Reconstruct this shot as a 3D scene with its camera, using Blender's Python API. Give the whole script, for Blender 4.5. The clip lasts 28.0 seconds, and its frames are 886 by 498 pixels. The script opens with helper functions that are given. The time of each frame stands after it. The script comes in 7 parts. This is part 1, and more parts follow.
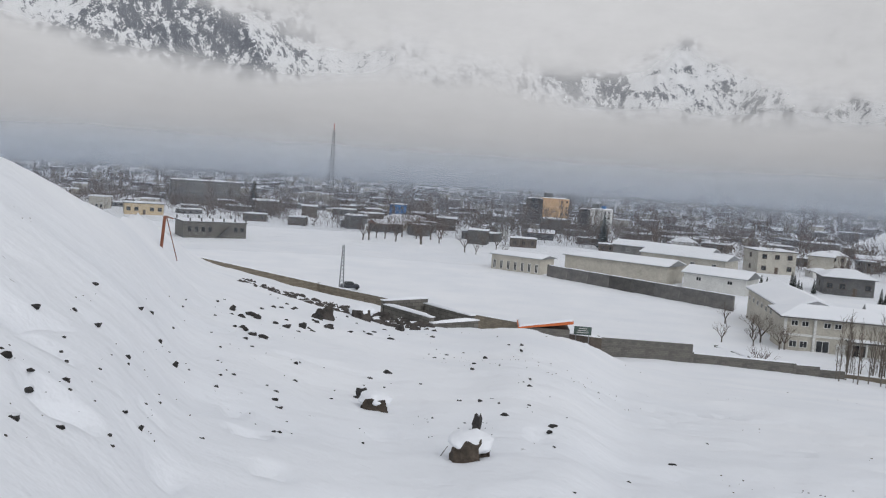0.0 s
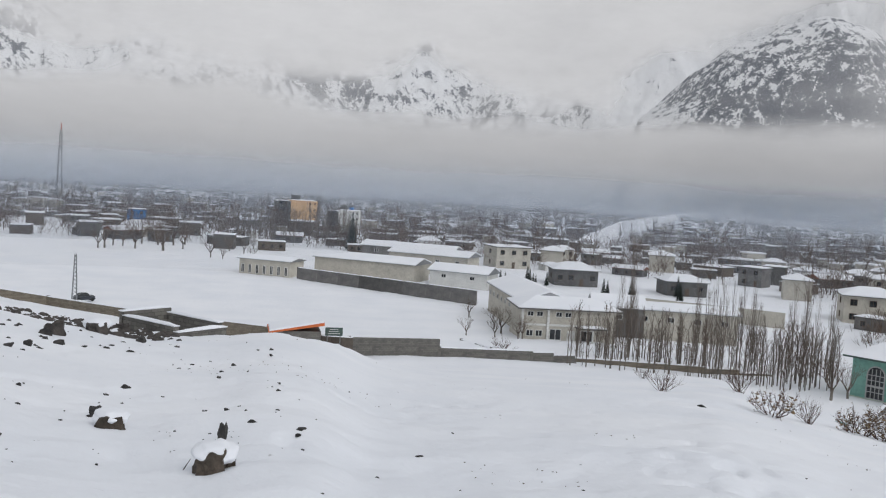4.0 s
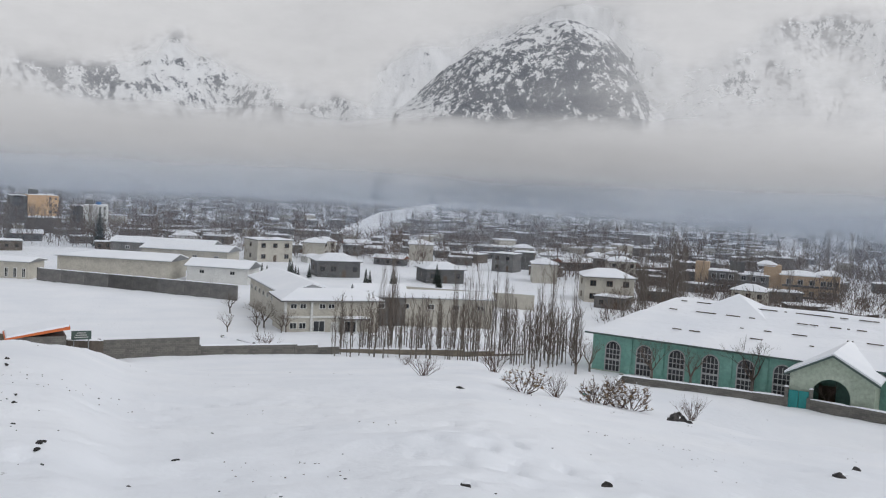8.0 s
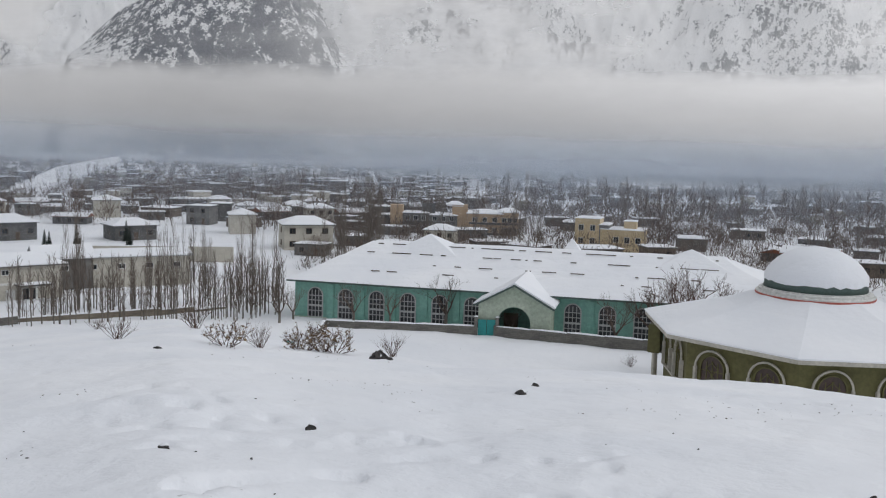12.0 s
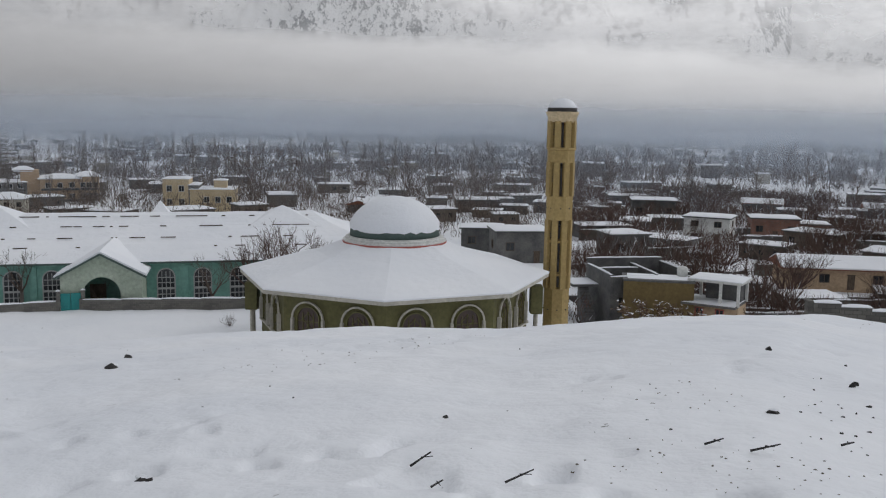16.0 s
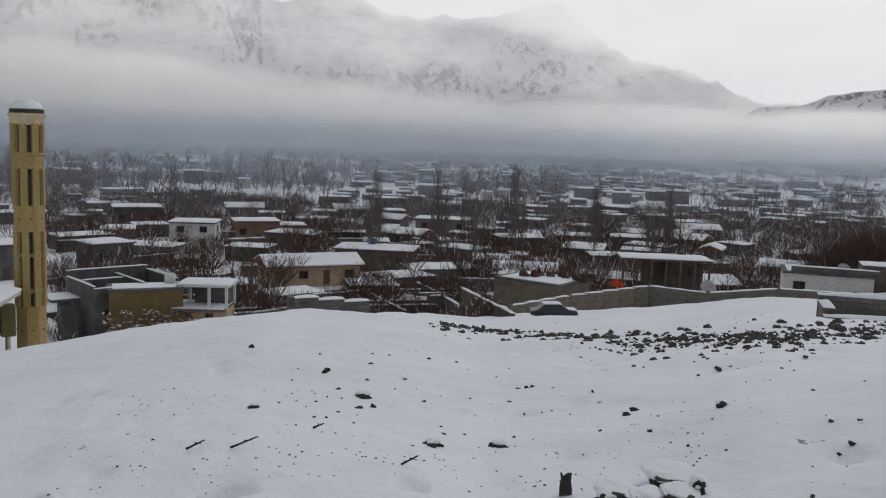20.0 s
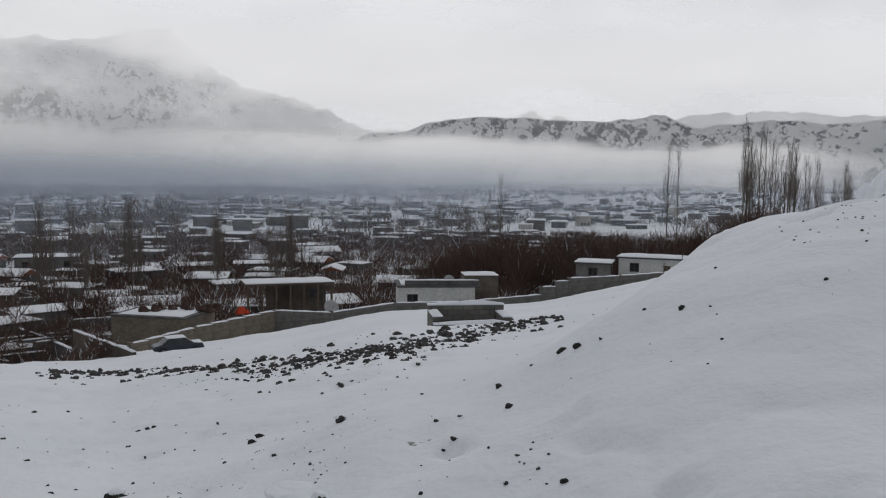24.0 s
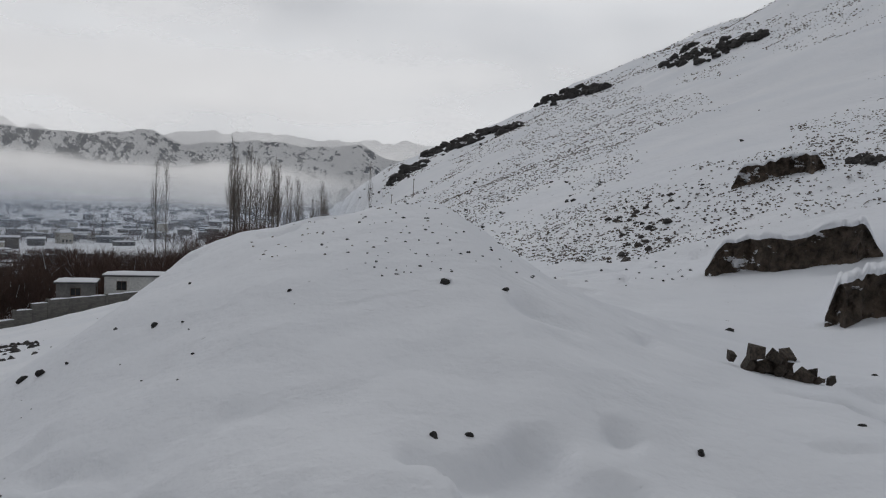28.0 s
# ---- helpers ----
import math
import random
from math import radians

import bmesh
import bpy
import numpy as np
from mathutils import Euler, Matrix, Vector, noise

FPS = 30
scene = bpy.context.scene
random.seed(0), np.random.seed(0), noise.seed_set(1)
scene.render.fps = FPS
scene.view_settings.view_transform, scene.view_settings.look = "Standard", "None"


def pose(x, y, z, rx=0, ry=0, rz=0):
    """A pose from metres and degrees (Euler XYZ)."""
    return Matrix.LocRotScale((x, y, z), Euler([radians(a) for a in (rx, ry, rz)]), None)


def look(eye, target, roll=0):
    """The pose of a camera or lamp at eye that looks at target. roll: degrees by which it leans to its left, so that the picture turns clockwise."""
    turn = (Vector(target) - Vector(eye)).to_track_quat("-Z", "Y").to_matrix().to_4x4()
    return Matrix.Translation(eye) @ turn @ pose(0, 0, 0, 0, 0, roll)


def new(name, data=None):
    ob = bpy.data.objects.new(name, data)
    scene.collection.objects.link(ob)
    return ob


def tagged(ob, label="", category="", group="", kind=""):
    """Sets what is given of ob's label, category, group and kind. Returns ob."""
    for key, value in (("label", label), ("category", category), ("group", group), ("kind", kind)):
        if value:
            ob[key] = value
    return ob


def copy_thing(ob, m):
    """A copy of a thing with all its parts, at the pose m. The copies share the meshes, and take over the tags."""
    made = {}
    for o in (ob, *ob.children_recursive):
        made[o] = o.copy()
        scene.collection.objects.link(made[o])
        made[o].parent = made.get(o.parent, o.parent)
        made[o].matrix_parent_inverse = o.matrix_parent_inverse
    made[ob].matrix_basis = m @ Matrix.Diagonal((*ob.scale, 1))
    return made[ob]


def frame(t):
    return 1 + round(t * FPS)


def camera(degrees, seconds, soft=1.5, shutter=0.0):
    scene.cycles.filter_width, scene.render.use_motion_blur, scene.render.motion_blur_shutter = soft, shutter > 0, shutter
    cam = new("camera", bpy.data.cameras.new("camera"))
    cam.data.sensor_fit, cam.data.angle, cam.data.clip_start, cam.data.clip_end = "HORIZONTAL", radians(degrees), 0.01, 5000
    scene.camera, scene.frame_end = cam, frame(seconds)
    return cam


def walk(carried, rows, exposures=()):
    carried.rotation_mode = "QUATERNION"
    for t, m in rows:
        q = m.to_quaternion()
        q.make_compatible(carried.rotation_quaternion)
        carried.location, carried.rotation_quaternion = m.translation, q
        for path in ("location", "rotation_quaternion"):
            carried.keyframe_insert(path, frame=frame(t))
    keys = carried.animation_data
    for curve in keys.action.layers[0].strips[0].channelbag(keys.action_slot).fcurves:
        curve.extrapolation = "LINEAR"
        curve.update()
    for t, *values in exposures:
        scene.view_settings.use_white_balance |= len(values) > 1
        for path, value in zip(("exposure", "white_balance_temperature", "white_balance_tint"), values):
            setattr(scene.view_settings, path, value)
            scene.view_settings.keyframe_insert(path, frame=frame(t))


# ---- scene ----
cam = camera(53.3, 28.0, 1.15)
ARM = 0.3  # the camera swings round on outstretched arms
# seconds, yaw, pitch, roll
ROWS = [
    (0.0, 2.47, -5.12, -3.97),
    (0.5, -0.69, -4.73, -3.99),
    (1.0, -1.37, -4.64, -3.95),
    (1.5, -1.63, -4.60, -4.03),
    (2.0, -3.08, -4.49, -4.13),
    (2.5, -5.12, -4.33, -4.06),
    (3.0, -7.74, -4.20, -3.86),
    (3.5, -10.75, -4.04, -3.64),
    (4.0, -13.79, -3.93, -3.53),
    (4.5, -16.55, -3.83, -3.48),
    (6.5, -24.24, -3.51, -3.29),
    (7.0, -25.56, -3.47, -3.25),
    (7.5, -26.73, -3.44, -3.29),
    (8.0, -29.22, -3.59, -3.02),
    (8.5, -31.50, -3.92, -2.79),
    (9.0, -33.82, -4.28, -2.56),
    (9.5, -36.48, -4.64, -2.40),
    (10.0, -38.88, -4.91, -2.21),
    (10.5, -41.44, -5.16, -2.09),
    (11.0, -43.74, -5.48, -1.89),
    (11.5, -46.09, -5.84, -1.76),
    (13.5, -58.27, -7.08, -1.07),
    (14.0, -61.76, -7.36, -0.97),
    (14.5, -64.72, -7.44, -0.86),
    (15.0, -67.21, -7.67, -0.76),
    (15.5, -71.10, -8.01, -0.87),
    (16.0, -74.92, -8.29, -0.93),
    (16.5, -78.97, -8.47, -1.05),
    (17.0, -83.08, -8.47, -1.16),
    (17.5, -87.03, -8.54, -1.31),
    (18.0, -91.37, -8.54, -1.47),
    (18.5, -95.59, -8.43, -1.69),
    (19.0, -99.93, -8.14, -1.90),
    (19.5, -104.00, -7.69, -1.96),
    (20.0, -107.43, -7.09, -1.98),
    (20.5, -110.66, -6.54, -2.14),
    (22.5, -121.73, -5.10, -1.11),
    (23.0, -124.79, -4.91, -0.94),
    (23.5, -128.26, -4.87, -0.90),
    (24.0, -131.75, -4.80, -0.74),
    (24.5, -134.66, -4.58, -0.56),
    (25.0, -137.54, -4.35, -0.38),
    (25.5, -140.58, -4.23, -0.22),
    (26.0, -143.96, -4.08, -0.02),
    (26.5, -148.14, -3.82, -0.24),
    (27.0, -152.34, -3.43, -0.70),
    (27.5, -157.86, -3.10, -0.96),
    (28.0, -163.95, -2.98, -1.93),
]
walk(cam, [(t, pose(-ARM * math.sin(radians(yaw)), ARM * math.cos(radians(yaw)), 0, 90 + pitch, roll, yaw)) for t, yaw, pitch, roll in ROWS],
     exposures=[(0, -0.49), (7, -0.43), (11, -0.48), (14, -0.7), (17, -0.85), (20, -1.05), (25, -1.2), (28, -1.3)])

# ---- world and light ----
SUN_AZ, SUN_EL = 150.0, 38.0
world = bpy.data.worlds.new("overcast_sky")
scene.world = world
world.use_nodes = True
wt = world.node_tree
wt.nodes.clear()
w_out = wt.nodes.new("ShaderNodeOutputWorld")
w_bg = wt.nodes.new("ShaderNodeBackground")
w_sky = wt.nodes.new("ShaderNodeTexSky")
w_sky.sky_type, w_sky.sun_disc = "NISHITA", False
w_sky.sun_elevation, w_sky.sun_rotation = radians(SUN_EL), radians(SUN_AZ)
w_scale = wt.nodes.new("ShaderNodeVectorMath")
w_scale.operation = "SCALE"
w_scale.inputs[3].default_value = 0.06
wt.links.new(w_sky.outputs[0], w_scale.inputs[0])
w_tc = wt.nodes.new("ShaderNodeTexCoord")
w_map = wt.nodes.new("ShaderNodeMapping")
w_map.inputs["Scale"].default_value = (2.0, 2.0, 6.5)
wt.links.new(w_tc.outputs["Generated"], w_map.inputs[0])
w_noise = wt.nodes.new("ShaderNodeTexNoise")
w_noise.inputs["Scale"].default_value, w_noise.inputs["Detail"].default_value = 1.0, 5.0
wt.links.new(w_map.outputs[0], w_noise.inputs["Vector"])
w_ramp = wt.nodes.new("ShaderNodeValToRGB")
w_ramp.color_ramp.elements[0].position, w_ramp.color_ramp.elements[1].position = 0.33, 0.6
w_ramp.color_ramp.elements[0].color, w_ramp.color_ramp.elements[1].color = (0.45, 0.47, 0.51, 1), (0.765, 0.785, 0.82, 1)
wt.links.new(w_noise.outputs[0], w_ramp.inputs[0])
w_mix = wt.nodes.new("ShaderNodeMix")
w_mix.data_type = "RGBA"
w_mix.inputs[0].default_value = 0.93
# the overcast is brightest round the veiled sun
w_dot = wt.nodes.new("ShaderNodeVectorMath")
w_dot.operation = "DOT_PRODUCT"
w_dot.inputs[1].default_value = (math.sin(radians(138)) * 0.94, math.cos(radians(138)) * 0.97, 0.24)
wt.links.new(w_tc.outputs["Generated"], w_dot.inputs[0])
w_glow = wt.nodes.new("ShaderNodeMapRange")
w_glow.interpolation_type = "SMOOTHSTEP"
w_glow.inputs[1].default_value, w_glow.inputs[2].default_value, w_glow.inputs[3].default_value, w_glow.inputs[4].default_value = -0.1, 0.95, 1.0, 2.35
wt.links.new(w_dot.outputs["Value"], w_glow.inputs[0])
w_lit = wt.nodes.new("ShaderNodeVectorMath")
w_lit.operation = "SCALE"
wt.links.new(w_ramp.outputs[0], w_lit.inputs[0])
wt.links.new(w_glow.outputs[0], w_lit.inputs[3])
wt.links.new(w_scale.outputs[0], w_mix.inputs[6])
wt.links.new(w_lit.outputs[0], w_mix.inputs[7])
wt.links.new(w_mix.outputs[2], w_bg.inputs[0])
wt.links.new(w_bg.outputs[0], w_out.inputs[0])

sun = new("sun", bpy.data.lights.new("sun", "SUN"))
sun.data.energy, sun.data.angle, sun.data.color = 0.5, radians(25), (1.0, 0.97, 0.93)
sun.matrix_world = look((0, 0, 0), (-math.sin(radians(SUN_AZ)) * math.cos(radians(SUN_EL)), -math.cos(radians(SUN_AZ)) * math.cos(radians(SUN_EL)), -math.sin(radians(SUN_EL))))


# ---- materials ----
def mat_base(name):
    m = bpy.data.materials.new(name)
    m.use_nodes = True
    return m, m.node_tree, m.node_tree.nodes["Principled BSDF"]


def noise_node(nt, scale, detail=4.0, rough=0.55, coord="Object", stretch=None):
    tc = nt.nodes.new("ShaderNodeTexCoord")
    n = nt.nodes.new("ShaderNodeTexNoise")
    n.inputs["Scale"].default_value, n.inputs["Detail"].default_value, n.inputs["Roughness"].default_value = scale, detail, rough
    if stretch:
        mp = nt.nodes.new("ShaderNodeMapping")
        mp.inputs["Scale"].default_value = stretch
        nt.links.new(tc.outputs[coord], mp.inputs[0])
        nt.links.new(mp.outputs[0], n.inputs["Vector"])
    else:
        nt.links.new(tc.outputs[coord], n.inputs["Vector"])
    return n


def ramp_node(nt, src, stops):
    r = nt.nodes.new("ShaderNodeValToRGB")
    el = r.color_ramp.elements
    while len(el) < len(stops):
        el.new(0.5)
    for e, (p, c) in zip(el, stops):
        e.position, e.color = p, (*c, 1) if len(c) == 3 else c
    nt.links.new(src, r.inputs[0])
    return r


def mix_node(nt, fac, a, b, mode="MIX"):
    m = nt.nodes.new("ShaderNodeMix")
    m.data_type, m.blend_type = "RGBA", mode
    for sock, v in ((m.inputs[0], fac), (m.inputs[6], a), (m.inputs[7], b)):
        if isinstance(v, (int, float)):
            sock.default_value = v
        elif isinstance(v, tuple):
            sock.default_value = (*v, 1)
        else:
            nt.links.new(v, sock)
    return m.outputs[2]


def bump_into(nt, bsdf, heights):
    last = None
    for src, strength, dist in heights:
        b = nt.nodes.new("ShaderNodeBump")
        b.inputs["Strength"].default_value, b.inputs["Distance"].default_value = strength, dist
        nt.links.new(src, b.inputs["Height"])
        if last:
            nt.links.new(last, b.inputs["Normal"])
        last = b.outputs[0]
    nt.links.new(last, bsdf.inputs["Normal"])


def plain(name, a, b, scale=3.0, rough=0.8, metal=0.0, bump=0.3, dist=0.02, fine=9.0, vary=0.0, stretch=None):
    """A two-scale stained surface between the colours a and b."""
    m, nt, bs = mat_base(name)
    n1 = noise_node(nt, scale, 5.0, 0.6, stretch=stretch)
    n2 = noise_node(nt, scale * fine, 3.0, 0.6)
    r1 = ramp_node(nt, n1.outputs[0], [(0.3, a), (0.7, b)])
    r2 = ramp_node(nt, n2.outputs[0], [(0.3, (0.78, 0.78, 0.78)), (0.7, (1.12, 1.12, 1.12))])
    col = mix_node(nt, 1.0, r1.outputs[0], r2.outputs[0], "MULTIPLY")
    if vary:
        oi = nt.nodes.new("ShaderNodeObjectInfo")
        rv = ramp_node(nt, oi.outputs["Random"], [(0.0, (1 - vary,) * 3), (1.0, (1 + vary,) * 3)])
        col = mix_node(nt, 1.0, col, rv.outputs[0], "MULTIPLY")
    nt.links.new(col, bs.inputs["Base Color"])
    bs.inputs["Roughness"].default_value, bs.inputs["Metallic"].default_value = rough, metal
    if bump:
        bump_into(nt, bs, [(n1.outputs[0], bump * 0.5, dist * 2), (n2.outputs[0], bump, dist)])
    return m


def blockwork(name, a, b, mortar, bw=0.42, bh=0.2, vary=0.12):
    """Laid blocks with recessed joints and stains, for walls seen from afar."""
    m, nt, bs = mat_base(name)
    tc = nt.nodes.new("ShaderNodeTexCoord")
    br = nt.nodes.new("ShaderNodeTexBrick")
    br.inputs["Color1"].default_value, br.inputs["Color2"].default_value, br.inputs["Mortar"].default_value = (*a, 1), (*b, 1), (*mortar, 1)
    br.inputs["Scale"].default_value = 1.0
    br.inputs["Brick Width"].default_value, br.inputs["Row Height"].default_value, br.inputs["Mortar Size"].default_value = bw, bh, 0.012
    sep = nt.nodes.new("ShaderNodeSeparateXYZ")
    comb = nt.nodes.new("ShaderNodeCombineXYZ")
    add = nt.nodes.new("ShaderNodeMath")
    nt.links.new(tc.outputs["Object"], sep.inputs[0])
    nt.links.new(sep.outputs[0], add.inputs[0])
    nt.links.new(sep.outputs[1], add.inputs[1])
    nt.links.new(add.outputs[0], comb.inputs[0])
    nt.links.new(sep.outputs[2], comb.inputs[1])
    nt.links.new(comb.outputs[0], br.inputs["Vector"])
    n1 = noise_node(nt, 0.7, 5.0, 0.65)
    r1 = ramp_node(nt, n1.outputs[0], [(0.3, (0.7, 0.7, 0.7)), (0.7, (1.1, 1.1, 1.08))])
    col = mix_node(nt, 1.0, br.outputs[0], r1.outputs[0], "MULTIPLY")
    nt.links.new(col, bs.inputs["Base Color"])
    bs.inputs["Roughness"].default_value = 0.9
    bump_into(nt, bs, [(br.outputs["Fac"], -0.5, 0.02), (n1.outputs[0], 0.3, 0.05)])
    return m


def make_snow(name, dirt=0.0):
    m, nt, bs = mat_base(name)
    big = noise_node(nt, 0.12, 4.0, 0.5)
    mid = noise_node(nt, 1.3, 5.0, 0.55)
    fine = noise_node(nt, 14.0, 3.0, 0.6)
    base = ramp_node(nt, big.outputs[0], [(0.3, (0.80, 0.82, 0.86)), (0.7, (0.88, 0.89, 0.915))])
    col = base.outputs[0]
    if dirt:
        # grass stalks, clods and pebbles that poke through
        d1 = noise_node(nt, 3.1, 3.0, 0.7)
        d2 = noise_node(nt, 0.35, 3.0, 0.5)
        r1 = ramp_node(nt, d1.outputs[0], [(0.71, (0, 0, 0)), (0.74, (1, 1, 1))])
        r2 = ramp_node(nt, d2.outputs[0], [(0.5, (0, 0, 0)), (0.62, (dirt, dirt, dirt))])
        k = mix_node(nt, 1.0, r1.outputs[0], r2.outputs[0], "MULTIPLY")
        col = mix_node(nt, k, col, (0.11, 0.095, 0.08))
    nt.links.new(col, bs.inputs["Base Color"])
    bs.inputs["Roughness"].default_value = 0.75
    bs.inputs["Specular IOR Level"].default_value = 0.25
    bump_into(nt, bs, [(mid.outputs[0], 0.38, 0.26), (fine.outputs[0], 0.3, 0.025)])
    return m


SNOW = make_snow("snow")
SNOW_GROUND = make_snow("snow_ground", 0.8)


def make_mountain():
    m, nt, bs = mat_base("mountain_rock_and_snow")
    geo = nt.nodes.new("ShaderNodeNewGeometry")
    sep = nt.nodes.new("ShaderNodeSeparateXYZ")
    nt.links.new(geo.outputs["Normal"], sep.inputs[0])
    att = nt.nodes.new("ShaderNodeAttribute")
    att.attribute_name = "rocky"
    n1 = noise_node(nt, 0.042, 8.0, 0.76, stretch=(1, 1, 0.5))
    n2 = noise_node(nt, 0.13, 6.0, 0.7)
    add = nt.nodes.new("ShaderNodeMath")
    add.operation = "MULTIPLY_ADD"
    nt.links.new(n2.outputs[0], add.inputs[0])
    add.inputs[1].default_value = 0.45
    nt.links.new(n1.outputs[0], add.inputs[2])
    a2 = nt.nodes.new("ShaderNodeMath")
    a2.operation = "MULTIPLY_ADD"
    nt.links.new(sep.outputs[2], a2.inputs[0])
    a2.inputs[1].default_value = -0.53
    nt.links.new(add.outputs[0], a2.inputs[2])
    a3 = nt.nodes.new("ShaderNodeMath")
    nt.links.new(a2.outputs[0], a3.inputs[0])
    nt.links.new(att.outputs["Fac"], a3.inputs[1])
    k = ramp_node(nt, a3.outputs[0], [(0.61, (0, 0, 0)), (0.65, (1, 1, 1))])
    rock = ramp_node(nt, n2.outputs[0], [(0.3, (0.09, 0.105, 0.135)), (0.7, (0.19, 0.205, 0.235))])
    col = mix_node(nt, k.outputs[0], (0.90, 0.905, 0.92), rock.outputs[0])
    nt.links.new(col, bs.inputs["Base Color"])
    bs.inputs["Roughness"].default_value = 0.95
    bump_into(nt, bs, [(n1.outputs[0], 0.5, 30.0), (n2.outputs[0], 0.6, 8.0)])
    return m


def make_vapour(name, a, b, scale, torn=3.0, glowing=0.0):
    """Cloud or haze sheet in painted colours; density kept on it, broken by noise."""
    m, nt, bs = mat_base(name)
    nt.nodes.remove(bs)
    out = nt.nodes["Material Output"]
    att = nt.nodes.new("ShaderNodeAttribute")
    att.attribute_name = "thickness"
    n1 = noise_node(nt, scale, 6.0, 0.6, stretch=(1, 1, 2.6))
    r1 = ramp_node(nt, n1.outputs[0], [(0.25, (0, 0, 0)), (0.75, (1, 1, 1))])
    # density pushed up or down by the noise, most where it is half
    mul = nt.nodes.new("ShaderNodeMath")
    mul.operation = "MULTIPLY_ADD"
    nt.links.new(r1.outputs[0], mul.inputs[0])
    mul.inputs[1].default_value, mul.inputs[2].default_value = 0.9, -0.45
    one = nt.nodes.new("ShaderNodeMath")
    one.operation = "SUBTRACT"
    one.inputs[0].default_value = 1.0
    nt.links.new(att.outputs["Fac"], one.inputs[1])
    mm = nt.nodes.new("ShaderNodeMath")
    mm.operation = "MULTIPLY"
    nt.links.new(one.outputs[0], mm.inputs[0])
    nt.links.new(att.outputs["Fac"], mm.inputs[1])
    m3 = nt.nodes.new("ShaderNodeMath")
    m3.operation = "MULTIPLY"
    nt.links.new(mm.outputs[0], m3.inputs[0])
    nt.links.new(mul.outputs[0], m3.inputs[1])
    m4 = nt.nodes.new("ShaderNodeMath")
    m4.operation, m4.use_clamp = "MULTIPLY_ADD", True
    nt.links.new(m3.outputs[0], m4.inputs[0])
    m4.inputs[1].default_value = torn
    nt.links.new(att.outputs["Fac"], m4.inputs[2])
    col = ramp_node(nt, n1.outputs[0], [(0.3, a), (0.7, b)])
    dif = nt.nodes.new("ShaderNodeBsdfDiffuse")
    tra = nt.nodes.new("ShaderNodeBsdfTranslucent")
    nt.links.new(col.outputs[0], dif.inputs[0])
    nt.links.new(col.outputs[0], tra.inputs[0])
    half = nt.nodes.new("ShaderNodeMixShader")
    half.inputs[0].default_value = 0.78
    nt.links.new(dif.outputs[0], half.inputs[1])
    nt.links.new(tra.outputs[0], half.inputs[2])
    tp = nt.nodes.new("ShaderNodeBsdfTransparent")
    mix = nt.nodes.new("ShaderNodeMixShader")
    nt.links.new(m4.outputs[0], mix.inputs[0])
    nt.links.new(tp.outputs[0], mix.inputs[1])
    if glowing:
        # emission added to the cloud, imitating overcast light scattered through it
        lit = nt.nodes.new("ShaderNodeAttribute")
        lit.attribute_name = "sheet_glow"
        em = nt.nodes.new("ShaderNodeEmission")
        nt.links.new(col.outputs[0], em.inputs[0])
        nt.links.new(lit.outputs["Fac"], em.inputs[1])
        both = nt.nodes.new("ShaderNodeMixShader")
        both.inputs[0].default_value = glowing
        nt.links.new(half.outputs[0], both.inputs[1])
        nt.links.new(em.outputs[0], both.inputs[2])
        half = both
    nt.links.new(half.outputs[0], mix.inputs[2])
    nt.links.new(mix.outputs[0], out.inputs[0])
    return m


MOUNTAIN = make_mountain()
CLOUD = make_vapour("glowing_cloud", (0.88, 0.875, 0.88), (0.96, 0.955, 0.96), 0.0022, 3.0, 0.65)
# haze painted as sheet colour: blue-grey shaded air nearby, paler air far off
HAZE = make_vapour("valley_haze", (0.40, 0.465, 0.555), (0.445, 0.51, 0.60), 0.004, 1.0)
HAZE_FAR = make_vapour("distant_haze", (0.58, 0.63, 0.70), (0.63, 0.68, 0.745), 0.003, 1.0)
ROCK = plain("dark_stone", (0.018, 0.018, 0.02), (0.075, 0.068, 0.062), 4.0, 0.9, bump=0.8, dist=0.04, vary=0.25)
EARTH = plain("bare_earth_bank", (0.065, 0.051, 0.039), (0.23, 0.182, 0.142), 3.5, 0.95, bump=0.9, dist=0.1)
RUBBLE = plain("dry_stone", (0.03, 0.028, 0.028), (0.12, 0.105, 0.093), 2.2, 0.92, bump=0.9, dist=0.06)
CONCRETE = plain("grey_concrete", (0.075, 0.075, 0.078), (0.155, 0.152, 0.146), 0.8, 0.9, vary=0.15)
BLOCK = blockwork("grey_blocks", (0.20, 0.19, 0.17), (0.145, 0.14, 0.13), (0.11, 0.105, 0.1))
BLOCK_TAN = blockwork("sandy_blocks", (0.25, 0.215, 0.165), (0.18, 0.155, 0.12), (0.13, 0.115, 0.1))
STONE_WALL = blockwork("old_stone_courses", (0.12, 0.115, 0.105), (0.20, 0.19, 0.17), (0.07, 0.065, 0.06), 0.5, 0.25)
BRICK = blockwork("red_brick", (0.30, 0.13, 0.09), (0.24, 0.11, 0.08), (0.2, 0.17, 0.15), 0.24, 0.08)
PLASTER = plain("grey_plaster", (0.085, 0.085, 0.086), (0.19, 0.183, 0.172), 0.5, 0.9, vary=0.35)
MUD = plain("mud_plaster", (0.075, 0.062, 0.052), (0.16, 0.134, 0.11), 0.6, 0.95, vary=0.3)
WHITE = plain("white_paint", (0.60, 0.60, 0.58), (0.74, 0.74, 0.71), 0.5, 0.7, bump=0.15)
CREAM = plain("cream_paint", (0.42, 0.395, 0.34), (0.56, 0.53, 0.46), 0.5, 0.75, bump=0.15)
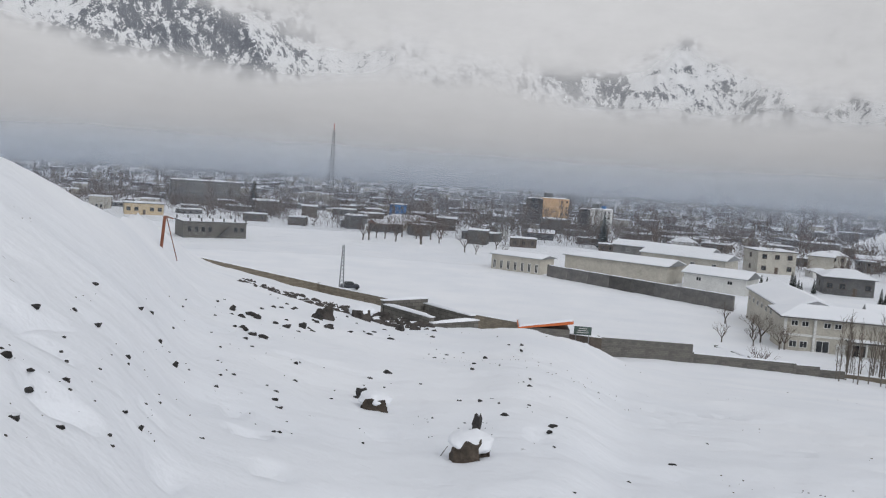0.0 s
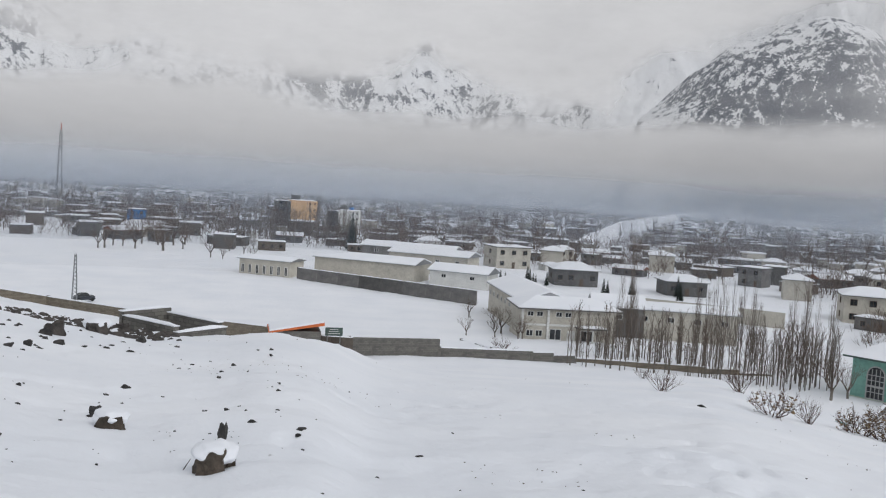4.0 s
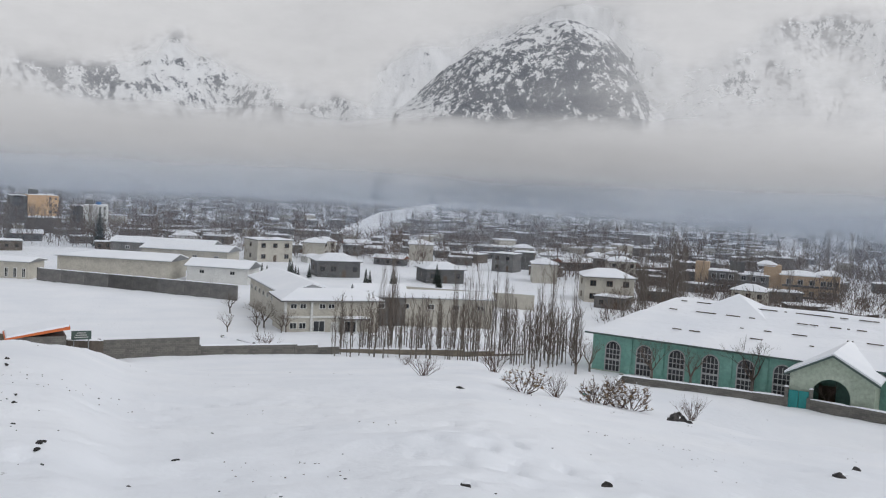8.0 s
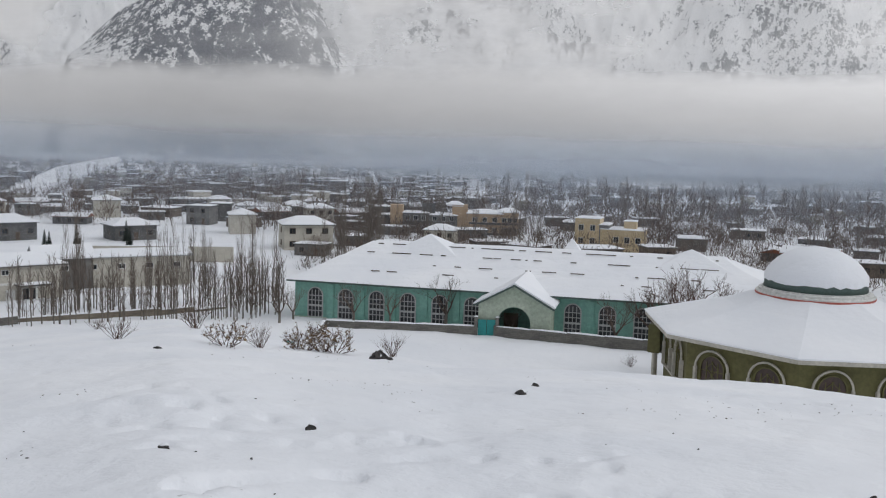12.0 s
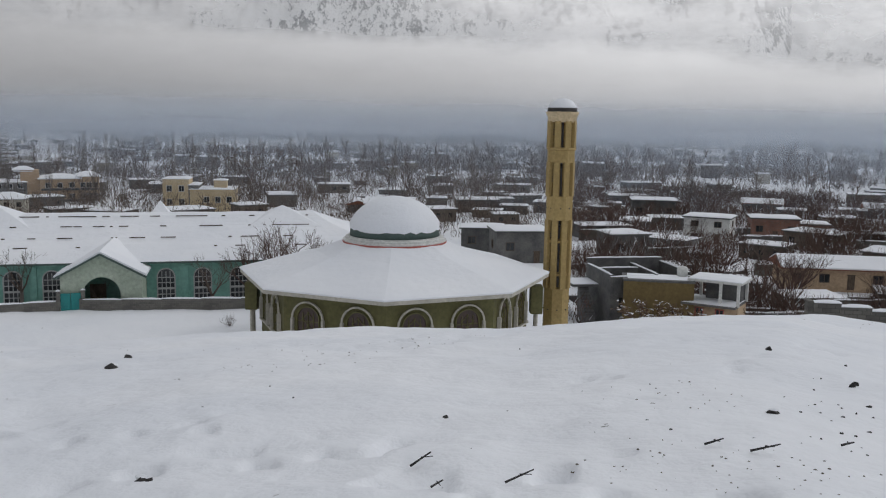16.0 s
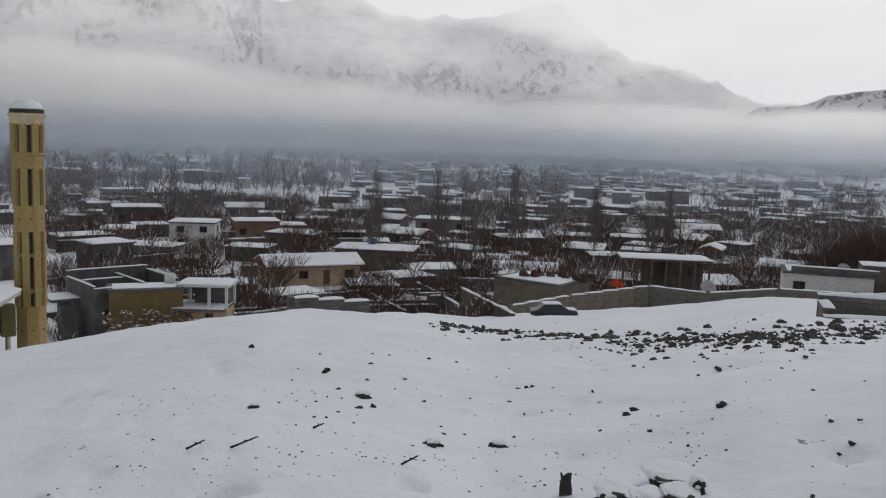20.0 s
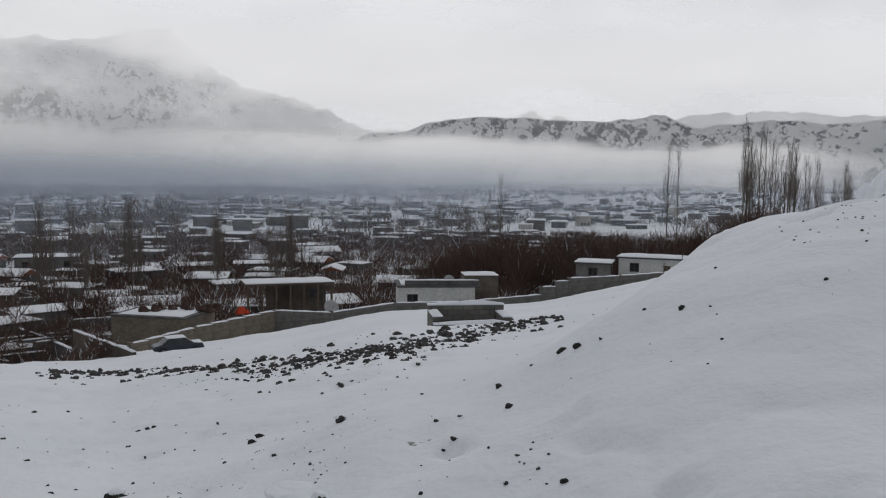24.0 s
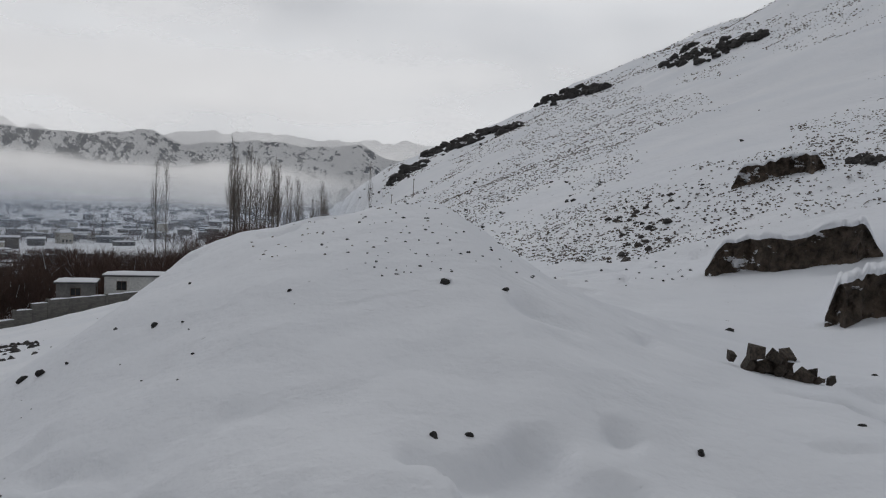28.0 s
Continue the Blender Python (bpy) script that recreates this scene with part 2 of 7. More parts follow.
BUFF = plain("buff_paint", (0.55, 0.43, 0.26), (0.66, 0.53, 0.34), 0.4, 0.75, bump=0.15)
PEACH = plain("peach_paint", (0.66, 0.42, 0.22), (0.74, 0.50, 0.28), 0.3, 0.75, bump=0.1)
TAN = plain("tan_paint", (0.42, 0.30, 0.19), (0.52, 0.38, 0.25), 0.4, 0.8, bump=0.15)
OCHRE = plain("ochre_paint", (0.15, 0.105, 0.04), (0.23, 0.165, 0.065), 0.35, 0.8, bump=0.2)
MINT = plain("mint_green_paint", (0.16, 0.355, 0.295), (0.23, 0.44, 0.375), 0.3, 0.7, bump=0.15)
SAGE = plain("pale_sage_paint", (0.36, 0.43, 0.34), (0.44, 0.50, 0.41), 0.4, 0.7, bump=0.15)
OLIVE = plain("olive_paint", (0.10, 0.095, 0.03), (0.145, 0.135, 0.05), 0.4, 0.7, bump=0.15)
MUSTARD = plain("mustard_paint", (0.33, 0.23, 0.085), (0.44, 0.32, 0.13), 0.45, 0.75, bump=0.2, stretch=(1, 1, 0.35))
DOMEGREEN = plain("dark_green_paint", (0.05, 0.085, 0.075), (0.08, 0.12, 0.105), 0.8, 0.6, bump=0.1)
REDP = plain("red_paint", (0.36, 0.085, 0.06), (0.46, 0.13, 0.10), 0.8, 0.6, bump=0.1)
ORANGE = plain("orange_paint", (0.55, 0.12, 0.03), (0.68, 0.18, 0.05), 0.6, 0.6, bump=0.1)
RUST = plain("rusty_steel", (0.20, 0.07, 0.04), (0.32, 0.13, 0.08), 3.0, 0.8, 0.3)
TEAL = plain("teal_painted_steel", (0.01, 0.20, 0.20), (0.02, 0.28, 0.27), 0.8, 0.5, bump=0.1)
BLUE = plain("blue_plastic", (0.03, 0.14, 0.36), (0.05, 0.20, 0.46), 1.0, 0.4, bump=0.05)
STEEL = plain("galvanised_steel", (0.24, 0.25, 0.26), (0.38, 0.39, 0.40), 2.0, 0.5, 0.7, bump=0.1)
BROWNGLASS = plain("brown_window_panel", (0.035, 0.022, 0.018), (0.085, 0.05, 0.04), 1.6, 0.35, bump=0.1)
DISHGREY = plain("dish_grey", (0.36, 0.36, 0.36), (0.5, 0.5, 0.49), 1.5, 0.5, bump=0.1)
WOOD = plain("weathered_wood", (0.07, 0.05, 0.035), (0.16, 0.12, 0.09), 2.0, 0.85, stretch=(6, 6, 1))
BARK = plain("pale_bark", (0.10, 0.088, 0.075), (0.21, 0.185, 0.16), 2.5, 0.9, vary=0.15, stretch=(1, 1, 0.3))
TWIG = plain("brown_twigs", (0.08, 0.06, 0.048), (0.16, 0.12, 0.096), 1.2, 0.9, bump=0.0, vary=0.25)
POPLAR_TWIG = plain("pale_brown_twigs", (0.10, 0.082, 0.07), (0.19, 0.16, 0.138), 1.2, 0.9, bump=0.0, vary=0.2)
TWIG_RED = plain("reddish_twigs", (0.07, 0.042, 0.033), (0.14, 0.088, 0.07), 1.2, 0.9, bump=0.0, vary=0.2)
DRYLEAF = plain("dry_leaves", (0.16, 0.10, 0.055), (0.30, 0.22, 0.13), 3.0, 0.9, bump=0.0)
NEEDLE = plain("dark_needles", (0.012, 0.022, 0.017), (0.03, 0.045, 0.035), 2.0, 0.9, bump=0.0)
CLOTH = plain("dark_cloth", (0.05, 0.03, 0.028), (0.13, 0.07, 0.055), 2.0, 0.95)
REDCLOTH = plain("red_cloth", (0.55, 0.05, 0.02), (0.7, 0.1, 0.04), 2.0, 0.9)
CARPAINT = plain("dark_car_paint", (0.02, 0.025, 0.035), (0.035, 0.04, 0.055), 1.0, 0.3, bump=0.0)
TYRE = plain("tyre_rubber", (0.015, 0.015, 0.016), (0.03, 0.03, 0.03), 4.0, 0.9)


SPLIT = plain("split_brown_stone", (0.022, 0.018, 0.014), (0.13, 0.102, 0.078), 5.0, 0.9, bump=0.6, dist=0.03, vary=0.35)


def make_glass():
    m, nt, bs = mat_base("dark_window_glass")
    n = noise_node(nt, 0.9, 2.0)
    r = ramp_node(nt, n.outputs[0], [(0.3, (0.012, 0.014, 0.017)), (0.7, (0.05, 0.055, 0.06))])
    nt.links.new(r.outputs[0], bs.inputs["Base Color"])
    bs.inputs["Roughness"].default_value = 0.12
    return m


GLASS = make_glass()


# ---- the lie of the land ----
def hash2(i, j, s):
    v = np.sin(i * 127.1 + j * 311.7 + s * 74.7) * 43758.5453
    return v - np.floor(v)


def value_noise(x, y, s=0):
    xi, yi = np.floor(x), np.floor(y)
    fx, fy = x - xi, y - yi
    fx, fy = fx * fx * (3 - 2 * fx), fy * fy * (3 - 2 * fy)
    a, b = hash2(xi, yi, s), hash2(xi + 1, yi, s)
    c, d = hash2(xi, yi + 1, s), hash2(xi + 1, yi + 1, s)
    return (a * (1 - fx) + b * fx) * (1 - fy) + (c * (1 - fx) + d * fx) * fy - 0.5


def fbm(x, y, octaves=4, s=0, gain=0.5):
    out, amp = 0.0, 1.0
    for o in range(octaves):
        out = out + amp * value_noise(x * 2 ** o, y * 2 ** o, s + o)
        amp *= gain
    return out


def smooth(a, b, x):
    t = np.clip((x - a) / (b - a), 0, 1)
    return t * t * (3 - 2 * t)


# bearing: fall of the view line at the brow of the slope, and how far off the brow is
BROW_AZ = [-60, -40, -29, -25, -21.8, -17.7, -10, -5, 0, 3.2, 6.5, 10, 14, 20, 25, 32, 40, 50, 60, 70, 80, 88, 96, 103, 111, 121, 128, 133, 138, 146, 152, 160, 170, 180, 200]
BROW_S = [0.04, 0.03, -0.0105, -0.047, -0.077, -0.116, -0.147, -0.162, -0.178, -0.17, -0.178, -0.2, -0.206, -0.203, -0.197, -0.19, -0.222, -0.24, -0.237, -0.2365, -0.232, -0.214, -0.198, -0.197, -0.203, -0.178, -0.152, -0.149, -0.142, -0.108, -0.06, -0.03, -0.02, -0.02, -0.02]
BROW_R = [20, 20, 22, 26, 30, 115, 115, 110, 57, 57, 60, 95, 98, 100, 98, 100, 62, 50, 46, 42, 42, 42, 45, 60, 95, 102, 110, 115, 125, 130, 140, 140, 140, 140, 140]
BROW_K = [-s - 1.6 / r for s, r in zip(BROW_S, BROW_R)]
HILL_N = (math.sin(radians(-118)), math.cos(radians(-118)))
TAB_AZ = np.arange(-60, 200.5, 0.5)
SOFT = np.hanning(9) / np.hanning(9).sum()
TAB_K = np.convolve(np.pad(np.interp(TAB_AZ, BROW_AZ, BROW_K), 4, mode="edge"), SOFT, "valid")
TAB_R = np.convolve(np.pad(np.interp(TAB_AZ, BROW_AZ, BROW_R), 4, mode="edge"), SOFT, "valid")


def ground_z(x, y, rough=True):
    x, y = np.asarray(x, float), np.asarray(y, float)
    r = np.hypot(x, y)
    az = np.degrees(np.arctan2(x, y))
    az = np.where(az < -60, np.where(az < -160, az + 360, -60), az)
    k = np.interp(az, TAB_AZ, TAB_K)
    rb = np.interp(az, TAB_AZ, TAB_R)
    kd = np.interp(az, [-60, -30, -24, 140, 152, 200], [0.0, 0.25, 0.45, 0.45, 0.12, 0.02])
    bend = np.interp(rb, [65, 95], [0.9, 3.0])
    over = np.logaddexp(0, (r - rb) / bend) * bend
    near = -1.6 - k * r - kd * over
    hollow = smooth(81, 85, az) * (1 - smooth(107.5, 111, az))
    floor = -19.0 - 3.5 * np.maximum(smooth(80, 160, r), 0.95 * hollow) - 4.0 * smooth(200, 900, r)
    z = floor + np.logaddexp(0, (near - floor) / 1.2) * 1.2
    # the bank of snow beside the track
    u = x * math.sin(radians(157)) + y * math.cos(radians(157))
    v = x * math.cos(radians(157)) - y * math.sin(radians(157))
    crest = 1.75 * smooth(3.0, 12.5, u) * (1 - smooth(14, 34, u))
    z = z + crest * np.minimum(1.0, 1.3 * np.exp(-(np.where(v > 0, v / 2.9, v / 3.9) ** 2)))
    # the mountainside behind the track
    w = x * HILL_N[0] + y * HILL_N[1]
    rise = np.logaddexp(0, (w - 11 - 3 * fbm(x / 25, y / 25, 3, 5)) / 1.5) * 1.5
    rise = np.minimum(rise, 600.0)
    nose = np.where(az > 90, smooth(156.0, 160.8, az), 1.0)
    keep = smooth(2, 25, rise * nose)
    z = z * (1 - keep) + np.maximum(z, -4.0) * keep
    z = z + 0.40 * rise * nose * (1 - smooth(-5, 40, y)) * (1 - smooth(800, 1300, r))
    if rough:
        z = z + 0.16 * fbm(x / 1.9, y / 1.9, 4, 11) * smooth(1.0, 5, r) + 0.5 * fbm(x / 14, y / 14, 3, 21) * smooth(6, 25, r) * (1 - smooth(80, 140, r))
        # dimples where the snow has sunk round buried stones, and soft hummocks
        z = z - 0.19 * smooth(0.24, 0.42, value_noise(x / 0.5, y / 0.5, 51)) * smooth(-0.05, 0.2, fbm(x / 4, y / 4, 2, 52)) * smooth(2, 4, r) * (1 - smooth(30, 45, r))
        z = z + 0.05 * fbm(x / 0.7, y / 0.7, 3, 55) * smooth(2, 5, r) * (1 - smooth(25, 45, r)) + 0.9 * fbm(x / 9, y / 9, 4, 31) * smooth(3, 30, rise * nose)
        z = z + 26 * fbm(x / 190, y / 190, 5, 41) * smooth(15, 150, rise * nose)
    return z


def gz(x, y):
    return float(ground_z(x, y))


def polar(az, d):
    return d * math.sin(radians(az)), d * math.cos(radians(az))


def meets(az, s):
    """Where a view line of that bearing and slope meets the ground."""
    rr = np.concatenate([np.arange(2.5, 60, 0.05), np.arange(60, 400, 0.5)])
    xs, ys = rr * math.sin(radians(az)), rr * math.cos(radians(az))
    low = np.nonzero(ground_z(xs, ys) >= s * rr)[0]
    i = low[0] if len(low) else len(rr) - 1
    return float(xs[i]), float(ys[i]), float(rr[i])


def mesh_from(name, verts, faces, mat, flat=False):
    me = bpy.data.meshes.new(name)
    me.from_pydata(verts, [], faces)
    if mat:
        me.materials.append(mat)
    if not flat:
        me.polygons.foreach_set("use_smooth", [True] * len(me.polygons))
    me.update()
    return me


def sheet(name, X, Y, Z, mat, wrap=False):
    """A grid of rows and columns as one mesh."""
    n, m = X.shape
    verts = np.stack([X, Y, Z], -1).reshape(-1, 3)
    i, j = np.meshgrid(np.arange(n - 1), np.arange(m if wrap else m - 1), indexing="ij")
    j2 = (j + 1) % m
    faces = np.stack([i * m + j, i * m + j2, (i + 1) * m + j2, (i + 1) * m + j], -1).reshape(-1, 4)
    return mesh_from(name, verts.tolist(), faces.tolist(), mat)


az_fine = np.concatenate([np.arange(-180, -34, 2.0), np.arange(-34, 180, 0.4)])
rad = np.concatenate([[0.05], np.geomspace(1.2, 60, 190), np.geomspace(61, 250, 80), np.geomspace(255, 4600, 60)])
R_, A_ = np.meshgrid(rad, np.radians(az_fine), indexing="ij")
GX, GY = R_ * np.sin(A_), R_ * np.cos(A_)
ground = new("ground", sheet("ground", GX, GY, ground_z(GX, GY), SNOW_GROUND, True))
ground.data.polygons.foreach_set("use_smooth", [True] * len(ground.data.polygons))
tagged(ground, "snow-covered hillside falling to a flat white valley floor", "ground", kind="structure")


def attribute(me, name, values):
    a = me.attributes.new(name, "FLOAT", "POINT")
    a.data.foreach_set("value", np.asarray(values, float).ravel())


def ridged(x, y, octaves, s):
    out, amp = 0.0, 1.0
    for o in range(octaves):
        out = out + amp * (1 - 2 * np.abs(value_noise(x * 2 ** o, y * 2 ** o, s + o)) * 2)
        amp *= 0.5
    return out


def mountain(name, a0, a1, r0, r1, top, rock, seed, label, rough=1.0, step=0.12, rows=80, ends_at=0.05, steep=False):
    """A range between two bearings; top gives the skyline's slope by bearing, rock how bare it is."""
    az = np.arange(a0, a1 + step, step)
    v = np.linspace(0, 1, rows)
    V, A = np.meshgrid(v, az, indexing="ij")
    Rr = r0 + (r1 - r0) * V
    X, Y = Rr * np.sin(np.radians(A)), Rr * np.cos(np.radians(A))
    S = np.interp(A, top[0], top[1])
    ends = smooth(a0, a0 + (a1 - a0) * ends_at, A) * (1 - smooth(a1 - (a1 - a0) * ends_at, a1, A))
    Z = -60 + (r1 * S + 60) * ends * (np.sin(np.clip(V / 0.85, 0, 1) * math.pi / 2) ** 1.25) * (1 - 0.4 * smooth(0.85, 1.0, V))
    if steep:
        Z = -60 + (r1 * S + 60) * ends * np.clip(V / 0.85, 0, 1) * (1 - 0.4 * smooth(0.85, 1.0, V))
    n = ridged(X / 620, Y / 620, 6, seed)
    Z = Z + rough * 75 * n * smooth(0.03, 0.3, V) * ends + rough * 22 * fbm(X / 70, Y / 70, 4, seed + 9) * smooth(0.03, 0.3, V) * ends
    ob = new(name, sheet(name, X, Y, Z, MOUNTAIN))
    # rock stands out along the ribs, snow fills the gullies
    attribute(ob.data, "rocky", np.interp(A, rock[0], rock[1]) + 0.03 + 0.055 * ridged(X / 75, Y / 75 + Z / 60, 4, seed + 4) * smooth(0.02, 0.2, V))
    return tagged(ob, label, "mountain", kind="structure")


mountain("mountain_range_far", -60, 100, 3000, 4500, ([-60, -30, -15, -6, 0, 6, 12, 18, 26, 45, 60, 80, 100], [0.25, 0.25, 0.21, 0.2, 0.19, 0.17, 0.155, 0.13, 0.2, 0.26, 0.27, 0.26, 0.22]),
         ([-60, -22, -12, -6, 0, 8, 18, 30, 60, 100], [0.1, 0.13, 0.14, 0.06, 0.05, 0.14, 0.13, -0.05, 0.03, 0.05]), 3, "steep snowy mountains with bare rock ribs in cloud", 1.5)
mountain("mountain_knob", 24, 45, 2300, 2900, ([24, 26, 28.5, 31, 34, 36.5, 39, 40.5, 42, 45], [0.075, 0.09, 0.125, 0.155, 0.172, 0.18, 0.168, 0.145, 0.10, 0.06]),
         ([24, 28, 33, 40, 44], [0.12, 0.18, 0.22, 0.22, 0.04]), 8, "dark rocky mountain shoulder dusted with snow", 0.35, 0.08, ends_at=0.1)
mountain("mountain_range_south", 88, 170, 3000, 4400, ([88, 93, 97, 100.6, 104, 107.4, 111, 114.6, 116.5, 119, 122, 127, 133, 140, 150, 158, 170], [0.18, 0.14, 0.125, 0.14, 0.122, 0.13, 0.116, 0.122, 0.098, 0.068, 0.055, 0.045, 0.045, 0.045, 0.045, 0.04, 0.04]),
         ([88, 100, 120, 130, 145, 158, 170], [0.09, 0.13, 0.14, 0.1, 0.06, 0.06, 0.06]), 14, "snowy mountain range with grey cliffs beyond the valley", 0.8)
mountain("foothills_south", 121, 173, 1840, 2030, ([121, 126, 129.4, 132, 136, 139, 143, 145.7, 147.5, 150, 152, 154.7, 158.6, 160.2, 173], [0.03, 0.04, 0.05, 0.064, 0.069, 0.069, 0.074, 0.07, 0.055, 0.058, 0.062, 0.053, 0.05, 0.033, 0.03]),
         ([126, 140, 158, 168], [0.12, 0.165, 0.165, 0.12]), 23, "dark craggy foothills dusted with snow", 0.3, 0.08, ends_at=0.12, steep=True)


def vapour(name, r, s0, s1, dens, mat, label, a0=-75, a1=200, step=0.8, rows=40):
    """A curved bank of cloud or haze at one distance; dens gives its density by bearing and slope."""
    az = np.arange(a0, a1 + step, step)
    sl = np.linspace(s0, s1, rows)
    S, A = np.meshgrid(sl, az, indexing="ij")
    Rr = r * (1 + 0.05 * fbm(A / 17, S * 9, 2, int(r) % 37))
    X, Y = Rr * np.sin(np.radians(A)), Rr * np.cos(np.radians(A))
    ob = new(name, sheet(name, X, Y, S * r, mat))
    attribute(ob.data, "thickness", np.clip(dens(A, S), 0, 1))
    # painted cloud light: brighter towards the sun's bearing, dimmed towards the base
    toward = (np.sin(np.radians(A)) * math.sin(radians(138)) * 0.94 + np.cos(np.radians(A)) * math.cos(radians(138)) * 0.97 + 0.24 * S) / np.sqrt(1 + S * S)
    attribute(ob.data, "sheet_glow", 0.97 * (1 + 1.3 * smooth(-0.1, 0.95, toward)) * (1 - (1 - np.interp(A, [-75, 60, 112, 132, 200], [0.62, 0.44, 0.5, 0.8, 0.88])) * (1 - smooth(0.0, 0.13, S))))
    return tagged(ob, label, "cloud" if "cloud" in name else "haze", kind="structure")


BAND_AZ = [-75, -29, -20, -12, -6, 0, 6, 12, 20, 27, 34, 41, 50, 60, 75, 90, 100, 110, 120, 130, 140, 150, 158, 200]


BAND_TOP = [0.10, 0.13, 0.105, 0.09, 0.11, 0.105, 0.085, 0.08, 0.085, 0.092, 0.092, 0.095, 0.10, 0.10, 0.10, 0.08, 0.06, 0.05, 0.045, 0.042, 0.04, 0.03, 0.02, 0.02]


def cloud_density(A, S):
    top = np.interp(A, BAND_AZ, BAND_TOP)
    low = np.interp(A, BAND_AZ, [0.0] * 16 + [0.0, 0.0, 0.0, 0.0, 0.005, 0.005, 0.0, 0.0])
    wob = 0.012 * fbm(A / 6, S * 30, 4, 3)
    band = (1 - smooth(-0.022, 0.022, S - top + wob)) * smooth(-0.02, np.interp(A, [-75, 60, 110, 130, 200], [0.032, 0.03, 0.022, 0.006, 0.004]), S - low)
    full = np.interp(A, BAND_AZ, [0.97] * 15 + [0.95, 0.93, 0.9, 0.88, 0.86, 0.85, 0.8, 0.5, 0.2])
    # high cloud that swallows the summits
    cap = np.interp(A, [-75, -29, -20, -12, -7, 0, 7, 10, 12, 14.5, 17, 20, 24, 27, 36, 41, 44, 50, 60, 75, 90, 100, 110, 120, 130, 140, 158, 200],
                    [0.17, 0.19, 0.19, 0.14, 0.12, 0.115, 0.1, 0.12, 0.15, 0.14, 0.11, 0.095, 0.1, 0.16, 0.195, 0.18, 0.15, 0.18, 0.18, 0.17, 0.15, 0.135, 0.125, 0.08, 0.068, 0.068, 0.06, 0.05])
    veil = np.interp(A, [-75, 60, 95, 125, 150, 162, 200], [0.93, 0.93, 0.94, 0.96, 0.96, 0.7, 0.0]) * smooth(-0.03, 0.03, S - cap + 0.035 * fbm(A / 5, S * 22, 4, 17)) * (1 - smooth(0.0, 0.09, S - np.interp(A, [60, 100], [0.26, 0.13])))
    # thin self-lit veil added over the mountains to lift their brightness
    thin = np.interp(A, BAND_AZ, [0.5, 0.3, 0.12, 0.16, 0.5, 0.75, 0.5, 0.14, 0.5, 0.2, 0.12, 0.35, 0.5, 0.45, 0.45, 0.5, 0.48, 0.46, 0.48, 0.5, 0.5, 0.5, 0.45, 0.0])
    return np.maximum(np.maximum(band * full, veil), thin * smooth(0.0, 0.05, S) * (1 - smooth(0.26, 0.36, S)))


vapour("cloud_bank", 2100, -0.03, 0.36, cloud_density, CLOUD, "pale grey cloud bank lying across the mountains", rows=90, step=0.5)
# this bank glows too, with a faint veil that whitens the foothills
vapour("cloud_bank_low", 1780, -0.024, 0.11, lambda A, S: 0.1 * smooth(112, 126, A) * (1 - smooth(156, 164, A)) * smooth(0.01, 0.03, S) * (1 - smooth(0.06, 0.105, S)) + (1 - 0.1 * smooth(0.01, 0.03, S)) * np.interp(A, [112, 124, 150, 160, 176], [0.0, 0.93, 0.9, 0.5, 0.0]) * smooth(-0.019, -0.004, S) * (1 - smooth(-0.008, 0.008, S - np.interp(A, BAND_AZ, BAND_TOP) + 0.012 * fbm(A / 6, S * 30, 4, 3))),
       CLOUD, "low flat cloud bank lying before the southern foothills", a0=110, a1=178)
# stacked tinted sheets imitate the air's haze deepening with distance
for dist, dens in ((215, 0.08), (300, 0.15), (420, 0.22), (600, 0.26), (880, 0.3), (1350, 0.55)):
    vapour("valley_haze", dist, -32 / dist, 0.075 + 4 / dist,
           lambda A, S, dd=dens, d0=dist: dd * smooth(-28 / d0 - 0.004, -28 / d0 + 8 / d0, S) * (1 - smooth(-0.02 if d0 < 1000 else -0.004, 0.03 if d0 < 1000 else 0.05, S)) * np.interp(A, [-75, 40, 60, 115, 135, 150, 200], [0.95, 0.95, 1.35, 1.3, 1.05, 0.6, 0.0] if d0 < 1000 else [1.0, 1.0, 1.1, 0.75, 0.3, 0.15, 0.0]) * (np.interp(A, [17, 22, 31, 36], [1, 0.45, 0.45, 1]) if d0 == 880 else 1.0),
           HAZE if dist < 800 else HAZE_FAR, "curved see-through sheet coloured as blue-grey haze over the valley")

# the pale river bank that winds up the valley
bank_az = np.linspace(21.9, 30.4, 60)
bank_top = np.interp(bank_az, [21.9, 22.9, 24.2, 25.2, 27.2, 29.1, 30.4], [-0.0555, -0.045, -0.033, -0.0245, -0.017, -0.011, -0.0085])
bank_foot = np.interp(bank_az, [21.9, 23.2, 24.3, 25.8, 27.5, 29.0, 30.4], [-0.058, -0.0575, -0.055, -0.0355, -0.0245, -0.016, -0.0125])
bank_d = 23.3 / -bank_foot
BV, BA = np.meshgrid(np.linspace(-0.3, 1.25, 14), bank_az, indexing="ij")
BD = bank_d[None, :] * (1 + 0.04 * BV) + 3 * fbm(BA * 2, BV * 3, 3, 47)
BS = bank_foot[None, :] + (bank_top - bank_foot)[None, :] * np.clip(BV, -0.3, 1.0) - 0.02 * np.maximum(0, BV - 1)
river_bank = new("river_bank", sheet("river_bank", BD * np.sin(np.radians(BA)), BD * np.cos(np.radians(BA)), BS * BD + 0.6 * fbm(BA * 3, BV * 5, 3, 48), SNOW))
tagged(river_bank, "pale snow-covered river bank winding up the hazy valley", "bank", kind="structure")


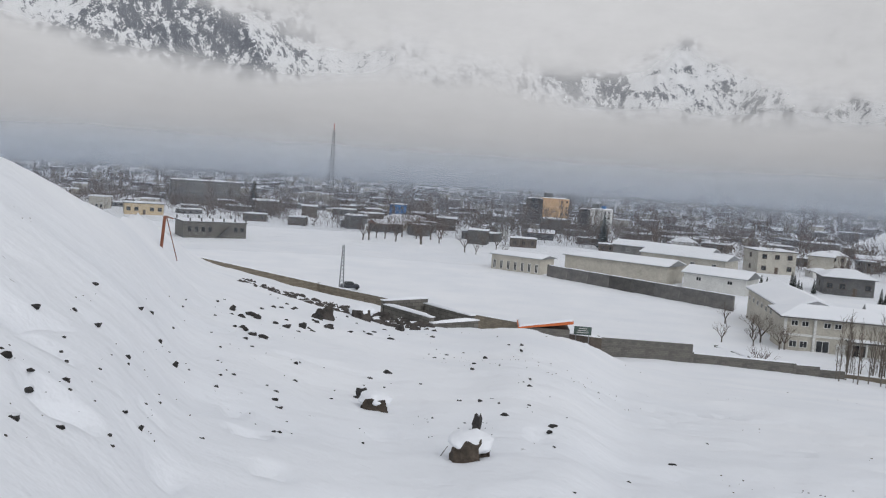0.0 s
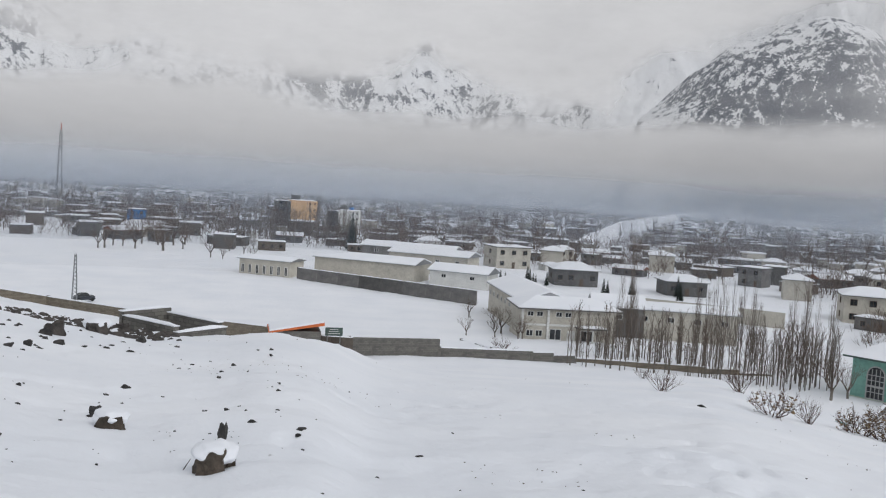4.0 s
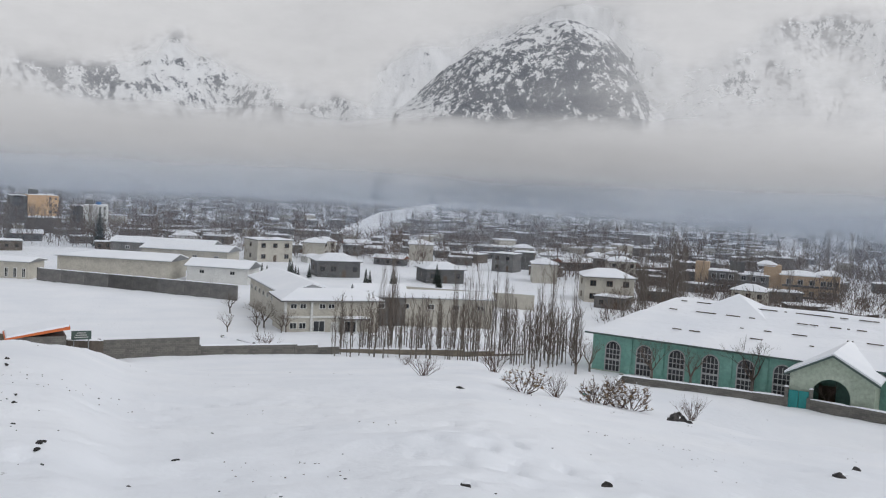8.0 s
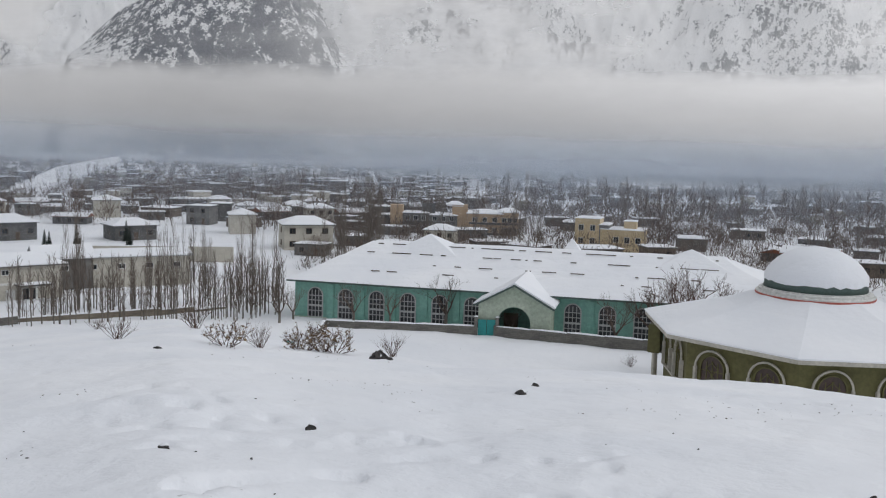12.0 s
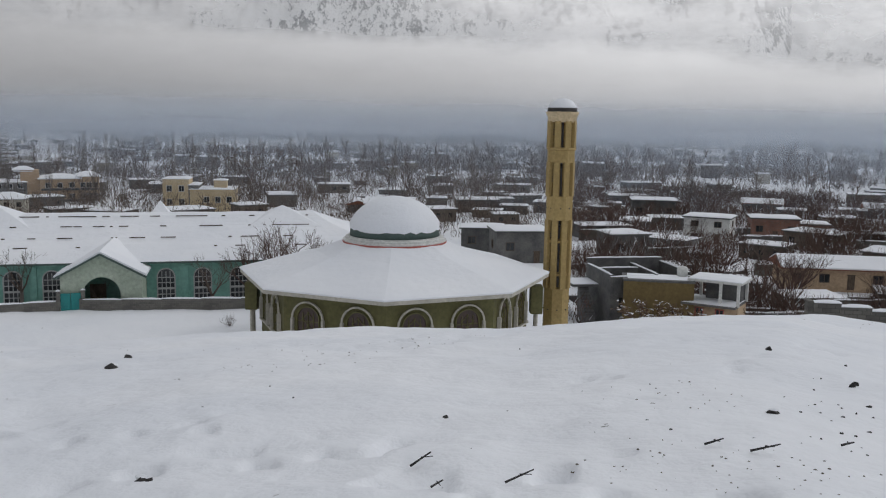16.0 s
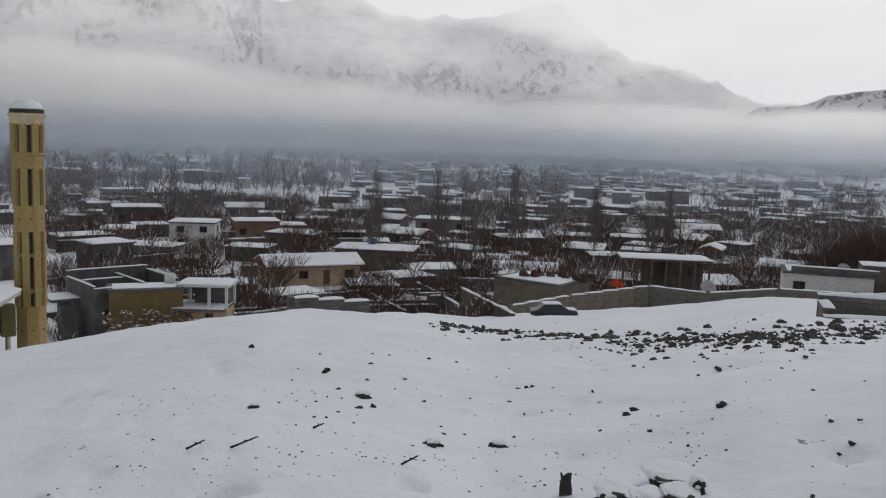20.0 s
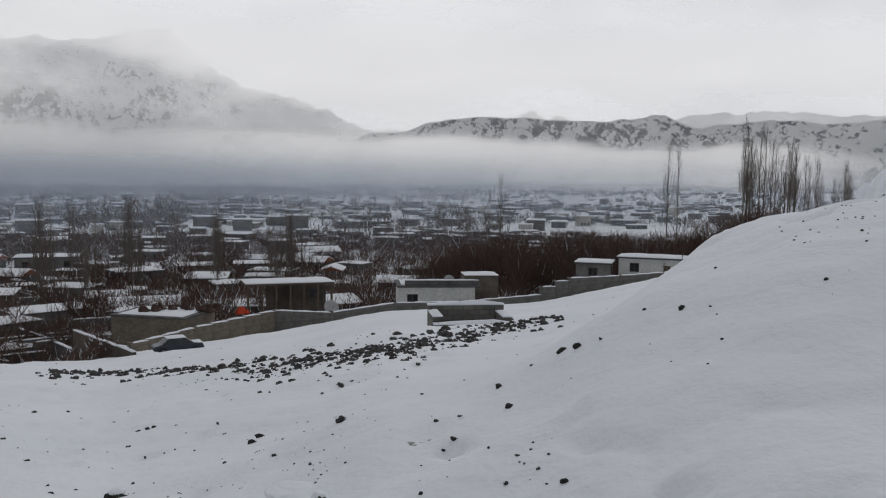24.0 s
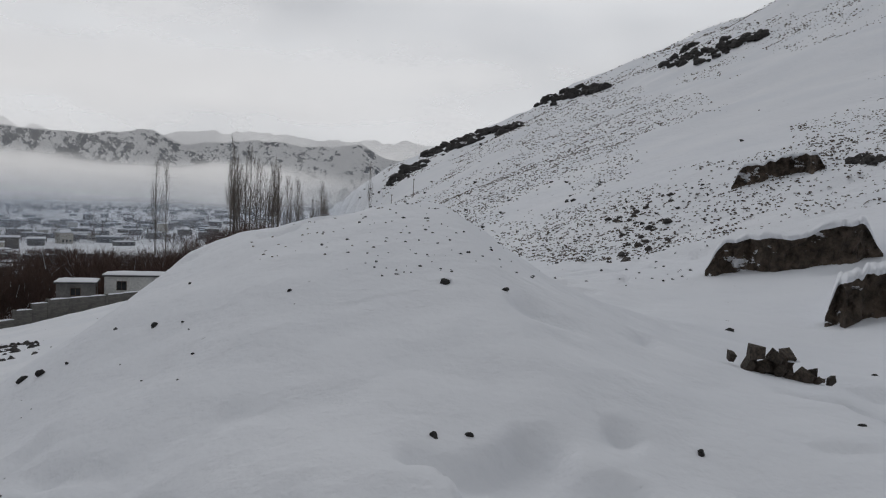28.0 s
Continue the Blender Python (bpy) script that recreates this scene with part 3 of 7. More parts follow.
# ---- a kit for building things ----
def add_box(bm, c, s, rz=0.0, taper=1.0):
    m = Matrix.Translation(c) @ Matrix.Rotation(rz, 4, "Z")
    hx, hy, hz = s[0] / 2, s[1] / 2, s[2] / 2
    vs = [bm.verts.new(m @ Vector((x * hx * (taper if z > 0 else 1), y * hy * (taper if z > 0 else 1), z * hz))) for z in (-1, 1) for x, y in ((-1, -1), (1, -1), (1, 1), (-1, 1))]
    for f in ((3, 2, 1, 0), (4, 5, 6, 7), (0, 1, 5, 4), (1, 2, 6, 5), (2, 3, 7, 6), (3, 0, 4, 7)):
        bm.faces.new([vs[i] for i in f])
    return bm


def box(c, s, rz=0.0, taper=1.0, bevel=0.0):
    bm = add_box(bmesh.new(), c, s, rz, taper)
    if bevel:
        bmesh.ops.bevel(bm, geom=bm.edges[:], offset=bevel, segments=2, affect="EDGES")
    return bm


def add_tube(bm, a, b, ra, rb, n=4):
    a, b = Vector(a), Vector(b)
    d = (b - a).normalized()
    u = d.orthogonal().normalized()
    v = d.cross(u)
    ring = [[bm.verts.new(p + (u * math.cos(2 * math.pi * i / n) + v * math.sin(2 * math.pi * i / n)) * r) for i in range(n)] for p, r in ((a, ra), (b, rb))]
    for i in range(n):
        bm.faces.new((ring[0][i], ring[0][(i + 1) % n], ring[1][(i + 1) % n], ring[1][i]))
    bm.faces.new(ring[1])
    bm.faces.new(ring[0][::-1])
    return bm


def add_limb(bm, pts, radii, n=6):
    """One continuous tapering stem through the points."""
    rings = []
    for i, (p, r) in enumerate(zip(pts, radii)):
        p = Vector(p)
        rings.append([bm.verts.new(p + Vector((math.cos(2 * math.pi * k / n) * r, math.sin(2 * math.pi * k / n) * r, 0))) for k in range(n)])
    for a, b in zip(rings, rings[1:]):
        for k in range(n):
            bm.faces.new((a[k], a[(k + 1) % n], b[(k + 1) % n], b[k]))
    bm.faces.new(rings[-1])
    bm.faces.new(rings[0][::-1])
    return bm


def tube(a, b, ra, rb=None, n=8):
    return add_tube(bmesh.new(), a, b, ra, ra if rb is None else rb, n)


def prism(outline, y0, y1):
    """A solid whose outline lies in x and z, from depth y0 to y1."""
    bm = bmesh.new()
    a = [bm.verts.new((x, y0, z)) for x, z in outline]
    b = [bm.verts.new((x, y1, z)) for x, z in outline]
    n = len(outline)
    bm.faces.new(a)
    bm.faces.new(b[::-1])
    for i in range(n):
        bm.faces.new((a[i], b[i], b[(i + 1) % n], a[(i + 1) % n]))
    bmesh.ops.recalc_face_normals(bm, faces=bm.faces[:])
    return bm


def lathe(profile, n=24, c=(0, 0), turn=0.0, closed=True):
    bm = bmesh.new()
    rings = [[bm.verts.new((c[0] + r * math.cos(turn + 2 * math.pi * i / n), c[1] + r * math.sin(turn + 2 * math.pi * i / n), z)) for i in range(n)] for r, z in profile]
    for p, q in zip(rings, rings[1:]):
        for i in range(n):
            bm.faces.new((p[i], p[(i + 1) % n], q[(i + 1) % n], q[i]))
    if closed:
        bm.faces.new(rings[0][::-1])
        bm.faces.new(rings[-1])
    return bm


def part(name, bm, mat, parent, label="", smooth_faces=False):
    me = bpy.data.meshes.new(name)
    bm.to_mesh(me)
    bm.free()
    me.materials.append(mat)
    if smooth_faces:
        me.polygons.foreach_set("use_smooth", [True] * len(me.polygons))
    ob = new(name, me)
    ob.parent = parent
    if label:
        ob["label"] = label
    return ob


def share(name, me, parent, m):
    ob = new(name, me)
    ob.parent = parent
    ob.matrix_basis = m
    return ob


def thing(name, x, y, z, rz, label, category, group="", kind=""):
    ob = new(name)
    ob.empty_display_size = 0.2
    ob.matrix_basis = pose(x, y, z, 0, 0, rz)
    return tagged(ob, label, category, group, kind)


def at(name, az, d, z, label, category, turn=0.0, group=""):
    """A thing on a bearing, its front (local -y) towards the viewer but for the turn."""
    x, y = polar(az, d)
    return thing(name, x, y, gz(x, y) if z is None else z, turn - az, label, category, group)


def snow_slab(w, d, z, th=0.25, seed=0, cx=0.0, cy=0.0):
    """Snow lying on a flat roof: soft edges and an uneven top."""
    nx, ny = max(3, min(16, int(w / 0.8))), max(3, min(12, int(d / 0.8)))
    bm = bmesh.new()
    grid = []
    for j in range(ny + 1):
        row = []
        for i in range(nx + 1):
            x, y = (i / nx - 0.5) * w, (j / ny - 0.5) * d
            edge = min(i, nx - i, j, ny - j)
            h = th * (0.35 if edge == 0 else 1.0) * (1 + 0.35 * noise.noise((x * 0.6 + seed, y * 0.6, seed)))
            row.append(bm.verts.new((cx + x * (1.0 if edge else 1.0), cy + y, z + h)))
        grid.append(row)
    for j in range(ny):
        for i in range(nx):
            bm.faces.new((grid[j][i], grid[j][i + 1], grid[j + 1][i + 1], grid[j + 1][i]))
    rim = [grid[0][i] for i in range(nx + 1)] + [grid[j][nx] for j in range(1, ny + 1)] + [grid[ny][i] for i in range(nx - 1, -1, -1)] + [grid[j][0] for j in range(ny - 1, 0, -1)]
    low = [bm.verts.new((v.co.x, v.co.y, z)) for v in rim]
    for i in range(len(rim)):
        k = (i + 1) % len(rim)
        bm.faces.new((rim[i], low[i], low[k], rim[k]))
    bmesh.ops.recalc_face_normals(bm, faces=bm.faces[:])
    return bm


def pitched(w, d, z, h, th, hip=0.0, over=0.0):
    """A double pitch with its ridge along x, of thickness th; hip draws in the ridge's ends."""
    bm = bmesh.new()
    hw, hd = w / 2 + over, d / 2 + over
    low = [bm.verts.new(p) for p in ((-hw, -hd, z), (hw, -hd, z), (hw, hd, z), (-hw, hd, z))]
    up = [bm.verts.new((x, y, zz + th)) for x, y, zz in ((-hw, -hd, z), (hw, -hd, z), (hw, hd, z), (-hw, hd, z))]
    r0, r1 = bm.verts.new((-hw + hip, 0, z + h + th)), bm.verts.new((hw - hip, 0, z + h + th))
    bm.faces.new(low[::-1])
    for i in range(4):
        bm.faces.new((low[i], low[(i + 1) % 4], up[(i + 1) % 4], up[i]))
    bm.faces.new((up[0], up[1], r1, r0))
    bm.faces.new((up[2], up[3], r0, r1))
    bm.faces.new((up[1], up[2], r1))
    bm.faces.new((up[3], up[0], r0))
    bmesh.ops.recalc_face_normals(bm, faces=bm.faces[:])
    return bm


def window_on(parent, x, z, w, h, y, mat_frame, side="y", mull=1, depth=0.12):
    """A framed window on a wall whose face lies at y (or at x for the side walls): surround, glass, bars."""
    sgn = -1 if y < 0 else 1

    def put(name, u, zz, su, sz, out, th, mat, par):
        c = (u, y + sgn * (out - th / 2), zz) if side == "y" else (y + sgn * (out - th / 2), u, zz)
        s = (su, th, sz) if side == "y" else (th, su, sz)
        return part(name, box(c, s), mat, par)

    pane = put("window", x, z, w, h, 0.03, 0.06, GLASS, parent)
    fb = bmesh.new()
    t = 0.09
    for du, dz, su, sz in ((0, h / 2, w + t, t), (0, -h / 2, w + t, t), (-w / 2, 0, t, h), (w / 2, 0, t, h)):
        c = (x + du, y + sgn * 0.03, z + dz) if side == "y" else (y + sgn * 0.03, x + du, z + dz)
        add_box(fb, c, (su, depth, sz) if side == "y" else (depth, su, sz))
    for i in range(mull):
        u = x + ((i + 1) / (mull + 1) - 0.5) * w
        c = (u, y + sgn * 0.03, z) if side == "y" else (y + sgn * 0.03, u, z)
        add_box(fb, c, (0.06, 0.08, h) if side == "y" else (0.08, 0.06, h))
    part("frame", fb, mat_frame, pane)
    return pane


def house(name, az, d, w, dep, h, wall_mat, label, turn=0.0, z=None, floors=1, wins=2, roof="flat", group="", trim=None, sides=True, parapet=0.0, door=True, category="house"):
    """A village house: walls, roof, snow on it, framed windows and a door."""
    root = at(name, az, d, z, label, category, turn, group)
    trim = trim or WOOD
    part("wall", box((0, 0, h / 2 - 0.5), (w, dep, h + 1)), wall_mat, root)
    if roof == "flat":
        part("roof", box((0, 0, h + 0.11), (w + 0.7, dep + 0.7, 0.22), bevel=0.03), CONCRETE, root)
        top = h + 0.225
        if parapet:
            pb = bmesh.new()
            for c, s in (((0, -dep / 2, top + parapet / 2), (w, 0.2, parapet)), ((0, dep / 2, top + parapet / 2), (w, 0.2, parapet)), ((-w / 2 + 0.1, 0, top + parapet / 2), (0.2, dep - 0.2, parapet)), ((w / 2 - 0.1, 0, top + parapet / 2), (0.2, dep - 0.2, parapet))):
                add_box(pb, c, s)
            part("parapet", pb, wall_mat, root)
            part("snow_cover", snow_slab(w - 0.45, dep - 0.45, top, 0.2, az), SNOW, root)
        else:
            part("snow_cover", snow_slab(w + 0.6, dep + 0.6, top, 0.26, az), SNOW, root)
    else:
        rise = min(1.6, dep * 0.18)
        part("roof", pitched(w, dep, h + 0.004, rise, 0.12, dep * 0.45 if roof == "hip" else 0.0, 0.6), RUST if roof == "tin" else CONCRETE, root)
        part("snow_cover", pitched(w, dep, h + 0.13, rise, 0.2, dep * 0.45 if roof == "hip" else 0.0, 0.55), SNOW, root)
    fh = h / floors
    for f in range(floors):
        zc = fh * f + fh * 0.56
        for i in range(wins):
            x = (i + 0.5) / wins * w - w / 2
            if door and f == 0 and i == wins // 2 and wins > 1:
                dd = part("door", box((x, -dep / 2 - 0.02, 1.0), (0.95, 0.08, 2.0)), WOOD, root)
                part("frame", box((x, -dep / 2 - 0.01, 2.05), (1.15, 0.12, 0.1)), trim, dd)
                continue
            window_on(root, x, zc, min(1.3, w / wins * 0.5), min(1.25, fh * 0.42), -dep / 2, trim)
        if sides:
            for sx in (-1, 1):
                window_on(root, 0, zc, 1.1, min(1.2, fh * 0.42), sx * w / 2, trim, "x")
    return root


def wall_run(name, pts, tops, th, mat, label, category="wall", base=-0.6, panel=3.0, cap=True, steps=True):
    """A boundary wall along points on the ground: one part a panel, each with its snow; tops are heights above ground or None."""
    root = thing(name, 0, 0, 0, 0, label, category)
    for (x0, y0, t0), (x1, y1, t1) in zip([(*p, t) for p, t in zip(pts, tops)], [(*p, t) for p, t in zip(pts, tops)][1:]):
        L = math.hypot(x1 - x0, y1 - y0)
        n = max(1, round(L / panel))
        ang = math.atan2(y1 - y0, x1 - x0)
        for i in range(n):
            f = (i + 0.5) / n
            x, y = x0 + (x1 - x0) * f, y0 + (y1 - y0) * f
            top = t0 + (t1 - t0) * f
            bot = min(gz(x, y), gz(x0 + (x1 - x0) * i / n, y0 + (y1 - y0) * i / n), gz(x0 + (x1 - x0) * (i + 1) / n, y0 + (y1 - y0) * (i + 1) / n)) + base
            bm = box((0, 0, 0), (L / n - 0.01, th, max(0.3, top - bot)))
            lean = 0.0 if steps else (t1 - t0) / L
            for v in bm.verts:
                v.co.z += lean * v.co.x
            p = part("panel", bm, mat, root)
            p.matrix_basis = Matrix.Translation((x, y, (top + bot) / 2)) @ Matrix.Rotation(ang, 4, "Z")
            if cap:
                sb = snow_slab(L / n + 0.02, th + 0.08, 0, 0.14, x)
                for v in sb.verts:
                    v.co.z += lean * v.co.x
                s = part("snow_cap", sb, SNOW, root)
                s.matrix_basis = Matrix.Translation((x, y, top + 0.002)) @ Matrix.Rotation(ang, 4, "Z")
            if i == 0:
                q = part("pillar", box((0, 0, 0), (0.32, th + 0.12, max(0.3, top - bot) + 0.12)), mat, root)
                q.matrix_basis = Matrix.Translation((x0, y0, (top + bot) / 2 + 0.06)) @ Matrix.Rotation(ang, 4, "Z")
    return root


# ---- trees ----
def grow(bm, rng, p, d, length, r, depth, spread, up, n=3, kids=3, segs=2, bits=None):
    pos, direction = Vector(p), Vector(d).normalized()
    for s in range(segs):
        nd = (direction + Vector((rng.uniform(-1, 1), rng.uniform(-1, 1), rng.uniform(-1, 1))) * 0.22 + Vector((0, 0, up))).normalized()
        q = pos + nd * length / segs
        r2 = r * (0.78 if depth else 0.5)
        add_tube(bm, pos, q, r, r2, n)
        pos, direction, r = q, nd, r2
        if depth:
            for _ in range(kids if s or segs == 1 else 1):
                side = Vector((rng.uniform(-1, 1), rng.uniform(-1, 1), rng.uniform(-0.5, 1)))
                grow(bm, rng, pos, direction + side * spread, length * rng.uniform(0.55, 0.8), max(r * 0.66, 0.011), depth - 1, spread, up, 3, kids, segs, bits)
        elif not depth and bits is not None:
            bits.append(pos.copy())
    return pos


def tree_meshes(kind, seed):
    """Trunk and crown meshes of a bare tree of that kind."""
    rng = random.Random(seed)
    trunk, crown = bmesh.new(), bmesh.new()
    if kind == "poplar":
        H = 10.0
        pts = [(0, 0, -0.4)] + [(rng.uniform(-0.08, 0.08), rng.uniform(-0.08, 0.08), H * (i + 1) / 8) for i in range(8)]
        add_limb(trunk, pts, [0.115 * 0.83 ** i for i in range(9)])
        for i in range(38):
            f = rng.uniform(0.14, 0.97)
            a = rng.uniform(0, 6.283)
            L = (1 - f) * 3.2 + rng.uniform(0.8, 1.6)
            base = Vector((0, 0, f * H))
            out = Vector((math.cos(a), math.sin(a), 0))
            mid = base + out * L * 0.19 + Vector((0, 0, L * 0.35))
            tip = mid + out * L * rng.uniform(0.04, 0.18) + Vector((0, 0, L * 0.65))
            rr = 0.03 * (1.15 - f)
            add_tube(crown, base, mid, rr + 0.010, rr + 0.006, 3)
            add_tube(crown, mid, tip, rr + 0.006, 0.005, 3)
            for _ in range(2):
                t2 = mid.lerp(tip, rng.uniform(0.1, 0.8))
                add_tube(crown, t2, t2 + Vector((rng.uniform(-0.2, 0.2), rng.uniform(-0.2, 0.2), rng.uniform(0.4, 0.8))), 0.009, 0.004, 3)
    elif kind == "sapling":
        H = 6.0
        pts = [Vector((0, 0, -0.3))] + [Vector((rng.uniform(-0.1, 0.1) * i * 0.5, rng.uniform(-0.1, 0.1) * i * 0.5, H * (i + 1) / 6)) for i in range(6)]
        add_limb(trunk, pts, [0.06 * 0.8 ** i for i in range(7)], 5)
        for i, (prev, q) in enumerate(zip(pts, pts[1:])):
            if i > 0:
                for _ in range(5):
                    base = prev.lerp(q, rng.random())
                    a = rng.uniform(0, 6.283)
                    L = rng.uniform(0.5, 1.5) * (1.15 - i * 0.11)
                    tip = base + Vector((math.cos(a) * L * 0.34, math.sin(a) * L * 0.34, L * 0.85))
                    add_tube(crown, base, tip, 0.018, 0.006, 3)
                    add_tube(crown, base.lerp(tip, 0.5), base.lerp(tip, 0.5) + Vector((rng.uniform(-0.35, 0.35), rng.uniform(-0.35, 0.35), 0.45)), 0.009, 0.004, 3)
    elif kind in ("spread", "orchard"):
        add_tube(trunk, (0, 0, -0.3), (0.05, 0.04, 1.1), 0.17, 0.14, 7)
        for k in range(4 if kind == "spread" else 5):
            a = k * 6.283 / 4 + rng.uniform(-0.4, 0.4)
            q = Vector((0.05, 0.04, 1.05))
            d = Vector((math.cos(a) * 0.75, math.sin(a) * 0.75, 1.0 if kind == "spread" else 0.8))
            grow(crown, rng, q, d, 1.55, 0.1 if kind == "spread" else 0.11, 4, 0.85, 0.10, 4, 2, 2)
    elif kind == "leafy":
        add_tube(trunk, (0, 0, -0.3), (0.05, 0.0, 0.6), 0.1, 0.08, 6)
        for k in range(7):
            a = k * 0.9 + rng.uniform(-0.3, 0.3)
            grow(crown, rng, (0.03, 0, 0.5), Vector((math.cos(a), math.sin(a), 0.7)), 0.75, 0.04, 3, 0.8, 0.06, 3, 2, 2)
        tips = [v.co.copy() for v in crown.verts]
        for k in range(260):
            q, s = rng.choice(tips), rng.uniform(0.05, 0.15)
            if q.z > 0.9:
                vs = [crown.verts.new(q + Vector((rng.uniform(-s, s), rng.uniform(-s, s), rng.uniform(-0.3, 0.6) * s))) for _ in range(4)]
                for f3 in ((0, 1, 2), (0, 2, 3), (1, 2, 3)):
                    crown.faces.new([vs[j] for j in f3]).material_index = 1 if k % 3 else 2
    elif kind == "bush":
        for k in range(26):
            a = rng.uniform(0, 6.283)
            d = Vector((math.cos(a) * rng.uniform(0.2, 1), math.sin(a) * rng.uniform(0.2, 1), rng.uniform(0.5, 1.2)))
            grow(crown, rng, (rng.uniform(-0.2, 0.2), rng.uniform(-0.2, 0.2), -0.1), d, rng.uniform(0.7, 1.1), 0.014, 1, 0.6, 0.05, 3, 3, 2)
        add_tube(trunk, (0, 0, -0.2), (0, 0, 0.25), 0.05, 0.04, 5)
    elif kind == "conifer":
        add_tube(trunk, (0, 0, -0.4), (0, 0, 9.6), 0.2, 0.03, 7)
        for i in range(30):
            f = i / 30
            zc = 0.9 + f * 8.8
            for k in range(9):
                a = k * 6.283 / 9 + i * 0.7 + rng.uniform(-0.2, 0.2)
                L = (1 - f) * 1.9 * rng.uniform(0.75, 1.15) + 0.2
                o = Vector((math.cos(a), math.sin(a), 0))
                p0, p1 = Vector((0, 0, zc)), Vector((0, 0, zc)) + o * L + Vector((0, 0, -0.25 * L))
                side = Vector((-o.y, o.x, 0)) * L * 0.2
                vs = [crown.verts.new(p) for p in (p0, p0.lerp(p1, 0.55) + side, p1, p0.lerp(p1, 0.55) - side, p0.lerp(p1, 0.55) + Vector((0, 0, -0.22)))]
                for f3 in ((0, 1, 4), (1, 2, 4), (2, 3, 4), (3, 0, 4), (0, 3, 2, 1)):
                    crown.faces.new([vs[q] for q in f3])
    out = []
    for nm, bm in (("trunk", trunk), ("crown", crown)):
        me = bpy.data.meshes.new(nm)
        bm.to_mesh(me)
        bm.free()
        out.append(me)
    return out


TREES = {}
for kind_, mats_, count_ in (("poplar", (BARK, POPLAR_TWIG), 4), ("sapling", (BARK, TWIG), 4), ("spread", (BARK, TWIG), 3), ("orchard", (BARK, TWIG_RED), 3), ("bush", (TWIG_RED, TWIG_RED), 3), ("leafy", (BARK, TWIG_RED), 2), ("conifer", (BARK, NEEDLE), 2)):
    TREES[kind_] = []
    for s_ in range(count_):
        tm, cm = tree_meshes(kind_, 100 * len(TREES) + s_)
        tm.materials.append(mats_[0])
        cm.materials.append(mats_[1])
        if kind_ == "leafy":
            cm.materials.append(DRYLEAF)
            cm.materials.append(SNOW)
        TREES[kind_].append((tm, cm))
tree_rng = random.Random(5)
TREE_NAMES = {"poplar": "poplar_tree", "sapling": "young_poplar", "spread": "bare_tree", "orchard": "fruit_tree", "bush": "bush", "leafy": "leafy_bush", "conifer": "conifer"}
TREE_LABELS = {"poplar": "tall bare poplar with upright brown branches in snow", "sapling": "thin leafless young poplar standing in snow", "spread": "leafless spreading tree with dark branches in snow",
               "orchard": "bare reddish-brown fruit tree among the houses", "bush": "low leafless bush poking out of the snow", "leafy": "bush with dry tan leaves and clots of snow", "conifer": "dark green conifer standing among the houses"}


def plant(kind, az, d, height, z=None, wide=1.0, group=""):
    x, y = polar(az, d)
    root = thing(TREE_NAMES[kind], x, y, gz(x, y) if z is None else z, tree_rng.uniform(0, 360), TREE_LABELS[kind], "bush" if kind in ("bush", "leafy") else "tree", group)
    tm, cm = TREES[kind][tree_rng.randrange(len(TREES[kind]))]
    wide = wide * (0.68 if kind == "poplar" else 1.0)
    real = {"poplar": 10.6, "sapling": 6.3, "spread": 5.6, "orchard": 5.2, "bush": 1.6, "leafy": 2.6, "conifer": 9.7}[kind]
    s = height / real
    root.scale = (s * wide, s * wide, s)
    share("trunk", tm, root, Matrix.Identity(4))
    share("crown", cm, root, Matrix.Identity(4))
    return root


def clumps(name, spots_, mat, label, category, seed, flecks=0.0):
    """Bare shrubs or trees too many to count: short twigs strewn through rounded crowns, as one object. A spot: x, y, foot, height, width, twigs, thickness."""
    rng = np.random.default_rng(seed)
    vs = []
    for x, y, zb, tall, wide, n, w in spots_:
        a = rng.uniform(0, 6.283, n)
        q = np.sqrt(rng.uniform(0, 1, n)) * wide * 0.5
        h = zb + tall * rng.uniform(0.12, 0.85, n)
        q = q * (0.45 + 1.1 * (1 - np.abs((h - zb) / tall - 0.55)))
        c = np.stack([x + np.cos(a) * q, y + np.sin(a) * q, h], -1)
        L = tall * rng.uniform(0.15, 0.4, n)[:, None]
        d = np.stack([np.cos(a) * 0.5 + rng.normal(0, 0.35, n), np.sin(a) * 0.5 + rng.normal(0, 0.35, n), rng.uniform(0.5, 1.2, n)], -1)
        d /= np.linalg.norm(d, axis=1)[:, None]
        side = np.stack([-np.sin(a), np.cos(a), np.zeros(n)], -1) * w
        # stem
        c[0], d[0], L[0] = (x, y, zb - 0.2), (0, 0, 1), tall * 0.7
        vs.append(np.stack([c - side, c + side, c + d * L], 1).reshape(-1, 3))
    vs = np.concatenate(vs)
    fs = np.arange(len(vs)).reshape(-1, 3)
    me = mesh_from(name, vs.tolist(), fs.tolist(), mat, True)
    if flecks:
        me.materials.append(SNOW)
        me.polygons.foreach_set("material_index", (rng.random(len(fs)) < flecks).astype(int).tolist())
    return tagged(new(name, me), label, category, kind="stuff")


# ---- the mosque with its minaret ----
def arch_outline(w, h, n=10):
    """Half-round arch: width w, height h in all, foot at z = 0."""
    r = w / 2
    pts = [(-r, 0), (r, 0)]
    return pts + [(r * math.cos(math.pi * i / n), h - r + r * math.sin(math.pi * i / n)) for i in range(n + 1)]


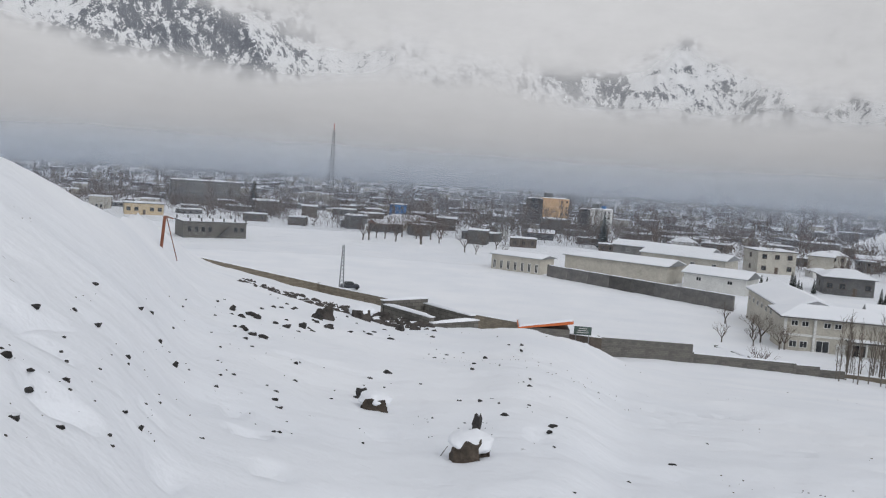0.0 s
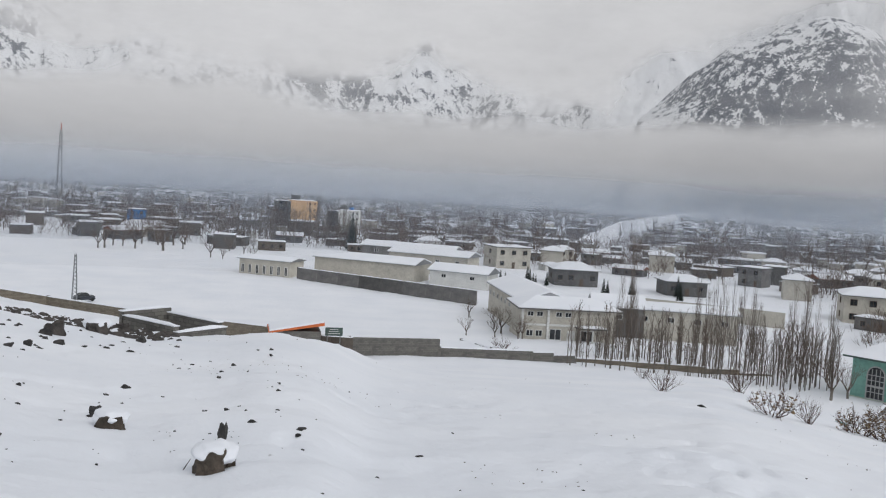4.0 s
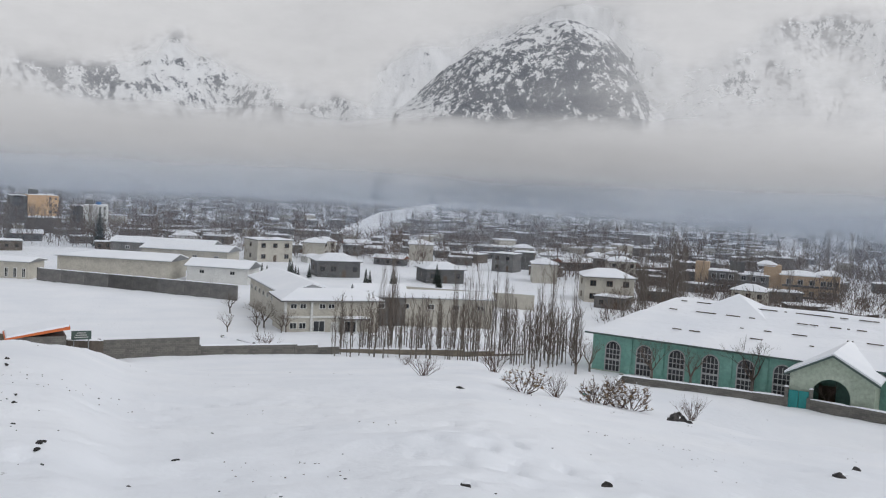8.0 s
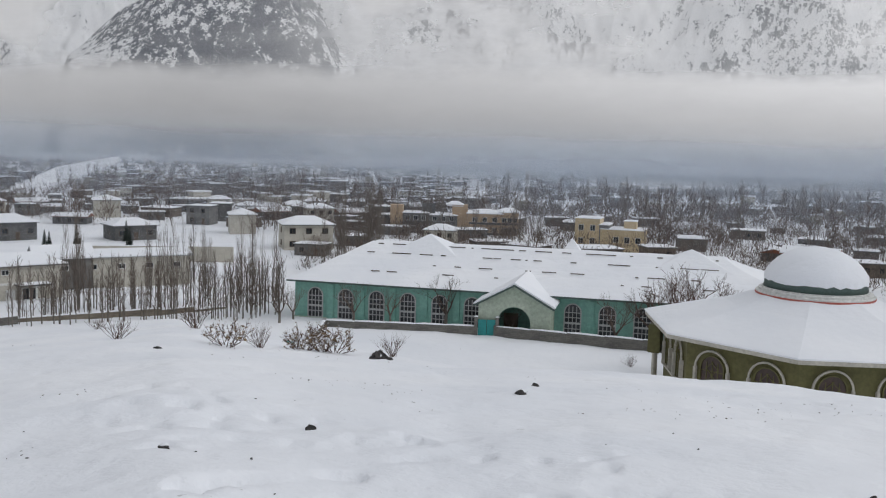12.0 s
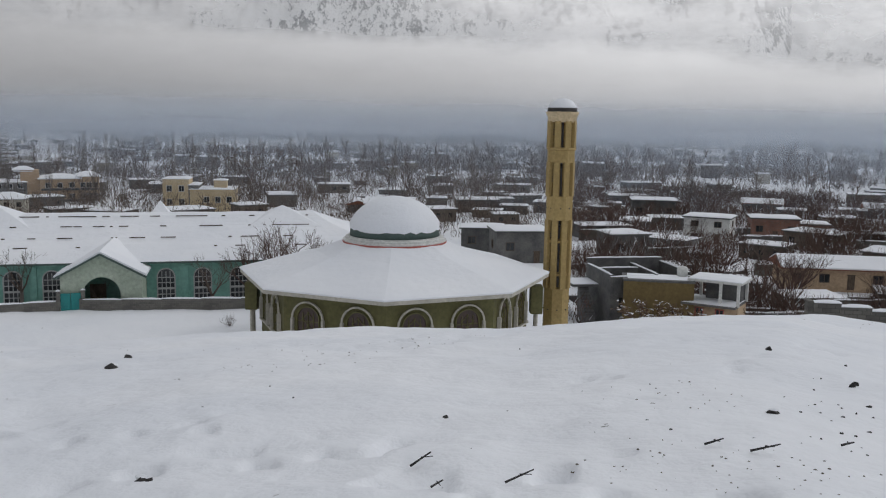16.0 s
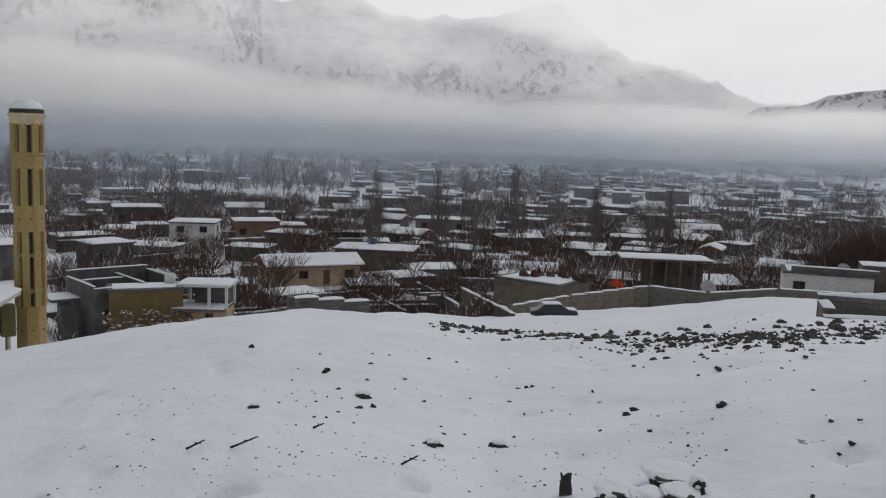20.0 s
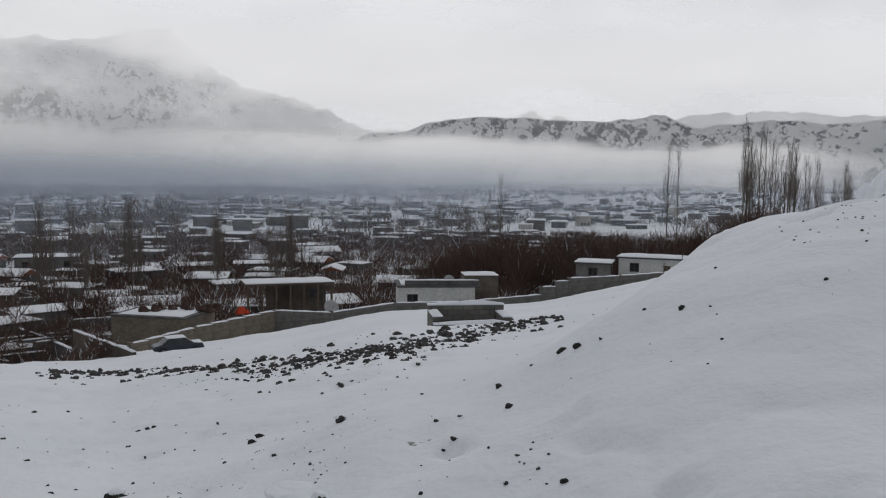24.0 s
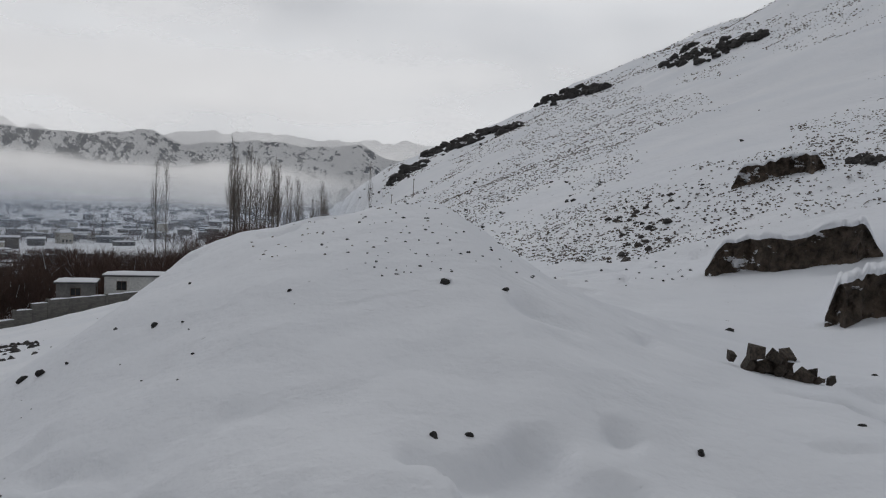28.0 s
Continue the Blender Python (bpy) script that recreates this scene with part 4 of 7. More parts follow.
def arch_window(parent, m, w, h, frame_mat, lattice, name="window"):
    """An arched window: dark glass set behind a moulded surround, with bars across it."""
    root = part(name, prism(arch_outline(w, h), -0.02, 0.03), BROWNGLASS if lattice else GLASS, parent)
    root.matrix_basis = m
    ring = bmesh.new()
    n = 12
    inner = [(w / 2 * math.cos(math.pi * i / n), h - w / 2 + w / 2 * math.sin(math.pi * i / n)) for i in range(n + 1)]
    inner = [(w / 2, 0)] + inner + [(-w / 2, 0)]
    t = 0.09 if lattice else 0.12
    outer = [(x * (1 + 2 * t / w), z if z < h - w / 2 else (h - w / 2) + (z - h + w / 2) * (1 + 2 * t / w)) for x, z in inner]
    for (a, b), (c, d) in zip(zip(inner, outer), zip(inner[1:], outer[1:])):
        q = [ring.verts.new((p[0], yy, p[1])) for yy in (-0.12, 0.03) for p in (a, b, d, c)]
        for f in ((0, 1, 2, 3), (7, 6, 5, 4), (0, 4, 5, 1), (2, 6, 7, 3), (1, 5, 6, 2), (3, 7, 4, 0)):
            ring.faces.new([q[i] for i in f])
    bmesh.ops.recalc_face_normals(ring, faces=ring.faces[:])
    part("surround", ring, frame_mat, root)
    if lattice:
        cz = h - w / 2
        for i in range(-1, 2):
            part("bar", box((i * w / 4, -0.05, h * 0.42), (0.05, 0.05, h * 0.84)), frame_mat, root)
        for zc, sz in ((cz, 0.5), (cz * 0.45, 0.55)):
            for a in (45, -45):
                for off in (-0.32, 0.32):
                    dx, dz = math.cos(radians(a)), math.sin(radians(a))
                    p = Vector((-dz * off, -0.06, zc + dx * off))
                    L = sz * w * 0.5
                    part("bar", tube(p - Vector((dx * L, 0, dz * L)), p + Vector((dx * L, 0, dz * L)), 0.03, n=4), frame_mat, root)
        for z_ in (0.35, cz * 0.9):
            part("bar", box((0, -0.05, z_), (w * 0.96, 0.05, 0.05)), frame_mat, root)
    else:
        for i in (-1, 0, 1):
            part("bar", box((i * w / 4, -0.05, h / 2 - 0.1), (0.07, 0.06, h - 0.25)), frame_mat, root)
        for z_ in (0.05, h * 0.22, h * 0.4, h * 0.58, h * 0.74):
            part("bar", box((0, -0.055, z_), (w, 0.06, 0.08 if z_ != h * 0.4 else 0.22)), frame_mat, root)
    return root


def build_mosque():
    az, d, R, base, eave = 71.9, 71.6, 12.6, -19.0, -12.3
    m = at("mosque", az, d, base, "octagonal mosque with a white snow-laden roof and olive green walls", "mosque", turn=-3.0)
    E = eave - base
    t8 = math.pi / 8

    def octo(prof, turn=-math.pi / 2):
        return lathe(prof, 8, turn=turn)

    Rw = R - 1.7
    part("wall", octo([(Rw, -1.0), (Rw, E - 0.1)]), OLIVE, m)
    part("plinth", octo([(Rw + 0.12, -1.0), (Rw + 0.12, 0.5), (Rw + 0.05, 0.55)]), CONCRETE, m)
    part("eave_soffit", octo([(Rw - 0.2, E - 0.35), (R - 0.1, E - 0.05), (R - 0.1, E - 0.02), (Rw - 0.2, E - 0.02)]), CREAM, m)
    part("fascia", octo([(R - 0.05, E - 0.22), (R + 0.02, E - 0.22), (R + 0.02, E + 0.06), (R - 0.3, E + 0.06)]), CREAM, m)
    F = E
    E = E - 0.35
    part("roof", octo([(R - 0.02, F + 0.064), (R - 0.02, F + 0.12), (4.3, E + 2.65), (4.3, E + 2.5)]), CONCRETE, m)
    sc = octo([(R + 0.06, F + 0.065), (R + 0.1, F + 0.18), (R - 0.2, F + 0.3), (9.0, E + 1.45), (6.5, E + 2.1), (4.5, E + 2.88), (4.1, E + 2.95)])
    part("snow_cover", sc, SNOW, m, "smooth fresh snow lying on the roof")
    part("drum", lathe([(4.2, E + 2.6), (4.2, E + 3.1), (4.0, E + 3.12), (4.0, E + 3.3), (3.8, E + 3.32), (3.8, E + 3.42)], 40), WHITE, m, smooth_faces=False)
    part("drum_band", lathe([(4.23, E + 2.86), (4.23, E + 3.0)], 40), REDP, m, "red painted band")
    prof = [(3.66 * math.cos(a), E + 3.4 + 2.95 * math.sin(a)) for a in [i * math.pi / 2 / 10 for i in range(11)]]
    part("dome", lathe([(r, z) for r, z in prof if r > 0.05] + [(0.05, prof[-1][1])], 40), DOMEGREEN, m, "dark green painted dome", True)
    rng = random.Random(2)
    snow = bmesh.new()
    rings = []
    for i in range(2, 12):
        a = 0.17 + (i - 2) / 9 * (math.pi / 2 - 0.17)
        rings.append([snow.verts.new(((3.7 + (0.0 if i == 2 else 0.14)) * math.cos(a + (rng.uniform(-0.035, 0.03) if i == 2 else 0)) * math.cos(k * math.pi / 24) + 1e-4,
                                      (3.7 + (0.0 if i == 2 else 0.14)) * math.cos(a) * math.sin(k * math.pi / 24),
                                      E + 3.41 + (3.0 + (0.0 if i == 2 else 0.14)) * math.sin(a + (rng.uniform(-0.03, 0.04) if i < 4 else 0)))) for k in range(48)])
    for p, q in zip(rings, rings[1:]):
        for k in range(48):
            snow.faces.new((p[k], p[(k + 1) % 48], q[(k + 1) % 48], q[k]))
    part("dome_snow", snow, SNOW, m, "rough cap of snow on the dome", True)
    ap = Rw * math.cos(t8)
    for f in range(8):
        a = -math.pi / 2 + t8 + f * math.pi / 4
        out = Matrix.Rotation(a + math.pi / 2, 4, "Z")
        for off in (-2.05, 2.05):
            mm = out @ Matrix.Translation((off, -ap - 0.02, 2.85))
            arch_window(m, mm, 1.75, 2.6, OLIVE, True)
            hood = bmesh.new()
            for i in range(12):
                a0, a1 = math.pi * i / 12, math.pi * (i + 1) / 12
                add_tube(hood, (1.28 * math.cos(a0), -0.18, 1.72 + 1.28 * math.sin(a0)), (1.28 * math.cos(a1), -0.18, 1.72 + 1.28 * math.sin(a1)), 0.09, 0.09, 4)
            add_box(hood, (1.28, -0.16, 0.85), (0.17, 0.3, 1.74))
            add_box(hood, (-1.28, -0.16, 0.85), (0.17, 0.3, 1.74))
            hp = part("arch_moulding", hood, CREAM, m)
            hp.matrix_basis = mm
        mm = out @ Matrix.Translation((0, -ap - 0.1, 2.7))
        sill = part("string_course", box((0, 0, 0), (2 * Rw * math.sin(t8) - 0.1, 0.22, 0.14)), CREAM, m)
        sill.matrix_basis = mm
        # corner pier with a column pair under the eave
        if f in (0, 1, 7):
            continue
        c = -math.pi / 2 + f * math.pi / 4
        px, py = (Rw + 0.75) * math.cos(c), (Rw + 0.75) * math.sin(c)
        for k in (-0.35, 0.35):
            x, y = px - k * math.sin(c), py + k * math.cos(c)
            part("column", tube((x, y, -0.8), (x, y, 3.4), 0.17, 0.15, 10), CREAM, m)
        pier = part("capital", box((0, 0, 0), (1.25, 1.0, 2.3), bevel=0.05), OLIVE, m)
        pier.matrix_basis = Matrix.Translation((px, py, 4.6)) @ Matrix.Rotation(c + math.pi / 2, 4, "Z")
    return m


build_mosque()


def build_minaret():
    base, top = -19.3, 1.2
    m = at("minaret", 82.5, 75.0, base, "tall mustard yellow minaret with slit openings and a snowy cap", "minaret", turn=6)
    H = top - base
    t8 = math.pi / 8
    R = 1.12
    levels = [(0, 5.4), (5.4, 11.2), (11.2, 13.2), (13.2, 16.0), (16.0, 17.1), (17.1, 19.4)]
    for i, (a, b) in enumerate(levels):
        rr = R * (1.0 + 0.012 * i)
        if i % 2 == 0:
            part("shaft", lathe([(rr, a - (1 if i == 0 else 0)), (rr, b)], 8, turn=t8), MUSTARD, m)
        else:
            # open storey: eight corner posts, a slit between each two
            for k in range(8):
                c = t8 + k * math.pi / 4
                post = part("corner_post", box((0, 0, (b - a) / 2), (0.24, 0.5, b - a)), MUSTARD, m)
                post.matrix_basis = Matrix.Translation((rr * 0.9 * math.cos(c), rr * 0.9 * math.sin(c), a)) @ Matrix.Rotation(c, 4, "Z")
            if b - a > 5:
                part("tie_ring", lathe([(rr * 0.84, a + 3.9), (rr * 0.96, a + 3.9), (rr * 0.96, a + 4.1), (rr * 0.84, a + 4.1)], 8, turn=t8), MUSTARD, m)
                part("tie_ring", lathe([(rr * 0.84, a + 1.1), (rr * 0.96, a + 1.1), (rr * 0.96, a + 1.3), (rr * 0.84, a + 1.3)], 8, turn=t8), MUSTARD, m)
            part("stair_core", tube((0, 0, a), (0, 0, b), 0.16, 0.16, 8), CONCRETE, m)
            st = bmesh.new()
            for s in range(int((b - a) / 0.2)):
                ang = s * 0.42
                add_box(st, (0.42 * math.cos(ang), 0.42 * math.sin(ang), a + s * 0.2), (0.62, 0.26, 0.06), ang)
            part("winding_stair", st, CONCRETE, m)
    part("string_band", lathe([(R * 1.05, 17.0), (R * 1.16, 17.05), (R * 1.16, 17.2), (R * 1.05, 17.24)], 8, turn=t8), MUSTARD, m)
    part("cornice", lathe([(R * 1.06, 19.3), (R * 1.1, 19.5), (R * 1.1, 19.7), (R * 1.26, 20.0), (R * 1.26, 20.14), (R * 1.0, 20.2)], 8, turn=t8), BUFF, m)
    part("cap_ring", lathe([(1.2, 20.15), (1.22, 20.45), (1.05, 20.55)], 20), ROCK, m, "dark rough ring under the cap")
    part("cap_snow", lathe([(1.18, 20.42), (1.12, 20.62), (0.95, 20.9), (0.65, 21.12), (0.3, 21.25), (0.03, 21.28)], 20), SNOW, m, "rounded snow on the cap", True)
    for i, z in enumerate((1.0, 3.6, 6.5, 9.5, 12.2, 14.5)):
        for k in range(8):
            a = k * math.pi / 4
            part("peg_hole", box((R * 0.955 * math.cos(a), R * 0.955 * math.sin(a), z), (0.1, 0.1, 0.1), a), ROCK, m) if i in (0, 1, 4) else None
    return m


build_minaret()


# ---- the green hall ----
def build_hall():
    p0 = Vector(polar(39.4, 106.1))
    L = 57.0
    rz = -62.0
    base, eave = -20.3, -15.4
    E = eave - base
    h = thing("community_hall", p0.x, p0.y, base, rz, "long mint green hall with arched windows under a snowy roof", "hall")
    D = 30.0
    part("wall", box((L / 2, D / 2, E / 2 - 0.5), (L, D, E + 1)), MINT, h)
    part("plinth", box((L / 2, -0.06, 0.1), (L + 0.1, 0.12, 0.9)), SAGE, h)
    part("eave_board", box((L / 2, -0.75, E - 0.02), (L + 1.6, 0.14, 0.2)), DOMEGREEN, h)
    part("eave_soffit", box((L / 2, -0.35, E - 0.02), (L + 1.4, 0.66, 0.06)), SAGE, h)
    rf = bmesh.new()
    v = [rf.verts.new(p) for p in ((-0.8, -0.8, E + 0.08), (L + 0.8, -0.8, E + 0.08), (L + 0.8, D + 0.8, E + 0.08), (-0.8, D + 0.8, E + 0.08), (5.0, 13.5, E + 3.55), (L - 7.0, 13.5, E + 3.55), (5.0, 17.0, E + 3.55), (L - 7.0, 17.0, E + 3.55))]
    for f in ((0, 1, 5, 4), (1, 2, 7, 5), (2, 3, 6, 7), (3, 0, 4, 6), (4, 5, 7, 6), (3, 2, 1, 0)):
        rf.faces.new([v[i] for i in f])
    bmesh.ops.subdivide_edges(rf, edges=rf.edges[:], cuts=14, use_grid_fill=True)
    for vv in rf.verts:
        if vv.co.z > E + 0.2:
            vv.co.z += 0.16 * noise.noise(vv.co * 0.35) + 0.08 * noise.noise(vv.co * 1.1)
    rs = part("snow_cover", rf, SNOW, h, "thick snow with a few bare ribs on the roof")
    # bare joints where the sheet roof shows through the snow
    rng = random.Random(8)
    for row, n in ((0.95, 46), (0.72, 34), (0.47, 16), (0.28, 10)):
        for i in range(n):
            x = rng.uniform(6, L - 8)
            y = -0.8 + row * 14.3
            z = E + 0.08 + row * 3.47
            part("roof_rib", box((x, y, z + 0.1), (0.25 + 1.5 * rng.random() ** 2, 0.09, 0.11)), WOOD, h)
    for x, rr, yy, tip in ((13.0, 7.5, 14.0, 4.95), (L - 11.0, 7.0, 13.5, 4.65), (31.0, 2.6, 19.5, 4.75)):
        part("roof_lantern", lathe([(rr, E + 2.2), (0.05, E + tip)], 4, c=(x, yy), turn=math.pi / 4), SNOW, h, "low snowy roof peak")
    n = 15
    pitch = 3.8
    for i in range(n):
        x = 2.6 + i * pitch
        if 22.6 < x < 31.5 or x > L - 1.5:
            continue
        arch_window(h, Matrix.Translation((x, -0.03, 0.55)), 1.7, 3.5, DISHGREY, False)
        part("pilaster", box((x + pitch / 2, -0.07, E * 0.47), (0.85, 0.18, E * 0.94)), MINT, h)
        part("panel", box((x + pitch / 2, -0.19, 0.95), (0.62, 0.08, 1.5)), MINT, h)
    # gabled porch
    px, pw, pd, ph = 27.1, 7.8, 4.6, E - 0.25
    out = [(-pw / 2, -0.6), (-1.8, -0.6)] + [(-1.8 * math.cos(math.pi * i / 12), 2.3 + 1.8 * math.sin(math.pi * i / 12)) for i in range(13)] + [(1.8, -0.6), (pw / 2, -0.6), (pw / 2, ph - 0.3), (0, ph + 1.75), (-pw / 2, ph - 0.3)]
    g = part("porch_gable", prism(out, -pd, -pd + 0.3), SAGE, h, "pale sage gable with a round arch")
    g.matrix_basis = Matrix.Translation((px, 0, 0))
    for s in (-1, 1):
        q = part("porch_wall", box((px + s * (pw / 2 - 0.15), -pd / 2 + 0.05, ph / 2 - 0.6), (0.3, pd - 0.5, ph + 0.6)), SAGE, h)
    pr = bmesh.new()
    for s in (-1, 1):
        a, b, c, d = (px, -pd - 0.4, ph + 1.95), (px + s * (pw / 2 + 0.5), -pd - 0.4, ph - 0.45), (px + s * (pw / 2 + 0.5), 2.5, ph - 0.45), (px, 6.5, ph + 1.95)
        q = [pr.verts.new((x, y, z + dz)) for dz in (0.0, 0.2) for x, y, z in (a, b, c, d)]
        for f in ((0, 1, 2, 3), (4, 5, 6, 7), (0, 1, 5, 4), (1, 2, 6, 5), (2, 3, 7, 6), (3, 0, 4, 7)):
            pr.faces.new([q[i] for i in f])
    bmesh.ops.recalc_face_normals(pr, faces=pr.faces[:])
    part("porch_roof", pr, SNOW, h, "snow on the porch roof")
    for s in (-1, 1):
        vb = bmesh.new()
        add_tube(vb, (px, -pd - 0.42, ph + 1.85), (px + s * (pw / 2 + 0.5), -pd - 0.42, ph - 0.58), 0.13, 0.13, 4)
        part("barge_board", vb, DOMEGREEN, h)
    part("porch_floor", box((px, -pd / 2, -0.5), (pw, pd, 0.9)), CONCRETE, h)
    part("porch_inner_door", box((px - 1.0, -0.08, 1.3), (1.6, 0.1, 2.6)), WOOD, h)
    return h


build_hall()

# yard wall of the hall and its gate
YARD = [polar(41.3, 97.0), polar(51.3, 94.5)]
YARD2 = [polar(52.5, 94.3), polar(64.5, 90.0)]
wall_run("yard_wall", YARD, [-18.6, -18.45], 0.3, BLOCK, "grey block yard wall topped with snow", panel=3.6)
wall_run("yard_wall", YARD2, [-18.4, -18.1], 0.3, BLOCK, "grey block yard wall topped with snow", panel=3.6)
wall_run("yard_wall", [polar(41.3, 97.0), polar(40.0, 84.0)], [-18.6, -18.5], 0.3, BLOCK, "grey block yard wall running down towards the slope", panel=3.0)
gx, gy = polar(51.9, 94.4)
gate = thing("yard_gate", gx, gy, gz(gx, gy), -54, "closed teal steel gate between block piers", "gate")
for s in (-1, 1):
    part("gate_leaf", box((s * 0.48, 0, 0.9), (0.92, 0.06, 1.75), bevel=0.01), TEAL, gate)
    part("pier", box((s * 1.15, 0, 0.9), (0.36, 0.36, 2.3)), BLOCK, gate)
    part("snow_cap", snow_slab(0.42, 0.42, 2.052, 0.14, s, s * 1.15), SNOW, gate)
gx, gy = polar(38.9, 70)
shelter = thing("teal_tank", gx, gy, gz(gx, gy), -39, "small teal painted steel tank half buried in snow", "tank")
part("body", lathe([(0.75, -0.4), (0.78, 0.7), (0.6, 1.05), (0.2, 1.15)], 16), TEAL, shelter, smooth_faces=True)
part("pipe", tube((0.9, 0, -0.2), (0.9, 0, 1.0), 0.04), STEEL, shelter)


# ---- the northern side: field, sheds, compound ----
def unfinished_block():
    h = at("unfinished_building", -16.95, 250, -22.6, "low unfinished grey block building with an outside stair", "building", turn=14)
    part("wall", box((0, 0, 1.6), (17, 10, 5.2)), BLOCK, h)
    part("roof", box((0, 0, 4.3), (17.4, 10.4, 0.25)), CONCRETE, h)
    part("snow_cover", snow_slab(17.2, 10.2, 4.43, 0.22, 3), SNOW, h)
    for i in range(12):
        part("column_stub", box((-8.2 + i * 1.5, -4.9 if i % 2 else 4.6, 4.9), (0.35, 0.35, 1.0)), CONCRETE, h)
    for x in (-6.8, -5.0, -3.2, -1.4):
        window_on(h, x, 2.4, 0.9, 1.4, -5, CONCRETE)
    for x in (5.6, 7.3):
        window_on(h, x, 2.4, 1.0, 1.3, -5, CONCRETE)
    st = bmesh.new()
    for i in range(12):
        add_box(st, (0.2 + i * 0.32, -5.6, i * 0.27 + 0.1), (0.36, 1.0, 0.27 + i * 0.02))
    part("stair", st, CONCRETE, h)


unfinished_block()
wall_run("boundary_wall", [polar(-17.7, 112), polar(-10, 114), polar(-4.5, 104), polar(3.2, 98)], [-12.65, -15.65, -15.8, -16.3], 0.35, BLOCK_TAN, "long weathered sandy block wall running down the slope", panel=2.0, steps=False)


def ruin(name, az, d, w, dep, h, label, turn):
    r = at(name, az, d, None, label, "ruin", turn)
    zb = r.matrix_basis.translation.z
    for nm, c, s in (("front_wall", (0, -dep / 2, h / 2 - 0.8), (w, 0.4, h)), ("back_wall", (0, dep / 2, h / 2 - 0.4), (w, 0.4, h + 0.3)), ("side_wall", (-w / 2 + 0.2, 0, h / 2 - 0.5), (0.4, dep - 0.4, h)), ("side_wall", (w / 2 - 0.2, 0, h / 2 - 0.6), (0.4, dep - 0.4, h + 0.1))):
        part(nm, box(c, s, bevel=0.06), STONE_WALL, r)
        part("snow_cap", snow_slab(s[0] + 0.05, s[1] + 0.05, c[2] + s[2] / 2 - 0.03, 0.16, c[0], c[0], c[1]), SNOW, r)
    return r


ruin("roofless_hut", -2.75, 57.2, 3.7, 5.4, 1.5, "roofless dry-stone hut with snow on its walls", 38)

# the rusty steel frame on the bank
fx, fy, fr = meets(-19.6, -0.106)
frame_th = thing("steel_frame", fx, fy, gz(fx, fy), 15, "rusty red leaning steel goal-like frame in the snow", "frame")
hgt = 0.036 * fr
part("post", tube((-0.12, 0, -0.3), (0.0, 0, hgt), 0.045 * fr / 40 + 0.02, n=8), RUST, frame_th)
part("post", tube((0.05, 0.1, hgt), (0.5, 0.5, -0.5), 0.02, n=6), RUST, frame_th)
part("crosspiece", tube((0, 0, hgt), (0.25, 0.9, hgt - 0.15), 0.03, n=6), RUST, frame_th)


def lattice_mast(name, az, d, h, w, base, label):
    m = at(name, az, d, base, label, "mast", 10)
    for sx, sy in ((-1, -1), (1, -1), (1, 1), (-1, 1)):
        part("leg", tube((sx * w / 2, sy * w / 2, -0.5), (sx * w * 0.14, sy * w * 0.14, h), w * 0.05 + 0.02, n=5), STEEL, m)
    br = bmesh.new()
    n = int(h / (w * 0.9)) + 2
    for i in range(n):
        f0, f1 = i / n, (i + 1) / n
        w0, w1 = w / 2 * (1 - 0.72 * f0), w / 2 * (1 - 0.72 * f1)
        for k in range(4):
            a = [(-1, -1), (1, -1), (1, 1), (-1, 1)][k]
            b = [(-1, -1), (1, -1), (1, 1), (-1, 1)][(k + 1) % 4]
            add_tube(br, (a[0] * w0, a[1] * w0, h * f0), (b[0] * w1, b[1] * w1, h * f1), w * 0.02 + 0.012, w * 0.02 + 0.012, 3)
    part("bracing", br, STEEL, m)
    return m


lattice_mast("lattice_mast", -8.55, 150, 8.2, 0.8, -22.0, "slender steel lattice mast standing in the white field")
tower = lattice_mast("radio_tower", -9.6, 560, 46, 3.4, -26.0, "tall red and white lattice radio tower in the haze")
part("antenna", tube((0, 0, 46), (0, 0, 50), 0.25), REDP, tower)


